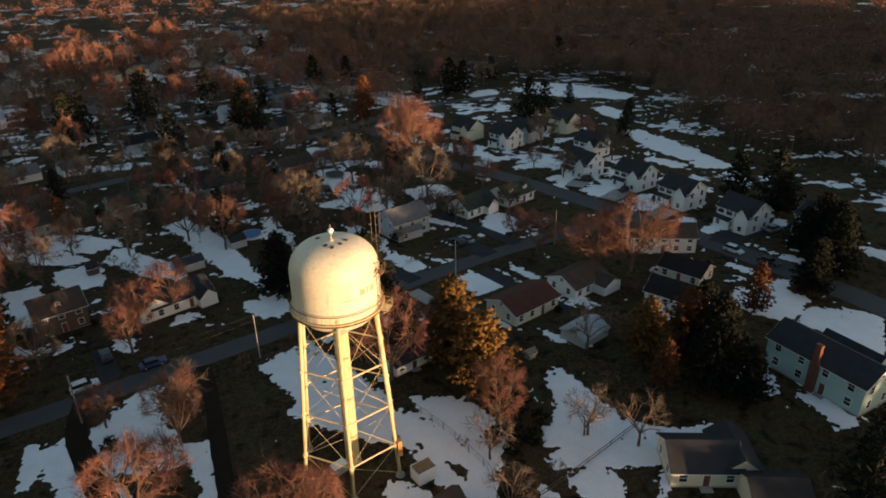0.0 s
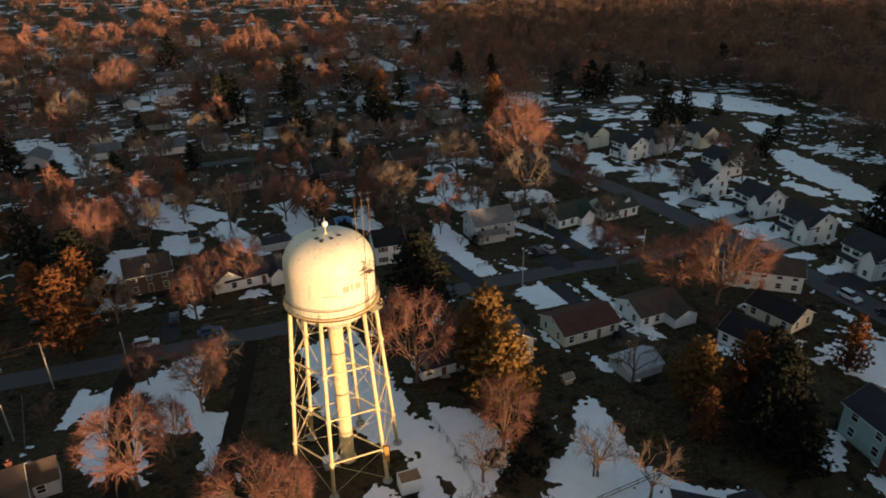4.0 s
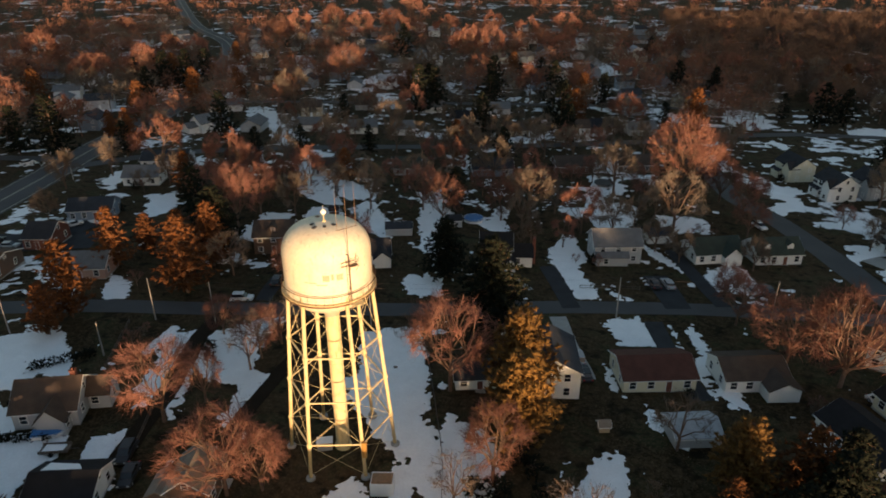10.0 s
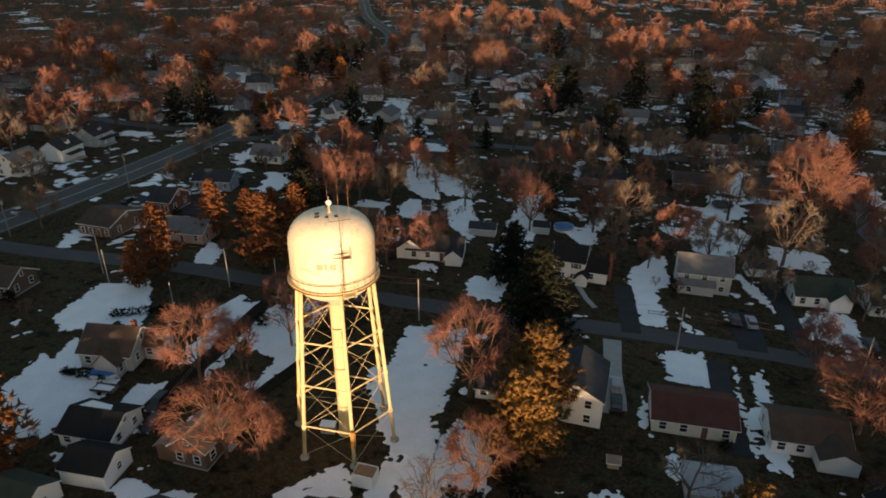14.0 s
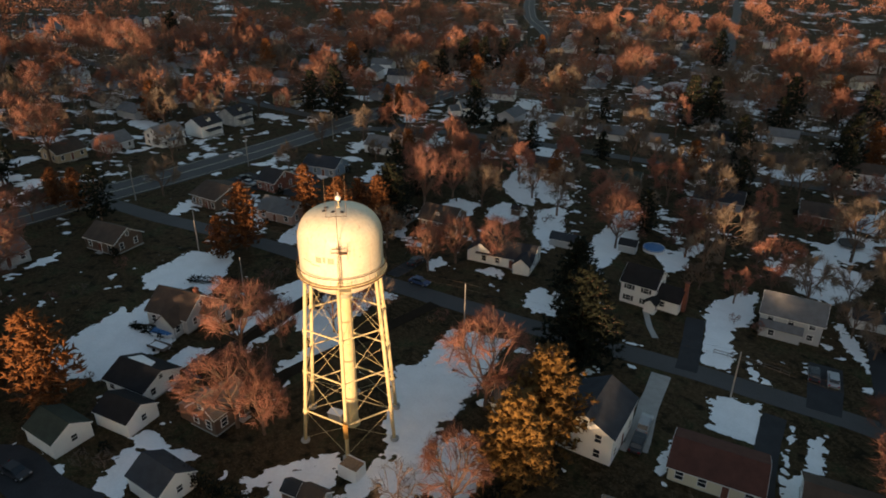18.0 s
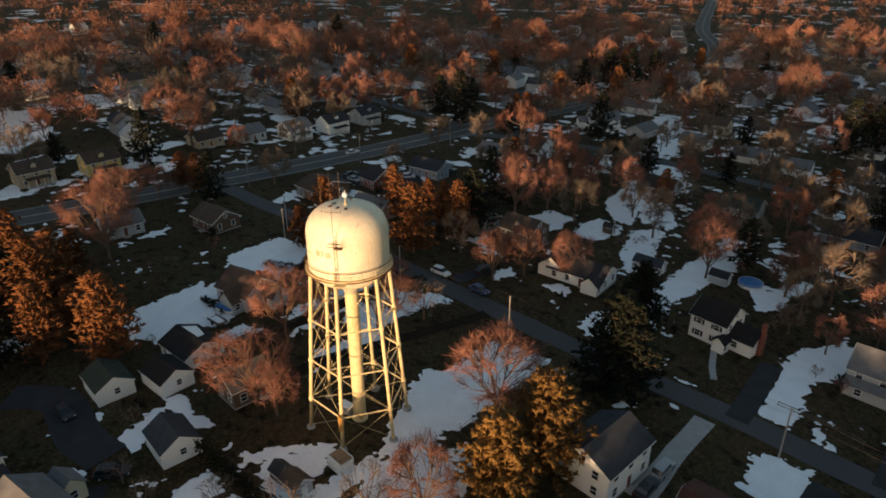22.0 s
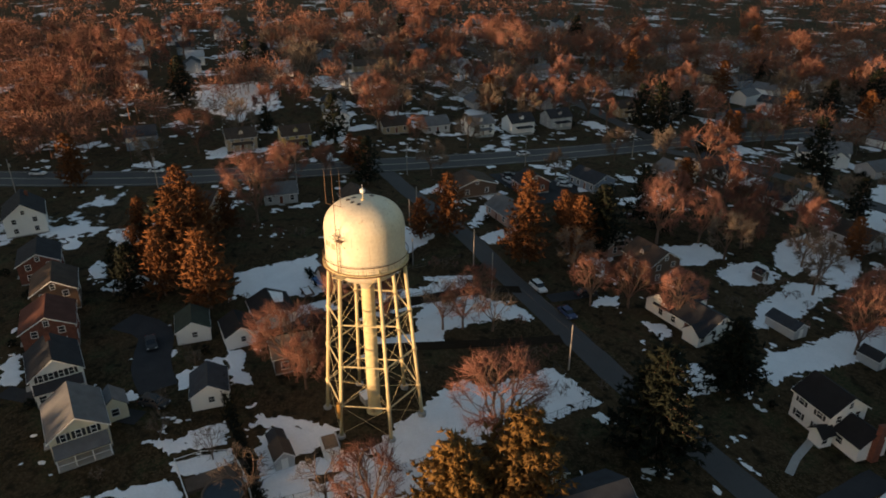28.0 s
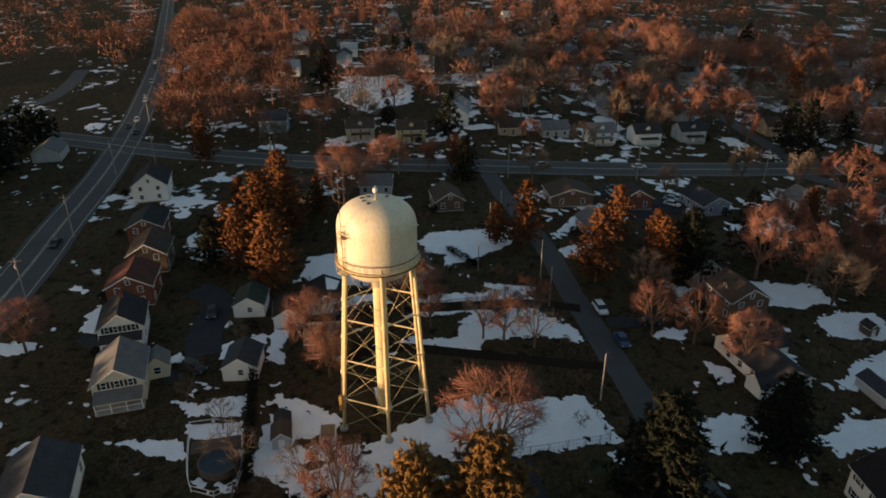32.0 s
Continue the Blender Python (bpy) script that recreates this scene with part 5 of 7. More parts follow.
def snow_sheet(name, x0, y0, x1, y1, step, shapes, patches, hole=None):
    """Old snow as one thin sheet: thick inside its outlines, running out into the grass with a ragged edge."""
    xs, ys = np.arange(x0, x1, step), np.arange(y0, y1, step)
    X, Y = np.meshgrid(xs, ys)
    F = np.full(X.shape, -9.0)

    def window_of(ax, bx, ay, by):
        i0, i1 = np.searchsorted(xs, (ax - 2.5, bx + 2.5))
        j0, j1 = np.searchsorted(ys, (ay - 2.5, by + 2.5))
        return slice(j0, j1), slice(i0, i1)

    for p in shapes:
        s = window_of(min(a for a, _ in p), max(a for a, _ in p), min(b for _, b in p), max(b for _, b in p))
        px, py = X[s], Y[s]
        if not px.size:
            continue
        d = line_gap(px, py, [*p, p[0]])
        inside = np.zeros(px.shape, bool)
        for (ax, ay), (bx, by) in zip(p, [*p[1:], p[0]]):
            if ay != by:
                inside ^= ((ay > py) != (by > py)) & (px < (bx - ax) * (py - ay) / (by - ay) + ax)
        F[s] = np.maximum(F[s], np.where(inside, d, -d))
    for x, y, l, w, a in patches:
        r = max(l, w) / 2
        s = window_of(x - r, x + r, y - r, y + r)
        px, py = X[s] - x, Y[s] - y
        if not px.size:
            continue
        u, v = px * math.cos(a) + py * math.sin(a), py * math.cos(a) - px * math.sin(a)
        q = (np.abs(u / l * 2) ** 2.6 + np.abs(v / w * 2) ** 2.6) ** (1 / 2.6)
        F[s] = np.maximum(F[s], (1 - q) * min(l, w) / 2)
    F = np.minimum(F, 1.6)
    F = np.maximum(F, 2.2 * (grain(X * 0.33, Y * 0.33, 11) + 0.55 * grain(X * 1.05, Y * 1.05, 12) + 0.5 * grain(X * 0.06, Y * 0.06, 13)) - 2.6 + 0.5 * np.clip((Y - 30) / 40, 0, 1))
    k = 1.0 if step < 0.5 else 2.3
    F = F + k * (0.55 * grain(X * 0.30, Y * 0.30, 1) + 0.42 * grain(X * 0.9, Y * 0.9, 2)) + 0.42 * grain(X * 1.7, Y * 1.7, 3) + 0.3 * grain(X * 2.9, Y * 2.9, 9) - 0.9 * np.clip(grain(X * 1.25, Y * 1.25, 5) * grain(X * 0.22, Y * 0.22, 6) - 0.15, 0, 1) * 3
    for l, w in ROADS:
        F = np.minimum(F, line_gap(X, Y, smooth_line(l, 9)) - w / 2 - 0.4 + 0.3 * grain(X * 0.7, Y * 0.7, 7))
    for l, w, _, _ in DRIVES:
        F = np.minimum(F, line_gap(X, Y, l) - w / 2 - 0.1 + 0.25 * grain(X * 0.9, Y * 0.9, 8))
    if hole:
        F[(X > hole[0]) & (X < hole[2]) & (Y > hole[1]) & (Y < hole[3])] = -9
    G = -0.055 * np.clip(Y, 0, 300)
    Z = G + np.clip(F * 0.30, -0.12, 0.11) + 0.012 * grain(X * 1.7, Y * 1.7, 4)
    pos = F > -0.03
    keep = pos[:-1, :-1] | pos[1:, :-1] | pos[:-1, 1:] | pos[1:, 1:]
    j, i = np.nonzero(keep)
    w = len(xs)
    f = np.stack([j * w + i, j * w + i + 1, (j + 1) * w + i + 1, (j + 1) * w + i], 1)
    used, inv = np.unique(f, return_inverse=True)
    v = np.stack([X.ravel()[used], Y.ravel()[used], Z.ravel()[used]], 1)
    me = np_mesh(name, v, inv.reshape(-1, 4), M_SNOW)
    me.polygons.foreach_set("use_smooth", [True] * len(me.polygons))
    tagged(new(name, me), "old snow lying in patches with ragged melting edges", "snow", kind="stuff")


SNOW_SHAPES = []
SNOW_SHAPES += [
    ((-10.0, 30.0), (-0.3, 35.7), (5.1, 16.1), (8.1, 7.0), (11.1, -2.4), (14.2, -11.3), (14.6, -13.0), (9.6, -11.1), (7.8, 0.1), (2.3, 4.4), (-3.4, 9.6), (-6.8, 14.7), (-4.7, 20.2), (-4.8, 25.6)),
    ((13.2, 10.2), (18.0, 9.0), (22.6, 0.1), (18.2, -8.6), (15.8, -9.8), (11.7, 6.9)),
    ((35.1, 9.5), (37.3, 4.1), (40.0, -5.9), (34.4, -10.2), (28.0, -8.9), (25.6, -6.7), (30.8, 0.5)),
    ((25.8, -8.0), (40.0, -5.9), (43.9, -10.1), (50.8, -11.4), (50.6, -15.2), (43.2, -13.6), (40.4, -16.0), (29.9, -13.1), (25.0, -11.2)),
]
SNOW_SHAPES += [
    ((26.1, -12.2), (31.5, -12.0), (32.3, -16.2), (31.1, -19.3), (27.1, -17.8), (25.4, -13.5)),
    ((22.1, -13.3), (23.7, -16.5), (20.7, -15.3)),
    ((37.7, -16.1), (39.2, -18.8), (36.4, -21.4), (34.7, -20.7)),
    ((65.5, -0.7), (69.8, -2.4), (65.2, -10.1), (62.6, -7.6), (62.2, -4.3)),
]
SNOW_SHAPES += [
    ((69.7, -7.3), (71.8, -9.7), (70.6, -18.5), (67.1, -19.7), (68.0, -13.3)),
    ((91.0, 9.8), (100.1, 1.0), (87.6, -9.3), (87.4, -2.1), (84.0, 5.7)),
    ((82.6, 21.5), (91.5, 20.4), (93.7, 11.2), (83.1, 6.1), (78.0, 11.8), (79.2, 17.6)),
    ((-33.8, 23.0), (-28.3, 25.2), (-25.0, 25.4), (-25.6, 18.1), (-22.4, 12.6), (-17.4, 11.9), (-19.8, 9.6), (-17.4, 4.3), (-16.3, -1.1), (-20.1, 0.3), (-20.6, 6.8), (-24.0, 11.3), (-28.4, 11.2), (-31.7, 7.8), (-33.3, 6.3), (-35.8, 16.9)),
]
SNOW_SHAPES += [
    ((-43.5, 21.3), (-39.6, 20.4), (-40.3, 14.9), (-42.4, 11.1), (-44.0, 16.4)),
    ((-24.3, 110.4), (-15.0, 106.0), (-8.7, 82.3), (-13.2, 72.2), (-15.9, 82.0), (-16.8, 93.8)),
    ((-9.0, 56.8), (-3.0, 50.0), (-2.6, 48.6), (-6.7, 46.1), (-10.4, 53.3)),
    ((-50.8, 90.8), (-42.3, 90.5), (-38.9, 78.9), (-44.5, 78.4)),
]
SNOW_SHAPES += [
    ((-59.4, 82.0), (-51.9, 83.2), (-47.9, 71.2), (-52.3, 66.6), (-56.4, 67.1)),
    ((-34.3, 50.4), (-30.3, 48.7), (-29.0, 41.7), (-32.9, 44.5)),
    ((11.9, 11.0), (18.9, 7.9), (20.6, -5.1), (16.1, -6.1), (12.7, 2.1)),
    ((32.5, 48.0), (38.3, 50.6), (42.1, 40.8), (35.2, 39.1)),
]
SNOW_SHAPES += [
    ((32.4, 33.1), (34.3, 30.8), (35.7, 25.9), (37.9, 22.3), (34.4, 24.7), (32.9, 29.5)),
    ((39.6, 23.5), (42.0, 19.5), (42.9, 14.2), (41.0, 17.2)),
    ((42.9, 50.5), (44.2, 49.6), (50.4, 27.7), (48.7, 28.1)),
    ((45.9, 50.0), (47.9, 49.3), (55.9, 25.8), (52.4, 25.0), (49.9, 36.3)),
]
SNOW_SHAPES += [
    ((36.1, 10.0), (37.6, 9.1), (39.2, -1.0), (32.6, -2.4), (30.4, -0.5), (34.6, 3.7)),
    ((18.9, 89.7), (23.6, 83.0), (25.4, 66.5), (30.6, 56.3), (25.6, 54.6), (18.7, 71.3), (16.7, 77.7)),
    ((43.0, 87.7), (47.5, 87.0), (49.4, 77.0), (47.5, 76.6)),
    ((51.2, 77.5), (56.0, 77.0), (57.7, 71.2), (52.3, 64.2), (50.1, 70.9)),
]
SNOW_SHAPES += [
    ((62.4, 22.2), (64.7, 22.0), (67.2, 12.5), (67.6, 7.1), (65.1, 7.6), (63.4, 13.9)),
    ((22.0, 118.5), (31.6, 120.8), (34.2, 97.6), (26.3, 97.8), (21.9, 108.2)),
    ((40.9, 112.9), (54.3, 111.4), (50.6, 101.5), (42.0, 99.5)),
    ((-69.3, 13.9), (-63.5, 15.3), (-53.8, 8.1), (-49.4, 2.5), (-56.1, 0.2)),
]
SNOW_SHAPES += [
    ((-36.5, 21.7), (-30.4, 26.9), (-23.5, 17.1), (-21.7, 9.1), (-27.2, 7.8), (-31.2, 10.1)),
    ((-42.4, 18.3), (-38.1, 21.9), (-34.9, 12.6), (-27.7, 3.1), (-26.5, -0.1), (-33.8, -1.7), (-37.1, 5.5)),
    ((-20.4, 9.4), (-18.2, 9.9), (-15.5, 3.2), (-18.3, 4.6)),
    ((-17.9, -2.5), (-17.1, 4.2), (-12.9, -8.0), (-15.4, -7.5)),
]
SNOW_SHAPES += [
    ((-71.6, 37.3), (-62.9, 33.9), (-59.1, 27.3), (-62.7, 24.1)),
    ((-9.7, 54.4), (-2.8, 56.7), (-0.9, 48.2), (-6.8, 46.8)),
    ((-26.0, 112.1), (-16.4, 109.0), (-7.7, 79.2), (-4.9, 58.6), (-9.9, 71.2), (-17.7, 93.8)),
    ((-45.6, -10.9), (-39.6, -8.4), (-35.7, -12.0), (-37.1, -14.3), (-38.7, -18.1)),
]
SNOW_SHAPES += [
    ((-34.9, -8.5), (-31.1, -6.5), (-27.7, -12.3), (-32.8, -14.4)),
    ((-27.1, 9.2), (-33.4, 20.4), (-30.9, 29.0), (-25.5, 31.1), (-24.8, 19.0), (-22.1, 9.3)),
    ((-47.9, -28.2), (-55.5, -11.7), (-44.6, -11.1), (-36.2, -20.4), (-39.2, -26.8)),
    ((3.6, -16.8), (0.9, -13.5), (3.6, -6.0), (6.9, -8.2), (8.8, -11.2), (12.2, -9.1), (13.9, -12.2), (12.5, -15.2), (7.1, -16.7)),
]
SNOW_SHAPES += [
    ((11.5, -15.7), (13.4, -7.9), (17.3, -3.4), (16.0, -14.8)),
    ((2.8, -33.2), (2.8, -28.2), (-0.7, -21.8), (5.5, -20.0), (6.3, -28.2)),
    ((8.0, -27.7), (5.5, -20.0), (11.2, -18.3), (10.4, -25.0)),
    ((12.2, -35.1), (11.2, -27.0), (14.9, -24.0), (13.4, -36.8)),
]
SNOW_SHAPES += [
    ((-7.5, -40.7), (-10.5, -32.2), (-16.3, -25.6), (-12.8, -25.5), (-8.3, -30.8), (-5.8, -39.4)),
    ((-18.6, -40.6), (-19.5, -33.5), (-17.1, -33.8)),
    ((-30.5, -41.1), (-28.5, -35.6), (-26.5, -38.1)),
    ((-18.9, -24.5), (-19.5, -22.2), (-8.8, -19.7), (-9.1, -22.8)),
]
SNOW_SHAPES += [
    ((-7.8, 23.9), (-9.9, 29.2), (0.1, 34.6), (5.1, 22.7), (9.0, 10.5), (13.2, 2.4), (16.2, -2.0), (17.1, -5.6), (13.9, -7.9), (12.6, -5.7), (9.3, -2.0), (5.2, 5.3), (2.2, 7.2), (-3.0, 12.0)),
    ((-10.8, 51.1), (-8.9, 55.9), (-4.1, 55.0), (-1.4, 48.4), (-5.9, 49.0)),
    ((-23.9, 51.7), (-22.8, 55.7), (-18.8, 56.2), (-18.0, 52.6)),
    ((-29.9, 78.1), (-39.5, 91.6), (-38.1, 98.7), (-31.9, 93.2), (-27.5, 82.9), (-21.3, 72.7)),
]
SNOW_SHAPES += [
    ((-13.6, 71.1), (-14.3, 78.1), (-8.1, 76.3), (-6.7, 69.2), (-0.7, 65.5), (-5.2, 66.2)),
    ((-18.8, 90.3), (-21.6, 100.6), (-12.8, 93.8), (-12.2, 86.8)),
    ((-57.1, 62.1), (-60.3, 80.7), (-47.9, 76.0), (-48.1, 62.6)),
    ((-60.3, 100.0), (-71.3, 122.7), (-77.5, 142.3), (-60.4, 129.3), (-57.0, 116.0), (-42.2, 93.2), (-47.8, 92.5)),
]
SNOW_SHAPES += [
    ((-246.8, -76.8), (-242.6, -42.7), (-196.6, -33.0), (-175.8, -47.7), (-200.8, -67.3)),
    ((-48.7, -20.6), (-55.4, -6.0), (-47.1, -7.6), (-45.0, -17.2)),
    ((-40.3, -22.1), (-43.9, -9.8), (-36.4, -12.0), (-36.7, -19.4), (-35.3, -23.4)),
    ((-32.3, -14.7), (-31.3, -5.4), (-27.1, -11.4), (-25.4, -15.9)),
]
SNOW_SHAPES += [
    ((-32.7, -0.5), (-39.7, 19.2), (-35.4, 15.3), (-26.3, -1.8)),
    ((-64.9, -4.3), (-71.4, 9.5), (-64.2, 13.8), (-52.4, 6.5), (-54.3, -3.1), (-59.5, -5.4)),
    ((-13.0, -31.8), (-16.5, -26.2), (-14.4, -24.0), (-11.3, -29.6), (-10.3, -32.0)),
    ((-26.8, -38.7), (-26.6, -35.3), (-25.3, -37.4), (-25.9, -38.9)),
]
SNOW_SHAPES += [
    ((-1.2, -17.6), (0.8, -9.5), (3.6, -5.0), (6.2, -6.9), (1.9, -12.8), (2.3, -18.7)),
    ((-16.5, -6.4), (-18.6, -0.1), (-14.0, -1.7), (-11.7, -7.3)),
    ((32.0, 46.7), (38.5, 51.0), (42.2, 41.1), (36.3, 40.0)),
    ((48.5, 32.5), (43.7, 46.6), (43.4, 49.9), (47.5, 38.5), (49.2, 40.1), (46.5, 49.9), (47.7, 51.0), (50.0, 41.4), (50.9, 35.3)),
]
SNOW_SHAPES += [
    ((17.3, 70.2), (18.6, 77.3), (26.3, 67.9), (30.6, 56.1), (25.8, 55.6)),
    ((16.8, 80.9), (21.1, 90.2), (26.9, 75.2), (23.7, 71.2)),
    ((-3.6, 91.5), (0.8, 102.5), (5.5, 90.6), (3.7, 83.6)),
    ((-37.7, 89.4), (-35.8, 99.2), (-23.4, 82.6), (-21.2, 74.2)),
]
SNOW_SHAPES += [
    ((-27.0, 111.0), (-20.9, 115.5), (-9.7, 89.0), (-12.3, 85.7)),
    ((-7.0, 47.6), (-6.5, 57.9), (-2.0, 50.2), (-4.1, 45.8)),
    ((23.6, 116.0), (27.1, 120.5), (31.5, 103.2), (31.8, 95.5)),
    ((14.4, 109.4), (21.9, 113.8), (25.9, 109.3), (20.9, 103.0)),
]

for x, y, l, w, a in ((6, 14, 41, 5.2, 108), (16, 3, 16, 4.9, 102), (36, 4, 11, 5.0, 85), (-59, 8, 19, 6.5, 136), (-28, 15, 18, 10.8, 117), (-33, 3, 14, 8.3, 123), (-40, -13, 9, 5.1, 140), (-31, -10, 7, 4.8, 80), (-14, 88, 48, 7.0, 107), (25, 66, 23, 7.3, 111), (35, 28, 10, 2.6, 104), (54, 74, 13, 5.4, 86), (66, 15, 15, 3.2, 104), (26, 135, 26, 9.0, 100), (29, 108, 13, 11.2, 24), (28, 165, 21, 9.4, 96)):
    snow_patch(x, y, l, w, a)
for x, y, l, w, a in ((-103, 169, 43, 9.0, 121), (-43, 83, 11, 8.2, 118), (-91, 79, 23, 7.6, 124), (-62, 6, 17, 10.5, 140), (-52, -10, 12, 8.9, 87), (-28, 15, 14, 6.3, 134), (-6, 52, 10, 6.8, 118), (37, 45, 10, 7.5, 114), (50, 36, 23, 2.6, 110), (24, 65, 20, 4.4, 118), (50, 108, 13, 9.0, 105), (47, 82, 10, 3.1, 108), (57, 74, 12, 9.4, 114), (29, 165, 16, 9.3, 103), (-2, 25, 12, 10.3, 110), (-61, 2, 15, 12.2, -175)):
    snow_patch(x, y, l, w, a)
for x, y, l, w, a in ((-29, 16, 17, 11.9, 107), (-67, 27, 11, 4.4, -175), (-5, 49, 8, 6.0, 110), (-18, 53, 9, 5.5, 178), (-10, 71, 9, 6.7, 106), (-27, 79, 8, 6.1, 156), (-31, 43, 12, 2.7, 108), (17, -46, 6, 6.1, 103), (5, -12, 11, 9.1, -153), (-210, -54, 48, 27.2, -166), (-52, 69, 12, 9.7, 107), (-43, 83, 13, 8.4, 106), (6, -30, 5, 3.5, 107), (-9, -35, 11, 2.2, 120), (32, -4, 15, 8.7, 41), (30, -16, 9, 4.8, -7)):
    snow_patch(x, y, l, w, a)
for x, y, l, w, a in ((64, -6, 7, 4.3, -84), (69, -14, 10, 3.8, -76), (92, 2, 12, 11.2, -43), (83, 13, 8, 6.3, 74), (-16, 94, 30, 8.4, 104), (-6, 52, 10, 6.4, 95), (-53, 73, 13, 8.9, 98), (-45, 85, 13, 9.3, 97), (162, 231, 53, 25.1, -55), (140, 113, 50, 11.9, -93), (28, 132, 16, 8.4, 84), (29, 110, 13, 10.2, 91), (94, 84, 10, 8.8, -50), (99, 72, 9, 8.9, 54), (-31, 14, 19, 7.5, 108), (26, 166, 19, 8.1, 86)):
    snow_patch(x, y, l, w, a)
for x, y, l, w, a in ((-16, -22, 11, 3.7, -171), (2, -26, 10, 7.0, 91), (10, -23, 8, 5.4, 99), (-47, -19, 15, 8.4, 106), (-32, 44, 10, 5.0, 99), (-16, 55, 6, 5.3, 113), (-29, 84, 17, 5.7, 113), (-9, 72, 12, 5.3, 151), (-14, 89, 16, 4.2, 109), (2, 81, 5, 2.9, 145), (7, 30, 5, 3.0, 158), (17, 68, 8, 5.2, 139), (-52, -57, 10, 3.3, -162), (-17, -59, 9, 2.7, -159), (18, 84, 8, 5.0, 125), (1, 91, 11, 7.4, 71)):
    snow_patch(x, y, l, w, a)
for x, y, l, w, a in ((-16, 53, 9, 4.8, 72), (34, 28, 8, 3.9, 127), (24, 123, 20, 5.8, 110), (-59, 4, 19, 5.9, 112), (-46, -14, 15, 4.8, 89), (-26, 2, 12, 3.7, 104), (-26, -38, 4, 1.8, 57), (-12, -29, 7, 4.4, 161), (-15, -22, 4, 2.8, 176), (-2, -6, 5, 1.9, 92), (2, -11, 9, 2.5, 79), (-30, 88, 22, 7.1, 129), (-18, 102, 23, 6.5, 119), (27, 57, 8, 5.4, 79)):
    snow_patch(x, y, l, w, a)
for x, y, l, w, a in ((93, 89, 7, 6, 20), (96.5, 74.5, 8, 6, 20), (98, 56, 8, 5, 20), (88, 103, 7, 5, 30), (101, 49, 7, 4, 20), (74, 128, 9, 6, 60), (80, 148, 8, 5, 60)):
    snow_patch(x, y, l, w, a)

for x, y, l, w, a in ((170, 232, 74, 29.8, 111), (141, 115, 69, 14.7, 86), (125, 247, 27, 14.9, 56), (12, 288, 67, 5.6, 96), (45, 257, 42, 10.3, 109), (28, 167, 19, 12.4, 97), (27, 136, 29, 8.9, 97), (30, 110, 23, 14.0, 78), (-88, 241, 27, 16.2, 113), (80, 260, 49, 19.8, 100), (75, 147, 34, 9.9, 111), (156, 176, 28, 12.9, 81), (89, 98, 17, 8.5, 48), (94, 86, 14, 9.4, 120), (99, 72, 16, 12.0, 39), (42, 83, 16, 3.6, 125), (56, 75, 16, 10.3, 74), (26, 136, 30, 8.7, 101), (26, 166, 23, 11.5, 88)):
    snow_patch(x, y, l * 0.92, w * 0.78, a)
for x, y, l, w, a in ((29, 107, 20, 14.4, 109), (-104, 170, 48, 10.8, 121), (-133, 200, 25, 12.2, 122), (79, 257, 45, 25.2, 91), (42, 267, 48, 7.9, 114), (62, 176, 29, 5.7, 101), (1, 99, 17, 5.8, 96), (126, 245, 28, 15.7, 58), (118, 209, 20, 9.1, 67), (-316, 381, 67, 42.7, 100), (-301, 456, 111, 18.3, 126), (-213, 594, 161, 17.4, 112), (-118, 310, 33, 19.1, 88), (-88, 246, 32, 16.0, 115), (7, 376, 47, 18.3, 108), (-68, 135, 26, 14.5, 141), (-119, 93, 18, 8.3, 116), (-109, 47, 15, 4.9, 136), (-186, -10, 20, 8.4, 175)):
    snow_patch(x, y, l * 0.92, w * 0.78, a)
for x, y, l, w, a in ((-169, 14, 15, 7.8, 171), (-184, 46, 23, 12.1, 6), (-77, 29, 16, 4.2, 153), (-87, 34, 20, 3.8, 10), (-96, 19, 14, 6.2, 124), (-48, 108, 27, 13.3, 142), (-30, 87, 25, 7.5, 128), (-19, 103, 26, 9.4, 117), (-11, 187, 18, 14.4, 161), (-89, 238, 26, 14.0, 111), (-112, 182, 79, 11.3, 130), (-100, 61, 15, 9.7, 60), (-44, 183, 27, 11.9, 177), (-167, 377, 62, 39.6, 125), (-22, 147, 39, 1.9, 109), (-223, -50, 55, 29.7, 13), (-246, -17, 34, 14.4, 9), (-184, -49, 18, 13.0, 9), (-180, -7, 18, 6.5, 178)):
    snow_patch(x, y, l * 0.92, w * 0.78, a)
for x, y, l, w, a in ((-329, 222, 118, 15.7, 159), (-68, 26, 12, 5.9, 6), (-105, 116, 20, 5.1, 113), (-71, 135, 40, 11.2, 133), (-291, -173, 45, 6.0, 22), (-452, -66, 64, 21.3, 177), (-227, -125, 26, 12.6, 36), (-385, -47, 62, 32.0, 164)):
    snow_patch(x, y, l * 0.92, w * 0.78, a)

# ---- houses farther off, built once and copied ----
FAR = []
for i, (L, W, ev, ri, wl, rf, st) in enumerate(((10, 7.6, 2.9, 2.2, "white", "grey", 1), (11, 8, 2.9, 2.2, "grey", "grey", 1), (9, 8, 4.8, 2.6, "white", "frost", 2), (10, 7.8, 2.9, 2.4, "grey", "brown", 1), (9.5, 8, 4.6, 2.4, "blue", "slate", 2))):
    x, y = ((-60, 230), (-30, 236), (0, 245), (-90, 225), (30, 255))[i]
    t = house(x, y, 18, L, W, ev, ri, wl, rf, "", st, 2, gable_win=False, group="distant houses")
    for o in list(t.children_recursive):
        if o.name.split(".")[0] in ("foundation", "step", "door", "door_panel", "rake_board", "gutter", "pane", "chimney") or (o.name.split(".")[0] == "window" and o.matrix_basis.translation.y > -1):
            bpy.data.objects.remove(o)
    FAR.append(t)
    HOUSES.append((x, y))
rnd = random.Random(5)
count = 0
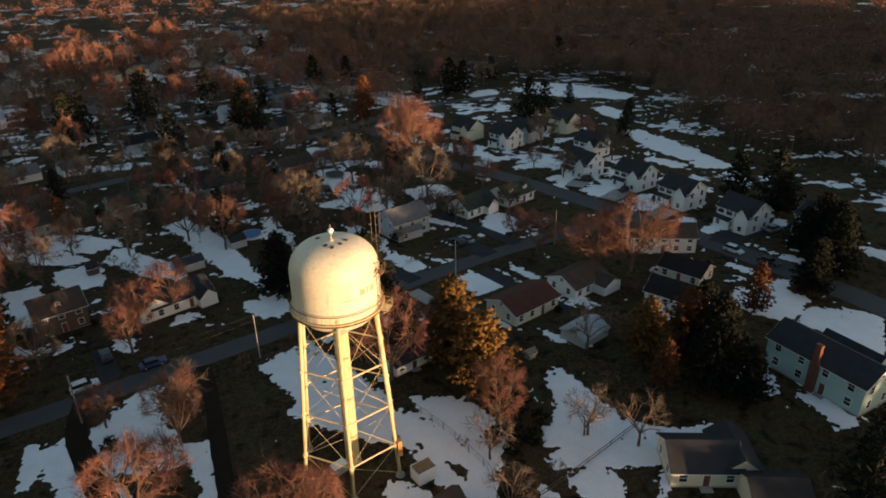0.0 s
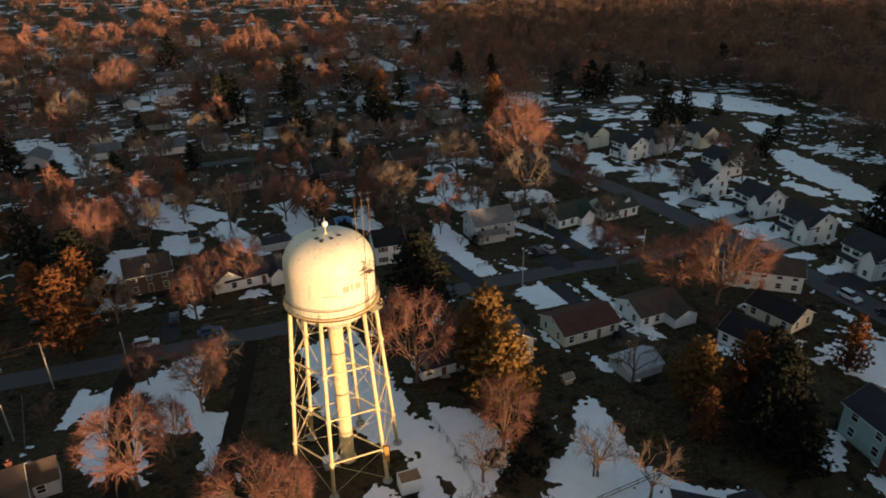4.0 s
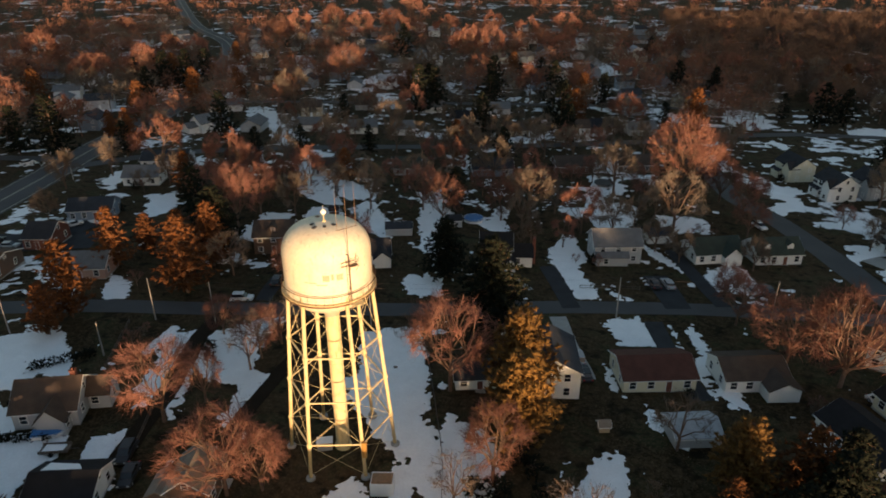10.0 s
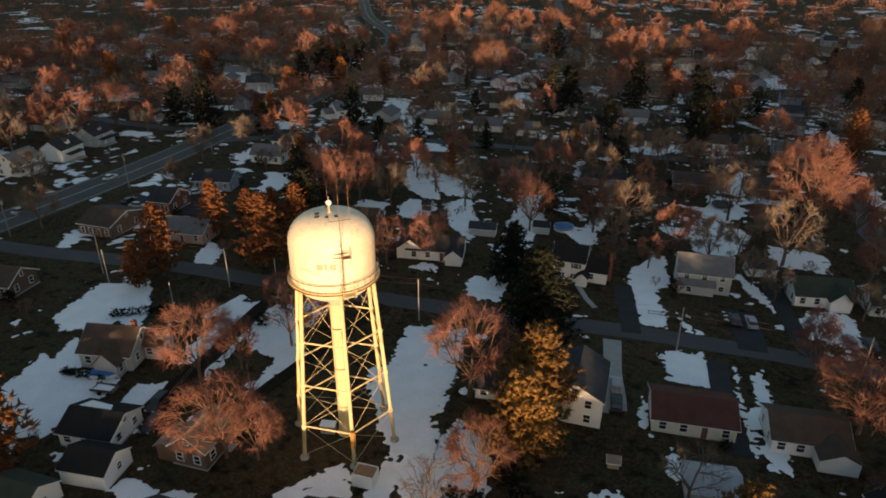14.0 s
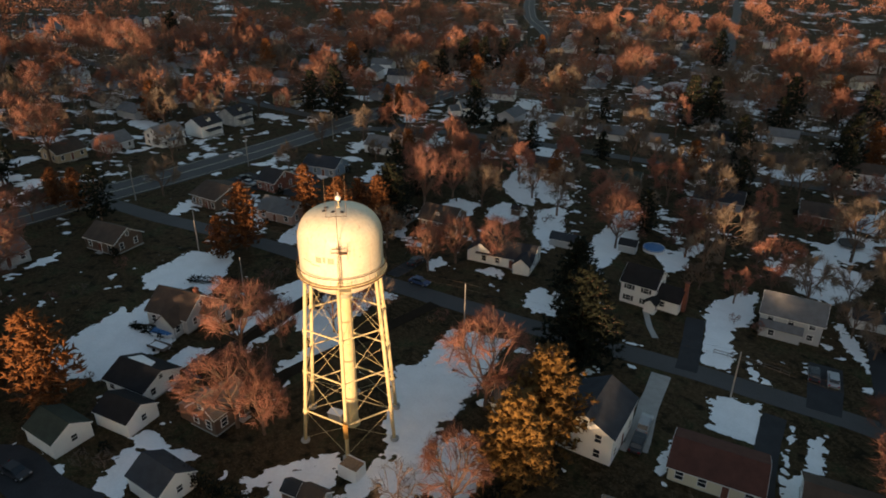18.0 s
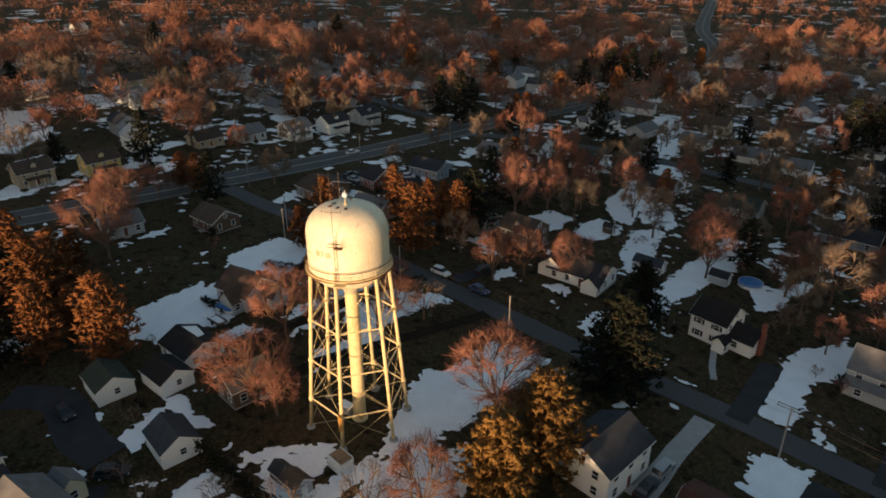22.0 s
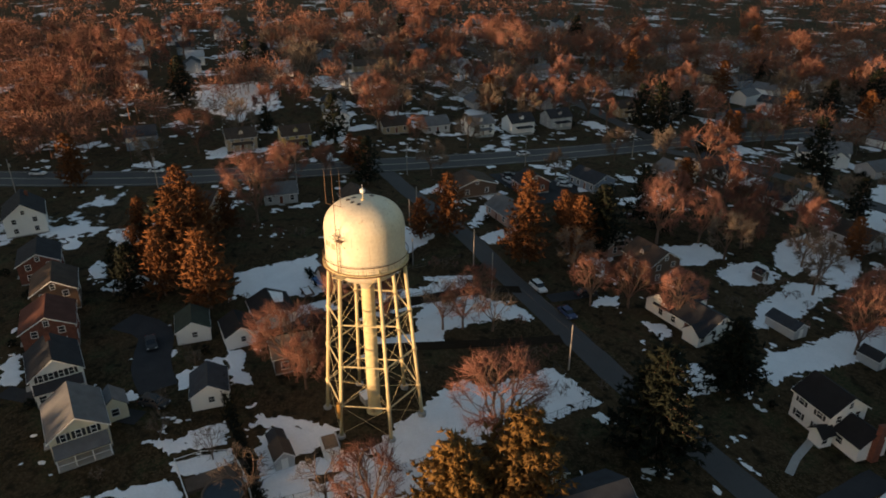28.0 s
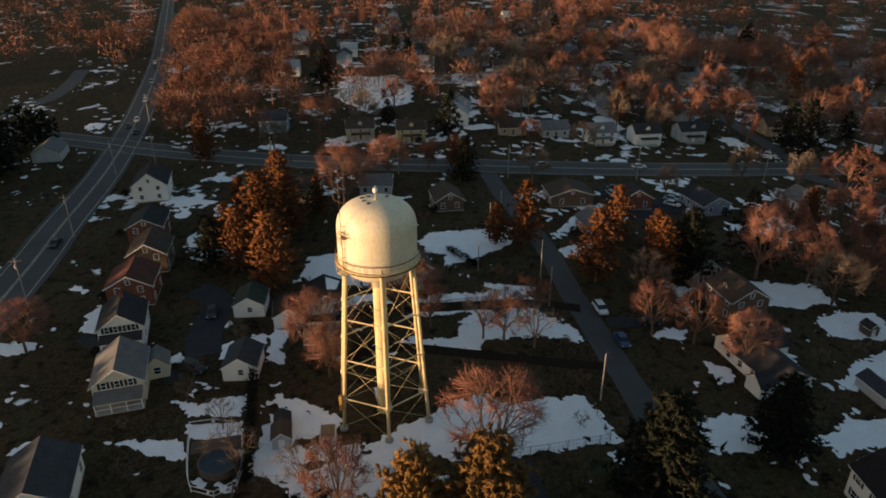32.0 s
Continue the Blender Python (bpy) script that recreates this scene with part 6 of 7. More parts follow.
for row in range(-14, 22):
    for col in range(-34, 20):
        u, v = col * 21 + rnd.uniform(-4, 4) + (row % 2) * 9, row * 33 + (row % 2) * 7 + rnd.uniform(-3, 3)
        ca, sa = math.cos(radians(17)), math.sin(radians(17))
        x, y = u * ca - v * sa, u * sa + v * ca
        r = math.hypot(x, y - 40)
        if r < 165 and y > -75 or r > 520 or (x > 95 and y > -40) or (x > 70 and y > 240) or y < -200 or rnd.random() < 0.22:
            continue
        if -70 < x < 260 and y < -40:
            continue
        if math.hypot(x + 215, y + 60) < 50 or (x < -125 and y < -75 and near_line(x, y, ROAD_C) < 60):
            continue
        if not free(x, y, 7.0, 15.0, 0.1):
            continue
        HOUSES.append((x, y))
        copy_thing(rnd.choice(FAR), pose(x, y, gz(x, y), 0, 0, 17 + rnd.choice((0, 90, 180, 270)) + rnd.uniform(-6, 6)))
        count += 1

# ---- more trees between the houses ----
rnd = random.Random(9)
n = 0
while n < 190:
    a, q = rnd.uniform(0, math.tau), rnd.uniform(0, 1) ** 0.6
    x, y = -40 + math.cos(a) * 340 * q, 90 + math.sin(a) * 340 * q
    if math.hypot(x, y - 20) < 95 or y < -60 or (x > 60 and y < 260) or (x > -150 and y < 0) or math.hypot(x + 220, y + 50) < 40:
        continue
    if noise.noise((x * 0.02, y * 0.02, 4)) < rnd.uniform(-0.3, 0.2) or not free(x, y, 3.5, 8.0, 6.5):
        continue
    plant(rnd.choice("mmdddddddPTT"), x, y, rnd.uniform(0.75, 1.35))
    n += 1


# grey and reddish trees in the gardens north of the street
rnd = random.Random(52)
n = 0
while n < 70:
    x, y = rnd.uniform(-115, 75), rnd.uniform(80, 215)
    if free(x, y, 3.0, 7.5, 7.0) and noise.noise((x * 0.03, y * 0.03, 2)) > rnd.uniform(-0.4, 0.1):
        plant(rnd.choice("ddddmdMdT"), x, y, rnd.uniform(0.55, 1.05))
        n += 1


# small snow patches in the gardens
rnd = random.Random(21)
n = 0
while n < 230:
    a, q = rnd.uniform(0, math.tau), rnd.uniform(0.15, 1) ** 0.6
    x, y = -10 + math.cos(a) * 270 * q, 70 + math.sin(a) * 270 * q
    if math.hypot(x, y - 25) < 85 or y < -70 or (x > 30 and y < 10) or x > 130:
        continue
    if any(near_line(x, y, l) < w / 2 + 3 for l, w in ROADS):
        continue
    snow_patch(x, y, rnd.uniform(5, 15), rnd.uniform(2.5, 7), rnd.choice((18, 108)) + rnd.uniform(-14, 14))
    n += 1

snow_sheet("snow_near", -82, -64, 112, 126, 0.3, SNOW_SHAPES, [p for p in PATCHES if math.hypot(p[0], p[1] - 25) > 70])
snow_patch(-141, -140, 11, 6, 20)
snow_patch(-166, -160, 10, 3, 160)
snow_sheet("snow_beyond", -420, -205, 206, 400, 1.0, SNOW_SHAPES, PATCHES, (-82, -64, 111.4, 125.4))


# ---- woods far off: one sheet of many trees ----
def bulk_crown(seed, h, r, n, thick):
    """A rough crown for a tree seen from far: limbs fanning out of a trunk into an uneven dome."""
    rnd = random.Random(seed)
    sp = [(Vector((0, 0, -0.3)), Vector((0, 0, h * 0.8)), 0.22)]
    ph = [rnd.uniform(0, 6.28) for _ in range(3)]
    mid_ = Vector((0, 0, h * 0.56))
    for i in range(n):
        a, z = rnd.uniform(0, math.tau), rnd.uniform(-0.75, 1.0)
        c = math.sqrt(max(0, 1 - z * z))
        q = (1 + 0.14 * math.sin(3 * a + ph[0]) + 0.12 * math.sin(5 * a + 6 * z + ph[1]) + 0.1 * math.sin(7 * z + ph[2])) * rnd.uniform(0.55, 1.0)
        e = mid_ + Vector((math.cos(a) * c * r * q, math.sin(a) * c * r * q, z * h * 0.42 * q))
        d = (e - mid_).normalized() + Vector((rnd.gauss(0, 0.45), rnd.gauss(0, 0.45), rnd.gauss(0.25, 0.4)))
        sp.append((e - d.normalized() * h * rnd.uniform(0.08, 0.2), e, thick * rnd.uniform(0.7, 1.3)))
    return sp


def woods(name, spots, seed, label, tint, n=70, thick=0.2, h=11.5, r=4.6):
    rnd = random.Random(seed)
    protos = [blades(bulk_crown(seed * 7 + i, h, r, n, thick), i) for i in range(6)]
    vs, fs, o = [], [], 0
    for x, y in spots:
        v, f = rnd.choice(protos)
        a, s = rnd.uniform(0, 6.28), rnd.uniform(0.75, 1.25)
        c, n_ = math.cos(a) * s, math.sin(a) * s
        vs.append(np.stack([v[:, 0] * c - v[:, 1] * n_ + x, v[:, 0] * n_ + v[:, 1] * c + y, v[:, 2] * s + gz(x, y)], 1))
        fs.append(f + o)
        o += len(v)
    tagged(new(name, np_mesh(name, np.concatenate(vs), np.concatenate(fs), tint)), label, "woods", kind="stuff")


def scatter(seed, n, inside, clump=False):
    rnd, out = random.Random(seed), []
    for _ in range(n * 60):
        if len(out) >= n:
            break
        p = inside(rnd)
        if p and clump and noise.noise((p[0] * 0.014, p[1] * 0.014, seed)) + 0.5 * noise.noise((p[0] * 0.04, p[1] * 0.04, seed)) < rnd.uniform(-0.15, 0.25):
            continue
        if p and free(*p, 3, 8, 0.1):
            out.append(p)
    return out


PLACED.clear()


EAST_EDGE = ((-60, 175), (79, 164), (99, 156), (142, 160), (197, 190), (225, 197), (270, 172), (292, 165), (300, 90), (340, 60), (420, 48), (640, 40))


def east(r):
    x, y = r.uniform(40, 540), r.uniform(-40, 640)
    for (y0, x0), (y1, x1) in zip(EAST_EDGE, EAST_EDGE[1:]):
        if y0 <= y <= y1:
            return (x, y) if x > x0 + (x1 - x0) * (y - y0) / (y1 - y0) else None
    return None


def ring(r):
    a, q = r.uniform(0, math.tau), r.uniform(330, 1100)
    return (math.cos(a) * q, 40 + math.sin(a) * q)


def mid(r):
    x, y = r.uniform(-420, 90), r.uniform(-60, 480)
    return (x, y) if math.hypot(x, y - 40) > 190 else None


spots = scatter(3, 3700, east)
woods("woods_east", [p for p in spots if p[0] < 235], 3, "leafless brown woods on flat snowy ground", M_TWIGW, 330, 0.10, 14.5, 5.8)
woods("woods_east_far", [p for p in spots if p[0] >= 235], 13, "leafless brown woods thick to the horizon", M_TWIGW, 120, 0.22, 14.5, 6.4)
woods("woods_far", scatter(4, 5000, ring), 4, "distant leafless woods, reddish in low sun", M_TWIGF, 66, 0.36, 13.0, 6.4)
woods("woods_between", scatter(6, 420, mid, True), 6, "bare reddish trees among distant houses", M_TWIGF, 250, 0.14, 16.0, 7.0)
def roadside(r):
    x, y = r.uniform(-420, -128), r.uniform(-240, -70)
    g = near_line(x, y, ROAD_C)
    south = y < -139 - 0.487 * (x + 171) * -1 if x > -284 else False
    return (x, y) if 8 < g < 70 and math.hypot(x + 215, y + 60) > 42 and not south else None


woods("woods_roadside", scatter(16, 210, roadside), 16, "dense reddish bare trees along the road", M_TWIGF, 260, 0.12, 14.0, 6.2)
woods("woods_between_dark", scatter(7, 900, mid), 7, "bare grey trees among distant houses", M_TWIGD, 170, 0.13, 12.5, 5.6)


# unseen evergreen belt, added so the low sun leaves the ground in shade
def south(r):
    return (r.uniform(-130, 470), r.uniform(-165, -128))


def hedge(name, spots, seed, tall=1.0):
    rnd = random.Random(seed)
    limbs, sp = conifer_clumps(seed, 9.6, 4.2, blob_shape, 0.55, 1.7, 3)
    v, f = spikes(sp)
    vs, fs, o = [], [], 0
    for x, y in spots:
        # height steps along x set how far down the sun reaches
        a, s = rnd.uniform(0, 6.28), rnd.uniform(0.92, 1.04) * tall * (1.02 if 15 < x < 135 else 1.35 if x < 37 else 1.25 if x < 230 else 1.75)
        c, n_ = math.cos(a) * s, math.sin(a) * s
        vs.append(np.stack([v[:, 0] * c - v[:, 1] * n_ + x, v[:, 0] * n_ + v[:, 1] * c + y, v[:, 2] * s + gz(x, y)], 1))
        fs.append(f + o)
        o += len(v)
    tagged(new(name, np_mesh(name, np.concatenate(vs), np.concatenate(fs), M_SPRUCE)), "unseen evergreen belt added to block the low sun", "woods", kind="stuff")


hedge("woods_south", scatter(8, 420, south), 8)
# second unseen belt, added to keep the eastern woods out of the sun
hedge("woods_south_east", scatter(18, 210, lambda r: (r.uniform(190, 760), r.uniform(-35, 30))), 18, 1.35)


# ---- driveways, lots and the lane ----
for line, w, m, label in DRIVES:
    tagged(new("pavement", ribbon(smooth_line(line, 2.5), w, 0.075, wob=0.3).mesh("pavement", m)), label, "driveway", kind="structure")
tagged(new("pavement", ribbon([(9.5, 64.8), (13.5, 59.5), (16.5, 56.5)], 1.1, 0.11).mesh("pavement", M_CONC)), "narrow concrete garden path", "path", kind="structure")

# ---- cars ----
PAINT = {c: mat("car_paint_" + c, v, 0.3, 0.05, 1.0, 5.0, 0.0) for c, v in (("white", (0.7, 0.7, 0.7)), ("blue", (0.04, 0.07, 0.16)), ("dark", (0.03, 0.03, 0.033)), ("silver", (0.35, 0.36, 0.37)), ("red", (0.25, 0.03, 0.03)))}
M_TYRE = mat("tyre_rubber", (0.015, 0.015, 0.015), 0.9, 0.2, 2.0, 9.0, 0.0)
M_LAMP = mat("lamp_lens", (0.5, 0.5, 0.48), 0.15, 0.1, 2.0, 9.0, 0.0)
M_RLAMP = mat("red_lens", (0.3, 0.02, 0.02), 0.2, 0.1, 2.0, 9.0, 0.0)
CARS = {}


def make_car(colour, tall):
    t = tagged(new("car"), f"{colour} {'sport utility vehicle' if tall else 'parked passenger car'} on the ground", "car", "cars")
    h, top = (0.98, 1.68) if tall else (0.86, 1.42)

    def skin(prof, w0, w1):
        v = [(x, s * w, z) for s in (-1, 1) for x, z, w in [(x, z, w0 if z < h else w1) for x, z in prof]]
        n = len(prof)
        return Build().add(v, [tuple(range(n)), tuple(range(2 * n - 1, n - 1, -1))] + [(i, n + i, n + (i + 1) % n, (i + 1) % n) for i in range(n)])

    body_ = part("body", skin([(-2.2, 0.32), (2.2, 0.32), (2.28, 0.55), (2.15, 0.78), (1.1, h - 0.02), (-2.05, h - 0.01), (-2.25, 0.7)], 0.88, 0.86), PAINT[colour], t)
    back = -2.0 if tall else -1.55
    part("greenhouse", skin([(1.15, h), (0.45, top - 0.06), (back + 0.35, top - 0.06), (back, h)], 0.8, 0.72), M_GLASS, t, "dark tinted windows")
    part("roof_panel", skin([(0.5, top - 0.06), (0.35, top), (back + 0.45, top), (back + 0.3, top - 0.06)], 0.72, 0.7), PAINT[colour], t)
    for x in (-1.38, 1.38):
        for s in (-1, 1):
            w = part("wheel", Build().rod((x, s * 0.7, 0.33), (x, s * 0.9, 0.33), 0.33, 0.33, 14), M_TYRE, t)
            part("rim", Build().rod((x, s * 0.89, 0.33), (x, s * 0.915, 0.33), 0.2, 0.18, 10), PAINT["silver"], w)
    for s in (-1, 1):
        part("headlight", Build().box(2.14, s * 0.65 - 0.17, 0.6, 2.28, s * 0.65 + 0.17, 0.74), M_LAMP, t)
        part("tail_light", Build().box(-2.27, s * 0.68 - 0.14, 0.66, -2.14, s * 0.68 + 0.14, 0.84), M_RLAMP, t)
    return t


def car(x, y, rot, colour="white", tall=False, lift=0.08):
    m = pose(x, y, gz(x, y) + lift, math.degrees(math.atan(-0.055)) * math.cos(radians(rot)) if 0 < y < 300 else 0, 0, rot)
    if (colour, tall) not in CARS:
        CARS[colour, tall] = make_car(colour, tall)
        CARS[colour, tall].matrix_basis = m
        return
    copy_thing(CARS[colour, tall], m)


for x, y, r, c, tall in (
    (40.8, 66.2, 110, "dark", False), (43.6, 67.0, 110, "silver", False), (28.7, 32.0, 108, "silver", True), (30.3, 27.4, 108, "dark", False), (66.6, 110.6, -60, "white", True),
    (-37.3, 34.2, 18, "white", True), (-34.9, 43.5, 105, "dark", False), (-26.9, 37.4, 16, "blue", False), (74.3, 32.5, -60, "white", False),
    (112.5, 44.2, 10, "silver", True), (113.6, 41.6, 10, "silver", True), (96.0, 35.5, -72, "white", True), (98.4, 27.6, -72, "dark", False),
    (-130.6, 52.0, 106, "white", False), (-157.7, 99, 70, "white", True), (-113, -24, 88, "white", False), (-103.3, 41.4, 20, "silver", False),
    (-98.0, 43.5, 20, "blue", True), (-119.5, -96, 80, "white", True), (-134, -120, 25, "dark", False), (-45.5, -87.0, 18, "dark", False),
    (-108.3, 42.5, 100, "dark", False), (-100, 57.5, 60, "white", False), (-104, 58, 60, "silver", False), (60.0, 69.6, 110, "silver", False), (63.2, 70.4, 110, "dark", False),
    (-22, -38.0, 20, "dark", False), (-5.0, -33.0, 70, "dark", True), (95.0, 97.0, 30, "dark", True), (99.5, 83.0, 20, "dark", False), (-62, 47, 110, "dark", False), (-123, 22, 106, "silver", False),
    (-180, -143, 25, "white", False), (-215, -160, 25, "silver", True), (-250, -178, 25, "dark", False), (-262, -185, 25, "white", False), (-118, -62, 88, "white", False), (-112, -84, 80, "silver", True), (-300, -202, 25, "white", False), (-150, -129, 25, "white", False), (-141, -127, 25, "dark", False), (-157, -181, 5, "white", True), (-166, -183, 5, "silver", False), (-27.4, -10.2, -72, "dark", True), (-24.2, -13.6, -70, "dark", False),
):
    car(x, y, r, c, tall)


# ---- poles, wires, fences ----
def pole(x, y, h=9.5, rot=18, arm=True):
    t = thing("utility_pole", pose(x, y, gz(x, y), 0, 0, rot), "weathered wooden utility pole beside the road", "pole", "utility poles")
    part("shaft", Build().rod((0, 0, -0.5), (0, 0, h), 0.15, 0.1, 8), M_POLE, t)
    if arm:
        a = part("crossarm", Build().box(-0.06, -1.1, h - 0.75, 0.06, 1.1, h - 0.6), M_WOODF, t)
        for e in (-1.0, -0.4, 0.4, 1.0):
            part("insulator", Build().rod((0, e, h - 0.6), (0, e, h - 0.42), 0.05, 0.04, 6), M_DARKM, a)
        part("transformer", Build().rod((0.3, 0, h - 2.1), (0.3, 0, h - 1.2), 0.22, 0.22, 10), M_CONC, t, "grey transformer can")
    return (x, y, gz(x, y) + h - 0.45)


tops = [pole(x, y, 8.8, 18, False) for x, y in ((-74.3, 12.2), (-48.3, 22.5), (-36.7, 24.4), (-9.2, 32.6), (34.0, 49.3), (62, 56.5))]
tops2 = [pole(x, y, 10.5, 20) for x, y in ((10, -66), (-19.3, -73.8), (-50.4, -85.9), (-92.6, -101.6), (-150, -124))]
tops3 = [pole(x, y, 10.0, 107) for x, y in ((-103, -95), (-104, -58), (-106, -20), (-109, 12), (-119, 50), (-131, 90), (-147, 132))]
pole(-69.1, 10.0, 7.5, 18, False)
pole(-48.3, 9.3, 6.5, 18, False)
for run in (tops, tops2, tops3):
    for (x0, y0, z0), (x1, y1, z1) in zip(run, run[1:]):
        t = new("power_line")
        tagged(t, "thin black wires sagging between poles", "wire", "power lines")
        d = Vector((y0 - y1, x1 - x0, 0)).normalized()
        for e in (-0.9, 0.9):
            v = []
            for i in range(13):
                s = i / 12
                p = Vector((x0 + (x1 - x0) * s, y0 + (y1 - y0) * s, z0 + (z1 - z0) * s - 2.4 * s * (1 - s))) + d * e
                v += [p + d * 0.012 * math.cos(k * math.tau / 3) + Vector((0, 0, 0.012 * math.sin(k * math.tau / 3))) for k in range(3)]
            f = [(3 * i + k, 3 * i + (k + 1) % 3, 3 * i + 3 + (k + 1) % 3, 3 * i + 3 + k) for i in range(12) for k in range(3)]
            b = Build().add(v, f + [(2, 1, 0), (36, 37, 38)])
            part("wire", b, M_DARKM, t)


def fence(pts, h, label, kind="mesh", step=2.4):
    t = tagged(new("fence"), label, "fence")
    line = smooth_line(pts, step)
    post = Build().rod((0, 0, -0.4), (0, 0, h), 0.045, 0.045, 5).mesh("post", M_DARKM if kind == "mesh" else M_TRIM if kind == "white" else M_WOODF)
    wire = Build().rod((0, 0, 0.03), (0, 0, h), 0.012, None, 3).mesh("wire", M_DARKM)
    for x, y in line:
        part("post", post, None, t, at=pose(x, y, gz(x, y)))
    for (ax, ay), (bx, by) in zip(line, line[1:]):
        A, B = Vector((ax, ay, gz(ax, ay))), Vector((bx, by, gz(bx, by)))
        if kind == "mesh":
            for z in (0.08, h * 0.5, h - 0.03):
                part("rail", Build().rod(A + Vector((0, 0, z)), B + Vector((0, 0, z)), 0.014 if z < h - 0.1 else 0.025, None, 3), M_DARKM, t)
            for i in range(5):
                q = A.lerp(B, (i + 0.5) / 5)
                part("wire", wire, None, t, at=pose(q.x, q.y, q.z))
        else:
            for z in (0.35, h * 0.85):
                part("rail", Build().rod(A + Vector((0, 0, z)), B + Vector((0, 0, z)), 0.06, 0.05, 5), M_TRIM if kind == "white" else M_WOODF, t)


fence([(0.3, 33.4), (5.4, 22.0), (10.8, 9.0), (14.6, -1.0), (17.5, -12.5)], 1.5, "thin dark wire mesh fence along the snow")
fence([(0.3, 33.4), (-10, 30.2)], 1.5, "thin dark wire mesh fence along the street")
fence([(45.5, -5.9), (34.5, -10.1), (25.4, -13.5), (17.5, -16)], 1.1, "weathered wooden rail fence between gardens", "wood")
fence([(-36, 12), (-30, -2), (-26, -12)], 1.0, "weathered wooden rail fence along a driveway", "wood")
fence([(-52, 20), (-45, 6)], 1.0, "weathered wooden rail fence on snow", "wood")
fence([(26, 60), (34, 62.5), (38, 63)], 1.0, "low wooden rail fence before a garden", "wood")


# tall clipped hedge beside the tower's field
def hedge_row(pts, h, w, label):
    rnd = random.Random(17)
    sp = []
    for x, y in smooth_line(pts, 0.55):
        for _ in range(26):
            z = rnd.uniform(0.1, h) + 0.25 * noise.noise((x, y, 1))
            c = Vector((x + rnd.uniform(-w, w) * 0.5, y + rnd.uniform(-w, w) * 0.5, gz(x, y) + z - 0.2))
            e = Vector((rnd.gauss(0, 1), rnd.gauss(0, 1), rnd.gauss(0.6, 0.6))).normalized()
            sp.append((c, c + e * rnd.uniform(0.3, 0.6), 0.14))
    v, f = spikes(sp)
    t = tagged(new("hedge"), label, "hedge")
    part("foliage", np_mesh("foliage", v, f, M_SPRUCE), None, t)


hedge_row([(-8.5, -23.8), (7.2, -18.1), (17.5, -14.2)], 3.0, 1.3, "tall dark clipped evergreen hedge")
hedge_row([(-47, -13), (-40, -10.5)], 1.3, 1.0, "low dark hedge by a house")
hedge_row([(-56, 2), (-50, 9)], 1.6, 1.2, "straggly grey-green hedge on snow")
hedge_row([(-118, 172), (-112, 160)], 1.8, 1.2, "dark clipped hedge beside a lawn")

# ---- things near the tower ----
t = thing("utility_trailer", pose(-37.2, -12.4, 0.1, 0, 0, 22), "flat dark utility trailer with snow on its bed", "trailer")
part("bed", Build().box(-1.9, -0.9, 0.5, 1.9, 0.9, 0.62), M_WOODF, t)
part("snow_load", Build().slab((-1.5, -0.6, 0.8), (1.2, -0.7, 0.74), (1.4, 0.6, 0.76), (-1.3, 0.7, 0.82), 0.16), M_SNOW, t, "old snow on the bed")
part("drawbar", Build().rod((1.9, 0.0, 0.5), (3.1, 0.0, 0.42), 0.05, 0.05, 6), M_DARKM, t)
for q in (-0.98, 0.98):
    part("wheel", Build().rod((-0.3, q - 0.09, 0.32), (-0.3, q + 0.09, 0.32), 0.32, 0.32, 12), M_TYRE, t)
for q in (-0.9, 0.84):
    part("side_board", Build().box(-1.9, q, 0.62, 1.9, q + 0.06, 0.95), M_WOODF, t)
t = thing("covered_boat", pose(-40.6, -10.0, 0.1, 0, 0, 30), "small boat under a blue tarp on the snow", "boat")
part("hull", Build().add([(-2.1, -0.8, 0.15), (1.2, -0.8, 0.15), (2.3, 0, 0.3), (1.2, 0.8, 0.15), (-2.1, 0.8, 0.15), (-2.2, -0.95, 0.85), (1.3, -0.95, 0.85), (2.6, 0, 0.95), (1.3, 0.95, 0.85), (-2.2, 0.95, 0.85)],
     [(4, 3, 2, 1, 0), (0, 1, 6, 5), (1, 2, 7, 6), (2, 3, 8, 7), (3, 4, 9, 8), (4, 0, 5, 9), (5, 6, 7, 8, 9)]), M_TRIM, t, "white hull")
part("tarp", Build().add([(-2.25, -1.0, 0.8), (1.3, -1.0, 0.8), (2.65, 0, 0.9), (1.3, 1.0, 0.8), (-2.25, 1.0, 0.8), (-2.0, 0, 1.35), (1.2, 0, 1.3)],
     [(0, 1, 6, 5), (1, 2, 6), (2, 3, 6), (3, 4, 5, 6), (4, 0, 5)]), M_BLUE, t, "sagging blue tarp")
t = thing("shed", pose(8.2, -6.2, 0, 0, 0, 15), "small white utility shed with rusty sunken roof", "shed")
part("wall", Build().box(-1.45, -1.1, -0.2, 1.45, 1.1, 1.75), WALLS["white"], t)
part("roof", Build().box(-1.3, -0.95, 1.75, 1.3, 0.95, 1.95).box(-0.6, -0.7, 1.95, 0.9, 0.4, 2.1), M_RUST, t, "rusty flat roof")
for q in (-1.08, 1.02):
    part("parapet", Build().box(-1.45, q, 1.75, 1.45, q + 0.06, 2.05), M_TRIM, t)
part("door", Build().box(1.45, -0.4, 0.0, 1.5, 0.4, 1.6), M_TRIM, t)
gable_shed(9.3, -12.6, 20, 3.2, 2.6, 1.9, 1.0, "grey", "brown", "small grey garden shed with brown roof")
gable_shed(6.2, -13.6, 20, 2.4, 2.2, 1.5, 0.8, "brown", "dark", "small dark garden shed")
gable_shed(-20.5, 78.5, 20, 6.5, 3.6, 2.0, 1.1, "grey", "slate", "long low grey shed with slate roof", True)
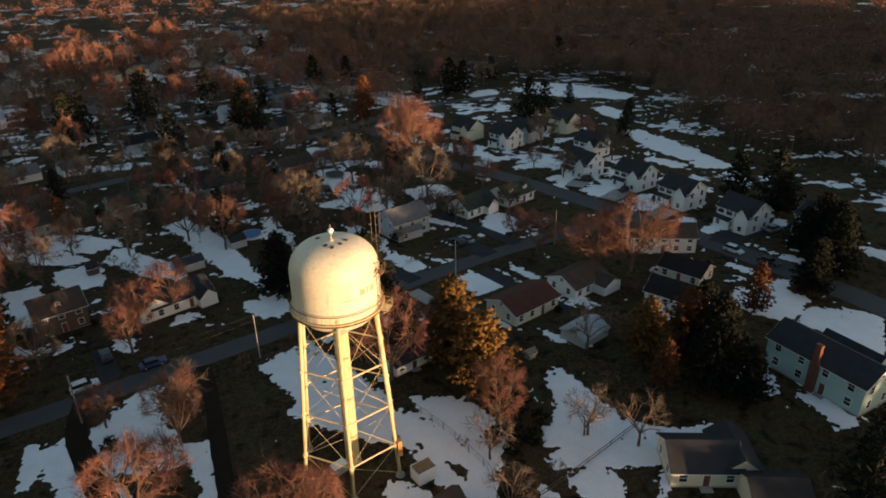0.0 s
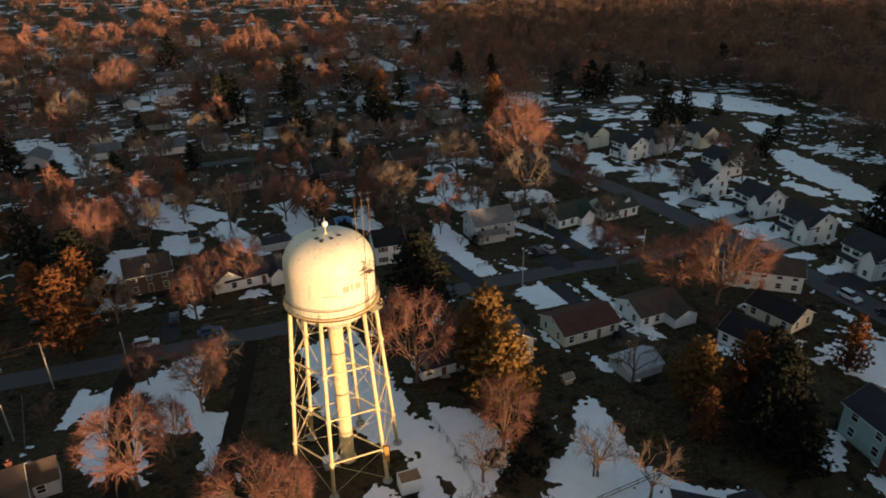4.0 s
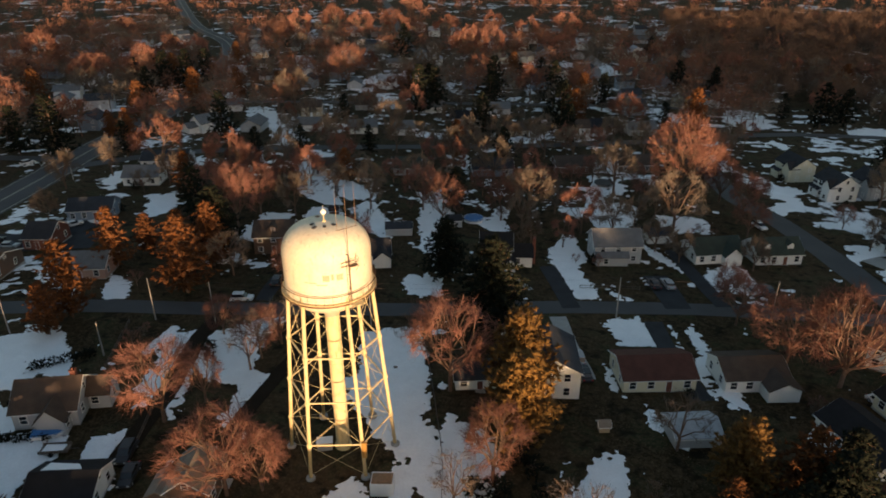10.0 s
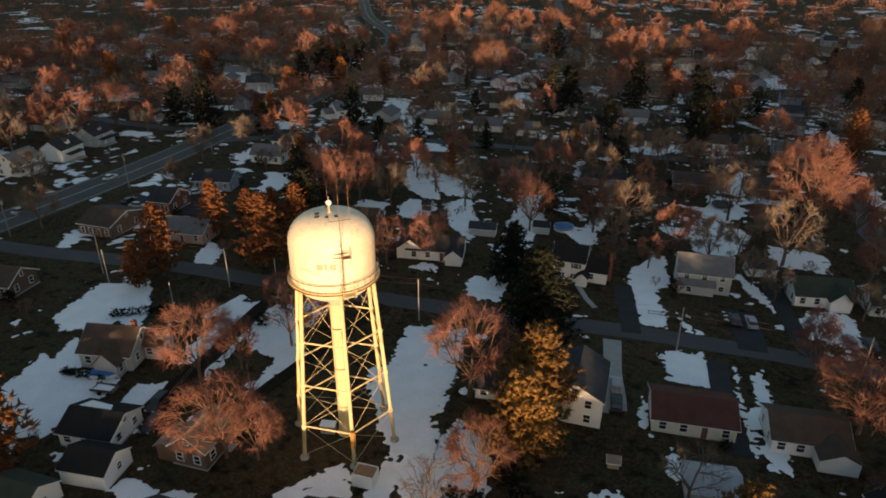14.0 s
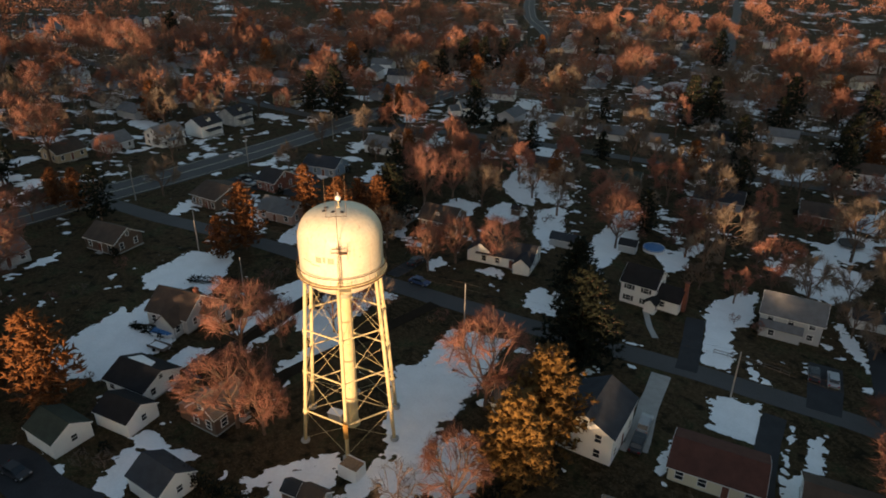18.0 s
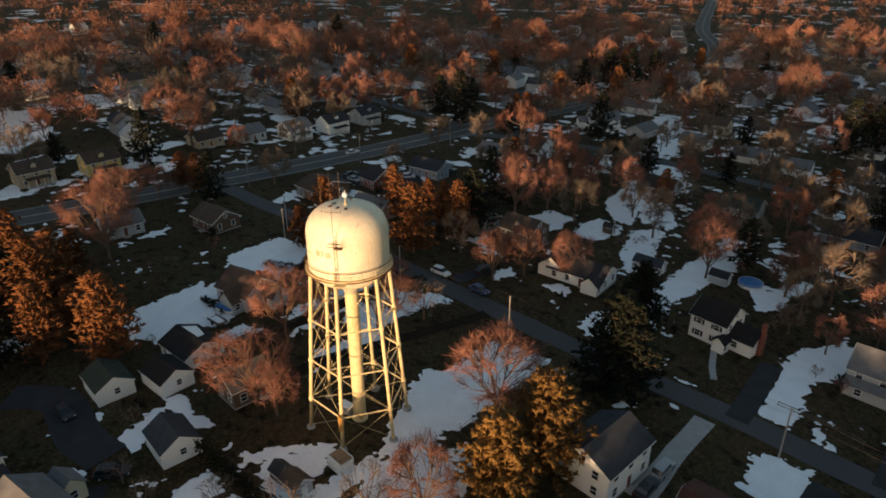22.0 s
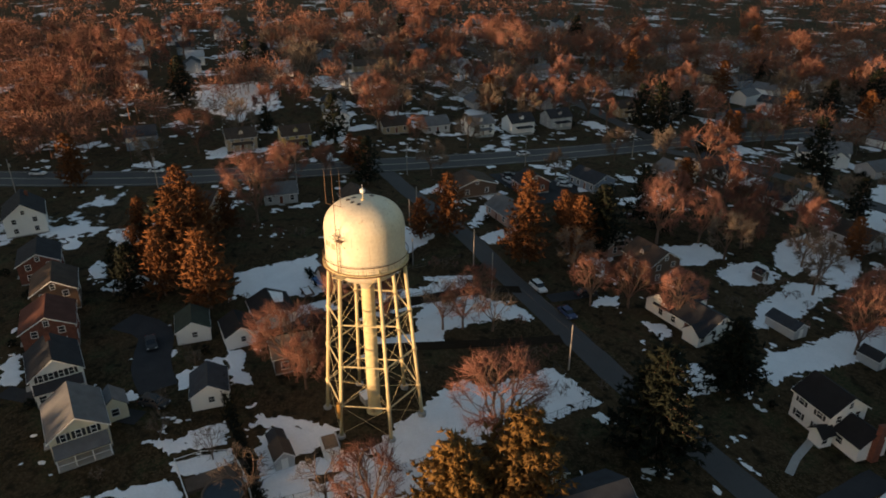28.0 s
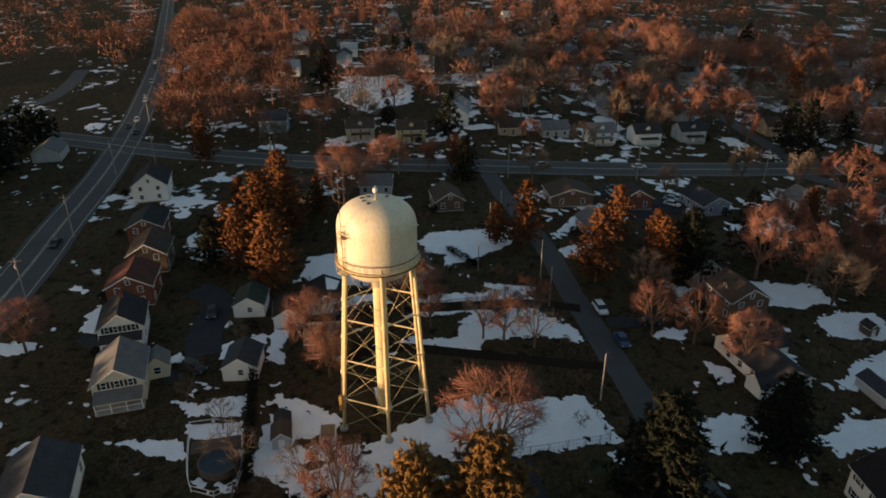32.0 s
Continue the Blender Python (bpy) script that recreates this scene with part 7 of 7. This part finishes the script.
gable_shed(41.2, 93.5, 24, 6.0, 4.2, 2.2, 1.2, "white", "slate", "small white garage with slate roof")
gable_shed(-41.2, 85.1, 20, 2.4, 2.2, 1.9, 0.8, "brown", "dark", "small wooden playhouse in the snow")
gable_shed(-9, 88, 20, 4, 3, 2.0, 1.0, "grey", "dark", "small grey garden shed beside a pool")
gable_shed(34.2, 14.2, 20, 1.5, 1.3, 1.2, 0.5, "tan", "tan", "tiny tan garden shed")
house(14.0, 21.0, 20, 7.6, 5.0, 2.3, 1.2, "white", "dark", "low white house half hidden behind a bare tree", 1, 3)
gable_shed(46.2, 16.6, 20, 6.6, 5.4, 1.9, 1.2, "grey", "frost", "grey shed with frosted pale roof under bare trees")
t = thing("equipment_cabinet", pose(-2.2, -1.2, 0, 0, 0, 25), "grey equipment cabinet under the tower", "cabinet")
part("cabinet_body", Build().box(-1.0, -0.6, -0.1, 1.0, 0.6, 1.3), M_CONC, t)
part("cabinet_lid", Build().slab((-1.1, -0.7, 1.42), (1.1, -0.7, 1.36), (1.1, 0.7, 1.36), (-1.1, 0.7, 1.42), 0.08), M_SNOW, t, "lid with snow on it")
t = thing("swimming_pool", pose(15.2, -19.2, 0, 0, 0, 22), "round covered pool inside a white fence", "pool")
part("pool_wall", Build().lathe([(2.6, -0.2), (2.6, 1.1), (2.75, 1.15), (2.75, 1.2), (2.55, 1.2), (2.5, 0.95)], 40, False), M_WOODF, t)
part("pool_cover", Build().lathe([(0.01, 0.8), (1.4, 0.82), (2.3, 0.9), (2.52, 0.98)], 40, False), mat("dark_cover", (0.03, 0.045, 0.06), 0.5, 0.3, 0.8, 4.0, 0.2), t, "dark sagging pool cover")
part("deck", Build().box(-5.4, -4.0, -0.2, -2.8, 4.0, 0.5), M_WOODF, t, "weathered wooden deck")
fence([(8.5, -26.8), (7.4, -20.0), (18.2, -15.4), (20.0, -20.8), (8.5, -26.8)], 1.3, "low white pool fence with rails", "white")
t = thing("pool", pose(-5.0, 93.0, gz(-5, 93)), "round blue pool under a tarp", "pool")
part("pool_wall", Build().lathe([(2.5, -0.3), (2.5, 1.0), (2.55, 1.05), (2.45, 1.05)], 32, False), M_TRIM, t)
part("tarp", Build().lathe([(0.01, 1.25), (1.3, 1.2), (2.2, 1.08), (2.56, 1.0), (2.58, 0.8)], 32, False), M_BLUE, t, "bright blue tarp")

z0 = gz(25, 136)
t = thing("trampoline", pose(25.4, 136.5, z0), "large round trampoline standing on the snow", "trampoline")
part("jumping_mat", Build().lathe([(0.01, 0.82), (1.6, 0.85), (2.7, 0.9), (2.72, 0.86)], 28, False), M_DARKM, t, "dark jumping mat")
part("frame_ring", Build().lathe([(2.75, 0.84), (3.05, 0.84), (3.05, 0.95), (2.75, 0.95)], 28, False), M_SHUT, t, "dark padded ring")
for k in range(6):
    a = k * math.tau / 6
    part("leg", Build().rod((2.9 * math.cos(a), 2.9 * math.sin(a), -0.5), (2.9 * math.cos(a), 2.9 * math.sin(a), 0.85), 0.04, 0.04, 6), M_DARKM, t)

# dark shrubs stand in for brush and tree shade east of the tower
for x, y, k in ((19.5, -3.5, 1.0), (22.5, -3.0, 1.2), (24.5, -5.5, 1.0), (21.0, -6.5, 0.9), (26.0, 2.0, 1.1), (24.0, 4.0, 1.0), (27.5, -2.0, 0.9)):
    plant("s", x, y, k)

# garden shrubs by the houses
rnd = random.Random(33)
for x, y in HOUSES[:70]:
    for _ in range(1):
        a = rnd.uniform(0, math.tau)
        px, py = x + math.cos(a) * rnd.uniform(6.2, 7.5), y + math.sin(a) * rnd.uniform(6.2, 7.5)
        if all(near_line(px, py, l) > w / 2 + 1 for l, w in ROADS) and all((px - a_) ** 2 + (py - c_) ** 2 > 36 for a_, c_ in HOUSES):
            plant("s", px, py, rnd.uniform(0.45, 0.9))

rnd = random.Random(41)
n = 0
while n < 95:
    x, y = rnd.uniform(-75, 80), rnd.uniform(-60, 105)
    if math.hypot(x, y) < 14 or any(near_line(x, y, l) < w / 2 + 1.5 for l, w in ROADS) or any(near_line(x, y, l) < w / 2 + 1 for l, w, _, _ in DRIVES):
        continue
    if any((x - a) ** 2 + (y - c) ** 2 < 49 for a, c in HOUSES) or noise.noise((x * 0.05, y * 0.05, 8)) < 0.05:
        continue
    plant("b", x, y, rnd.uniform(0.5, 1.1))
    n += 1
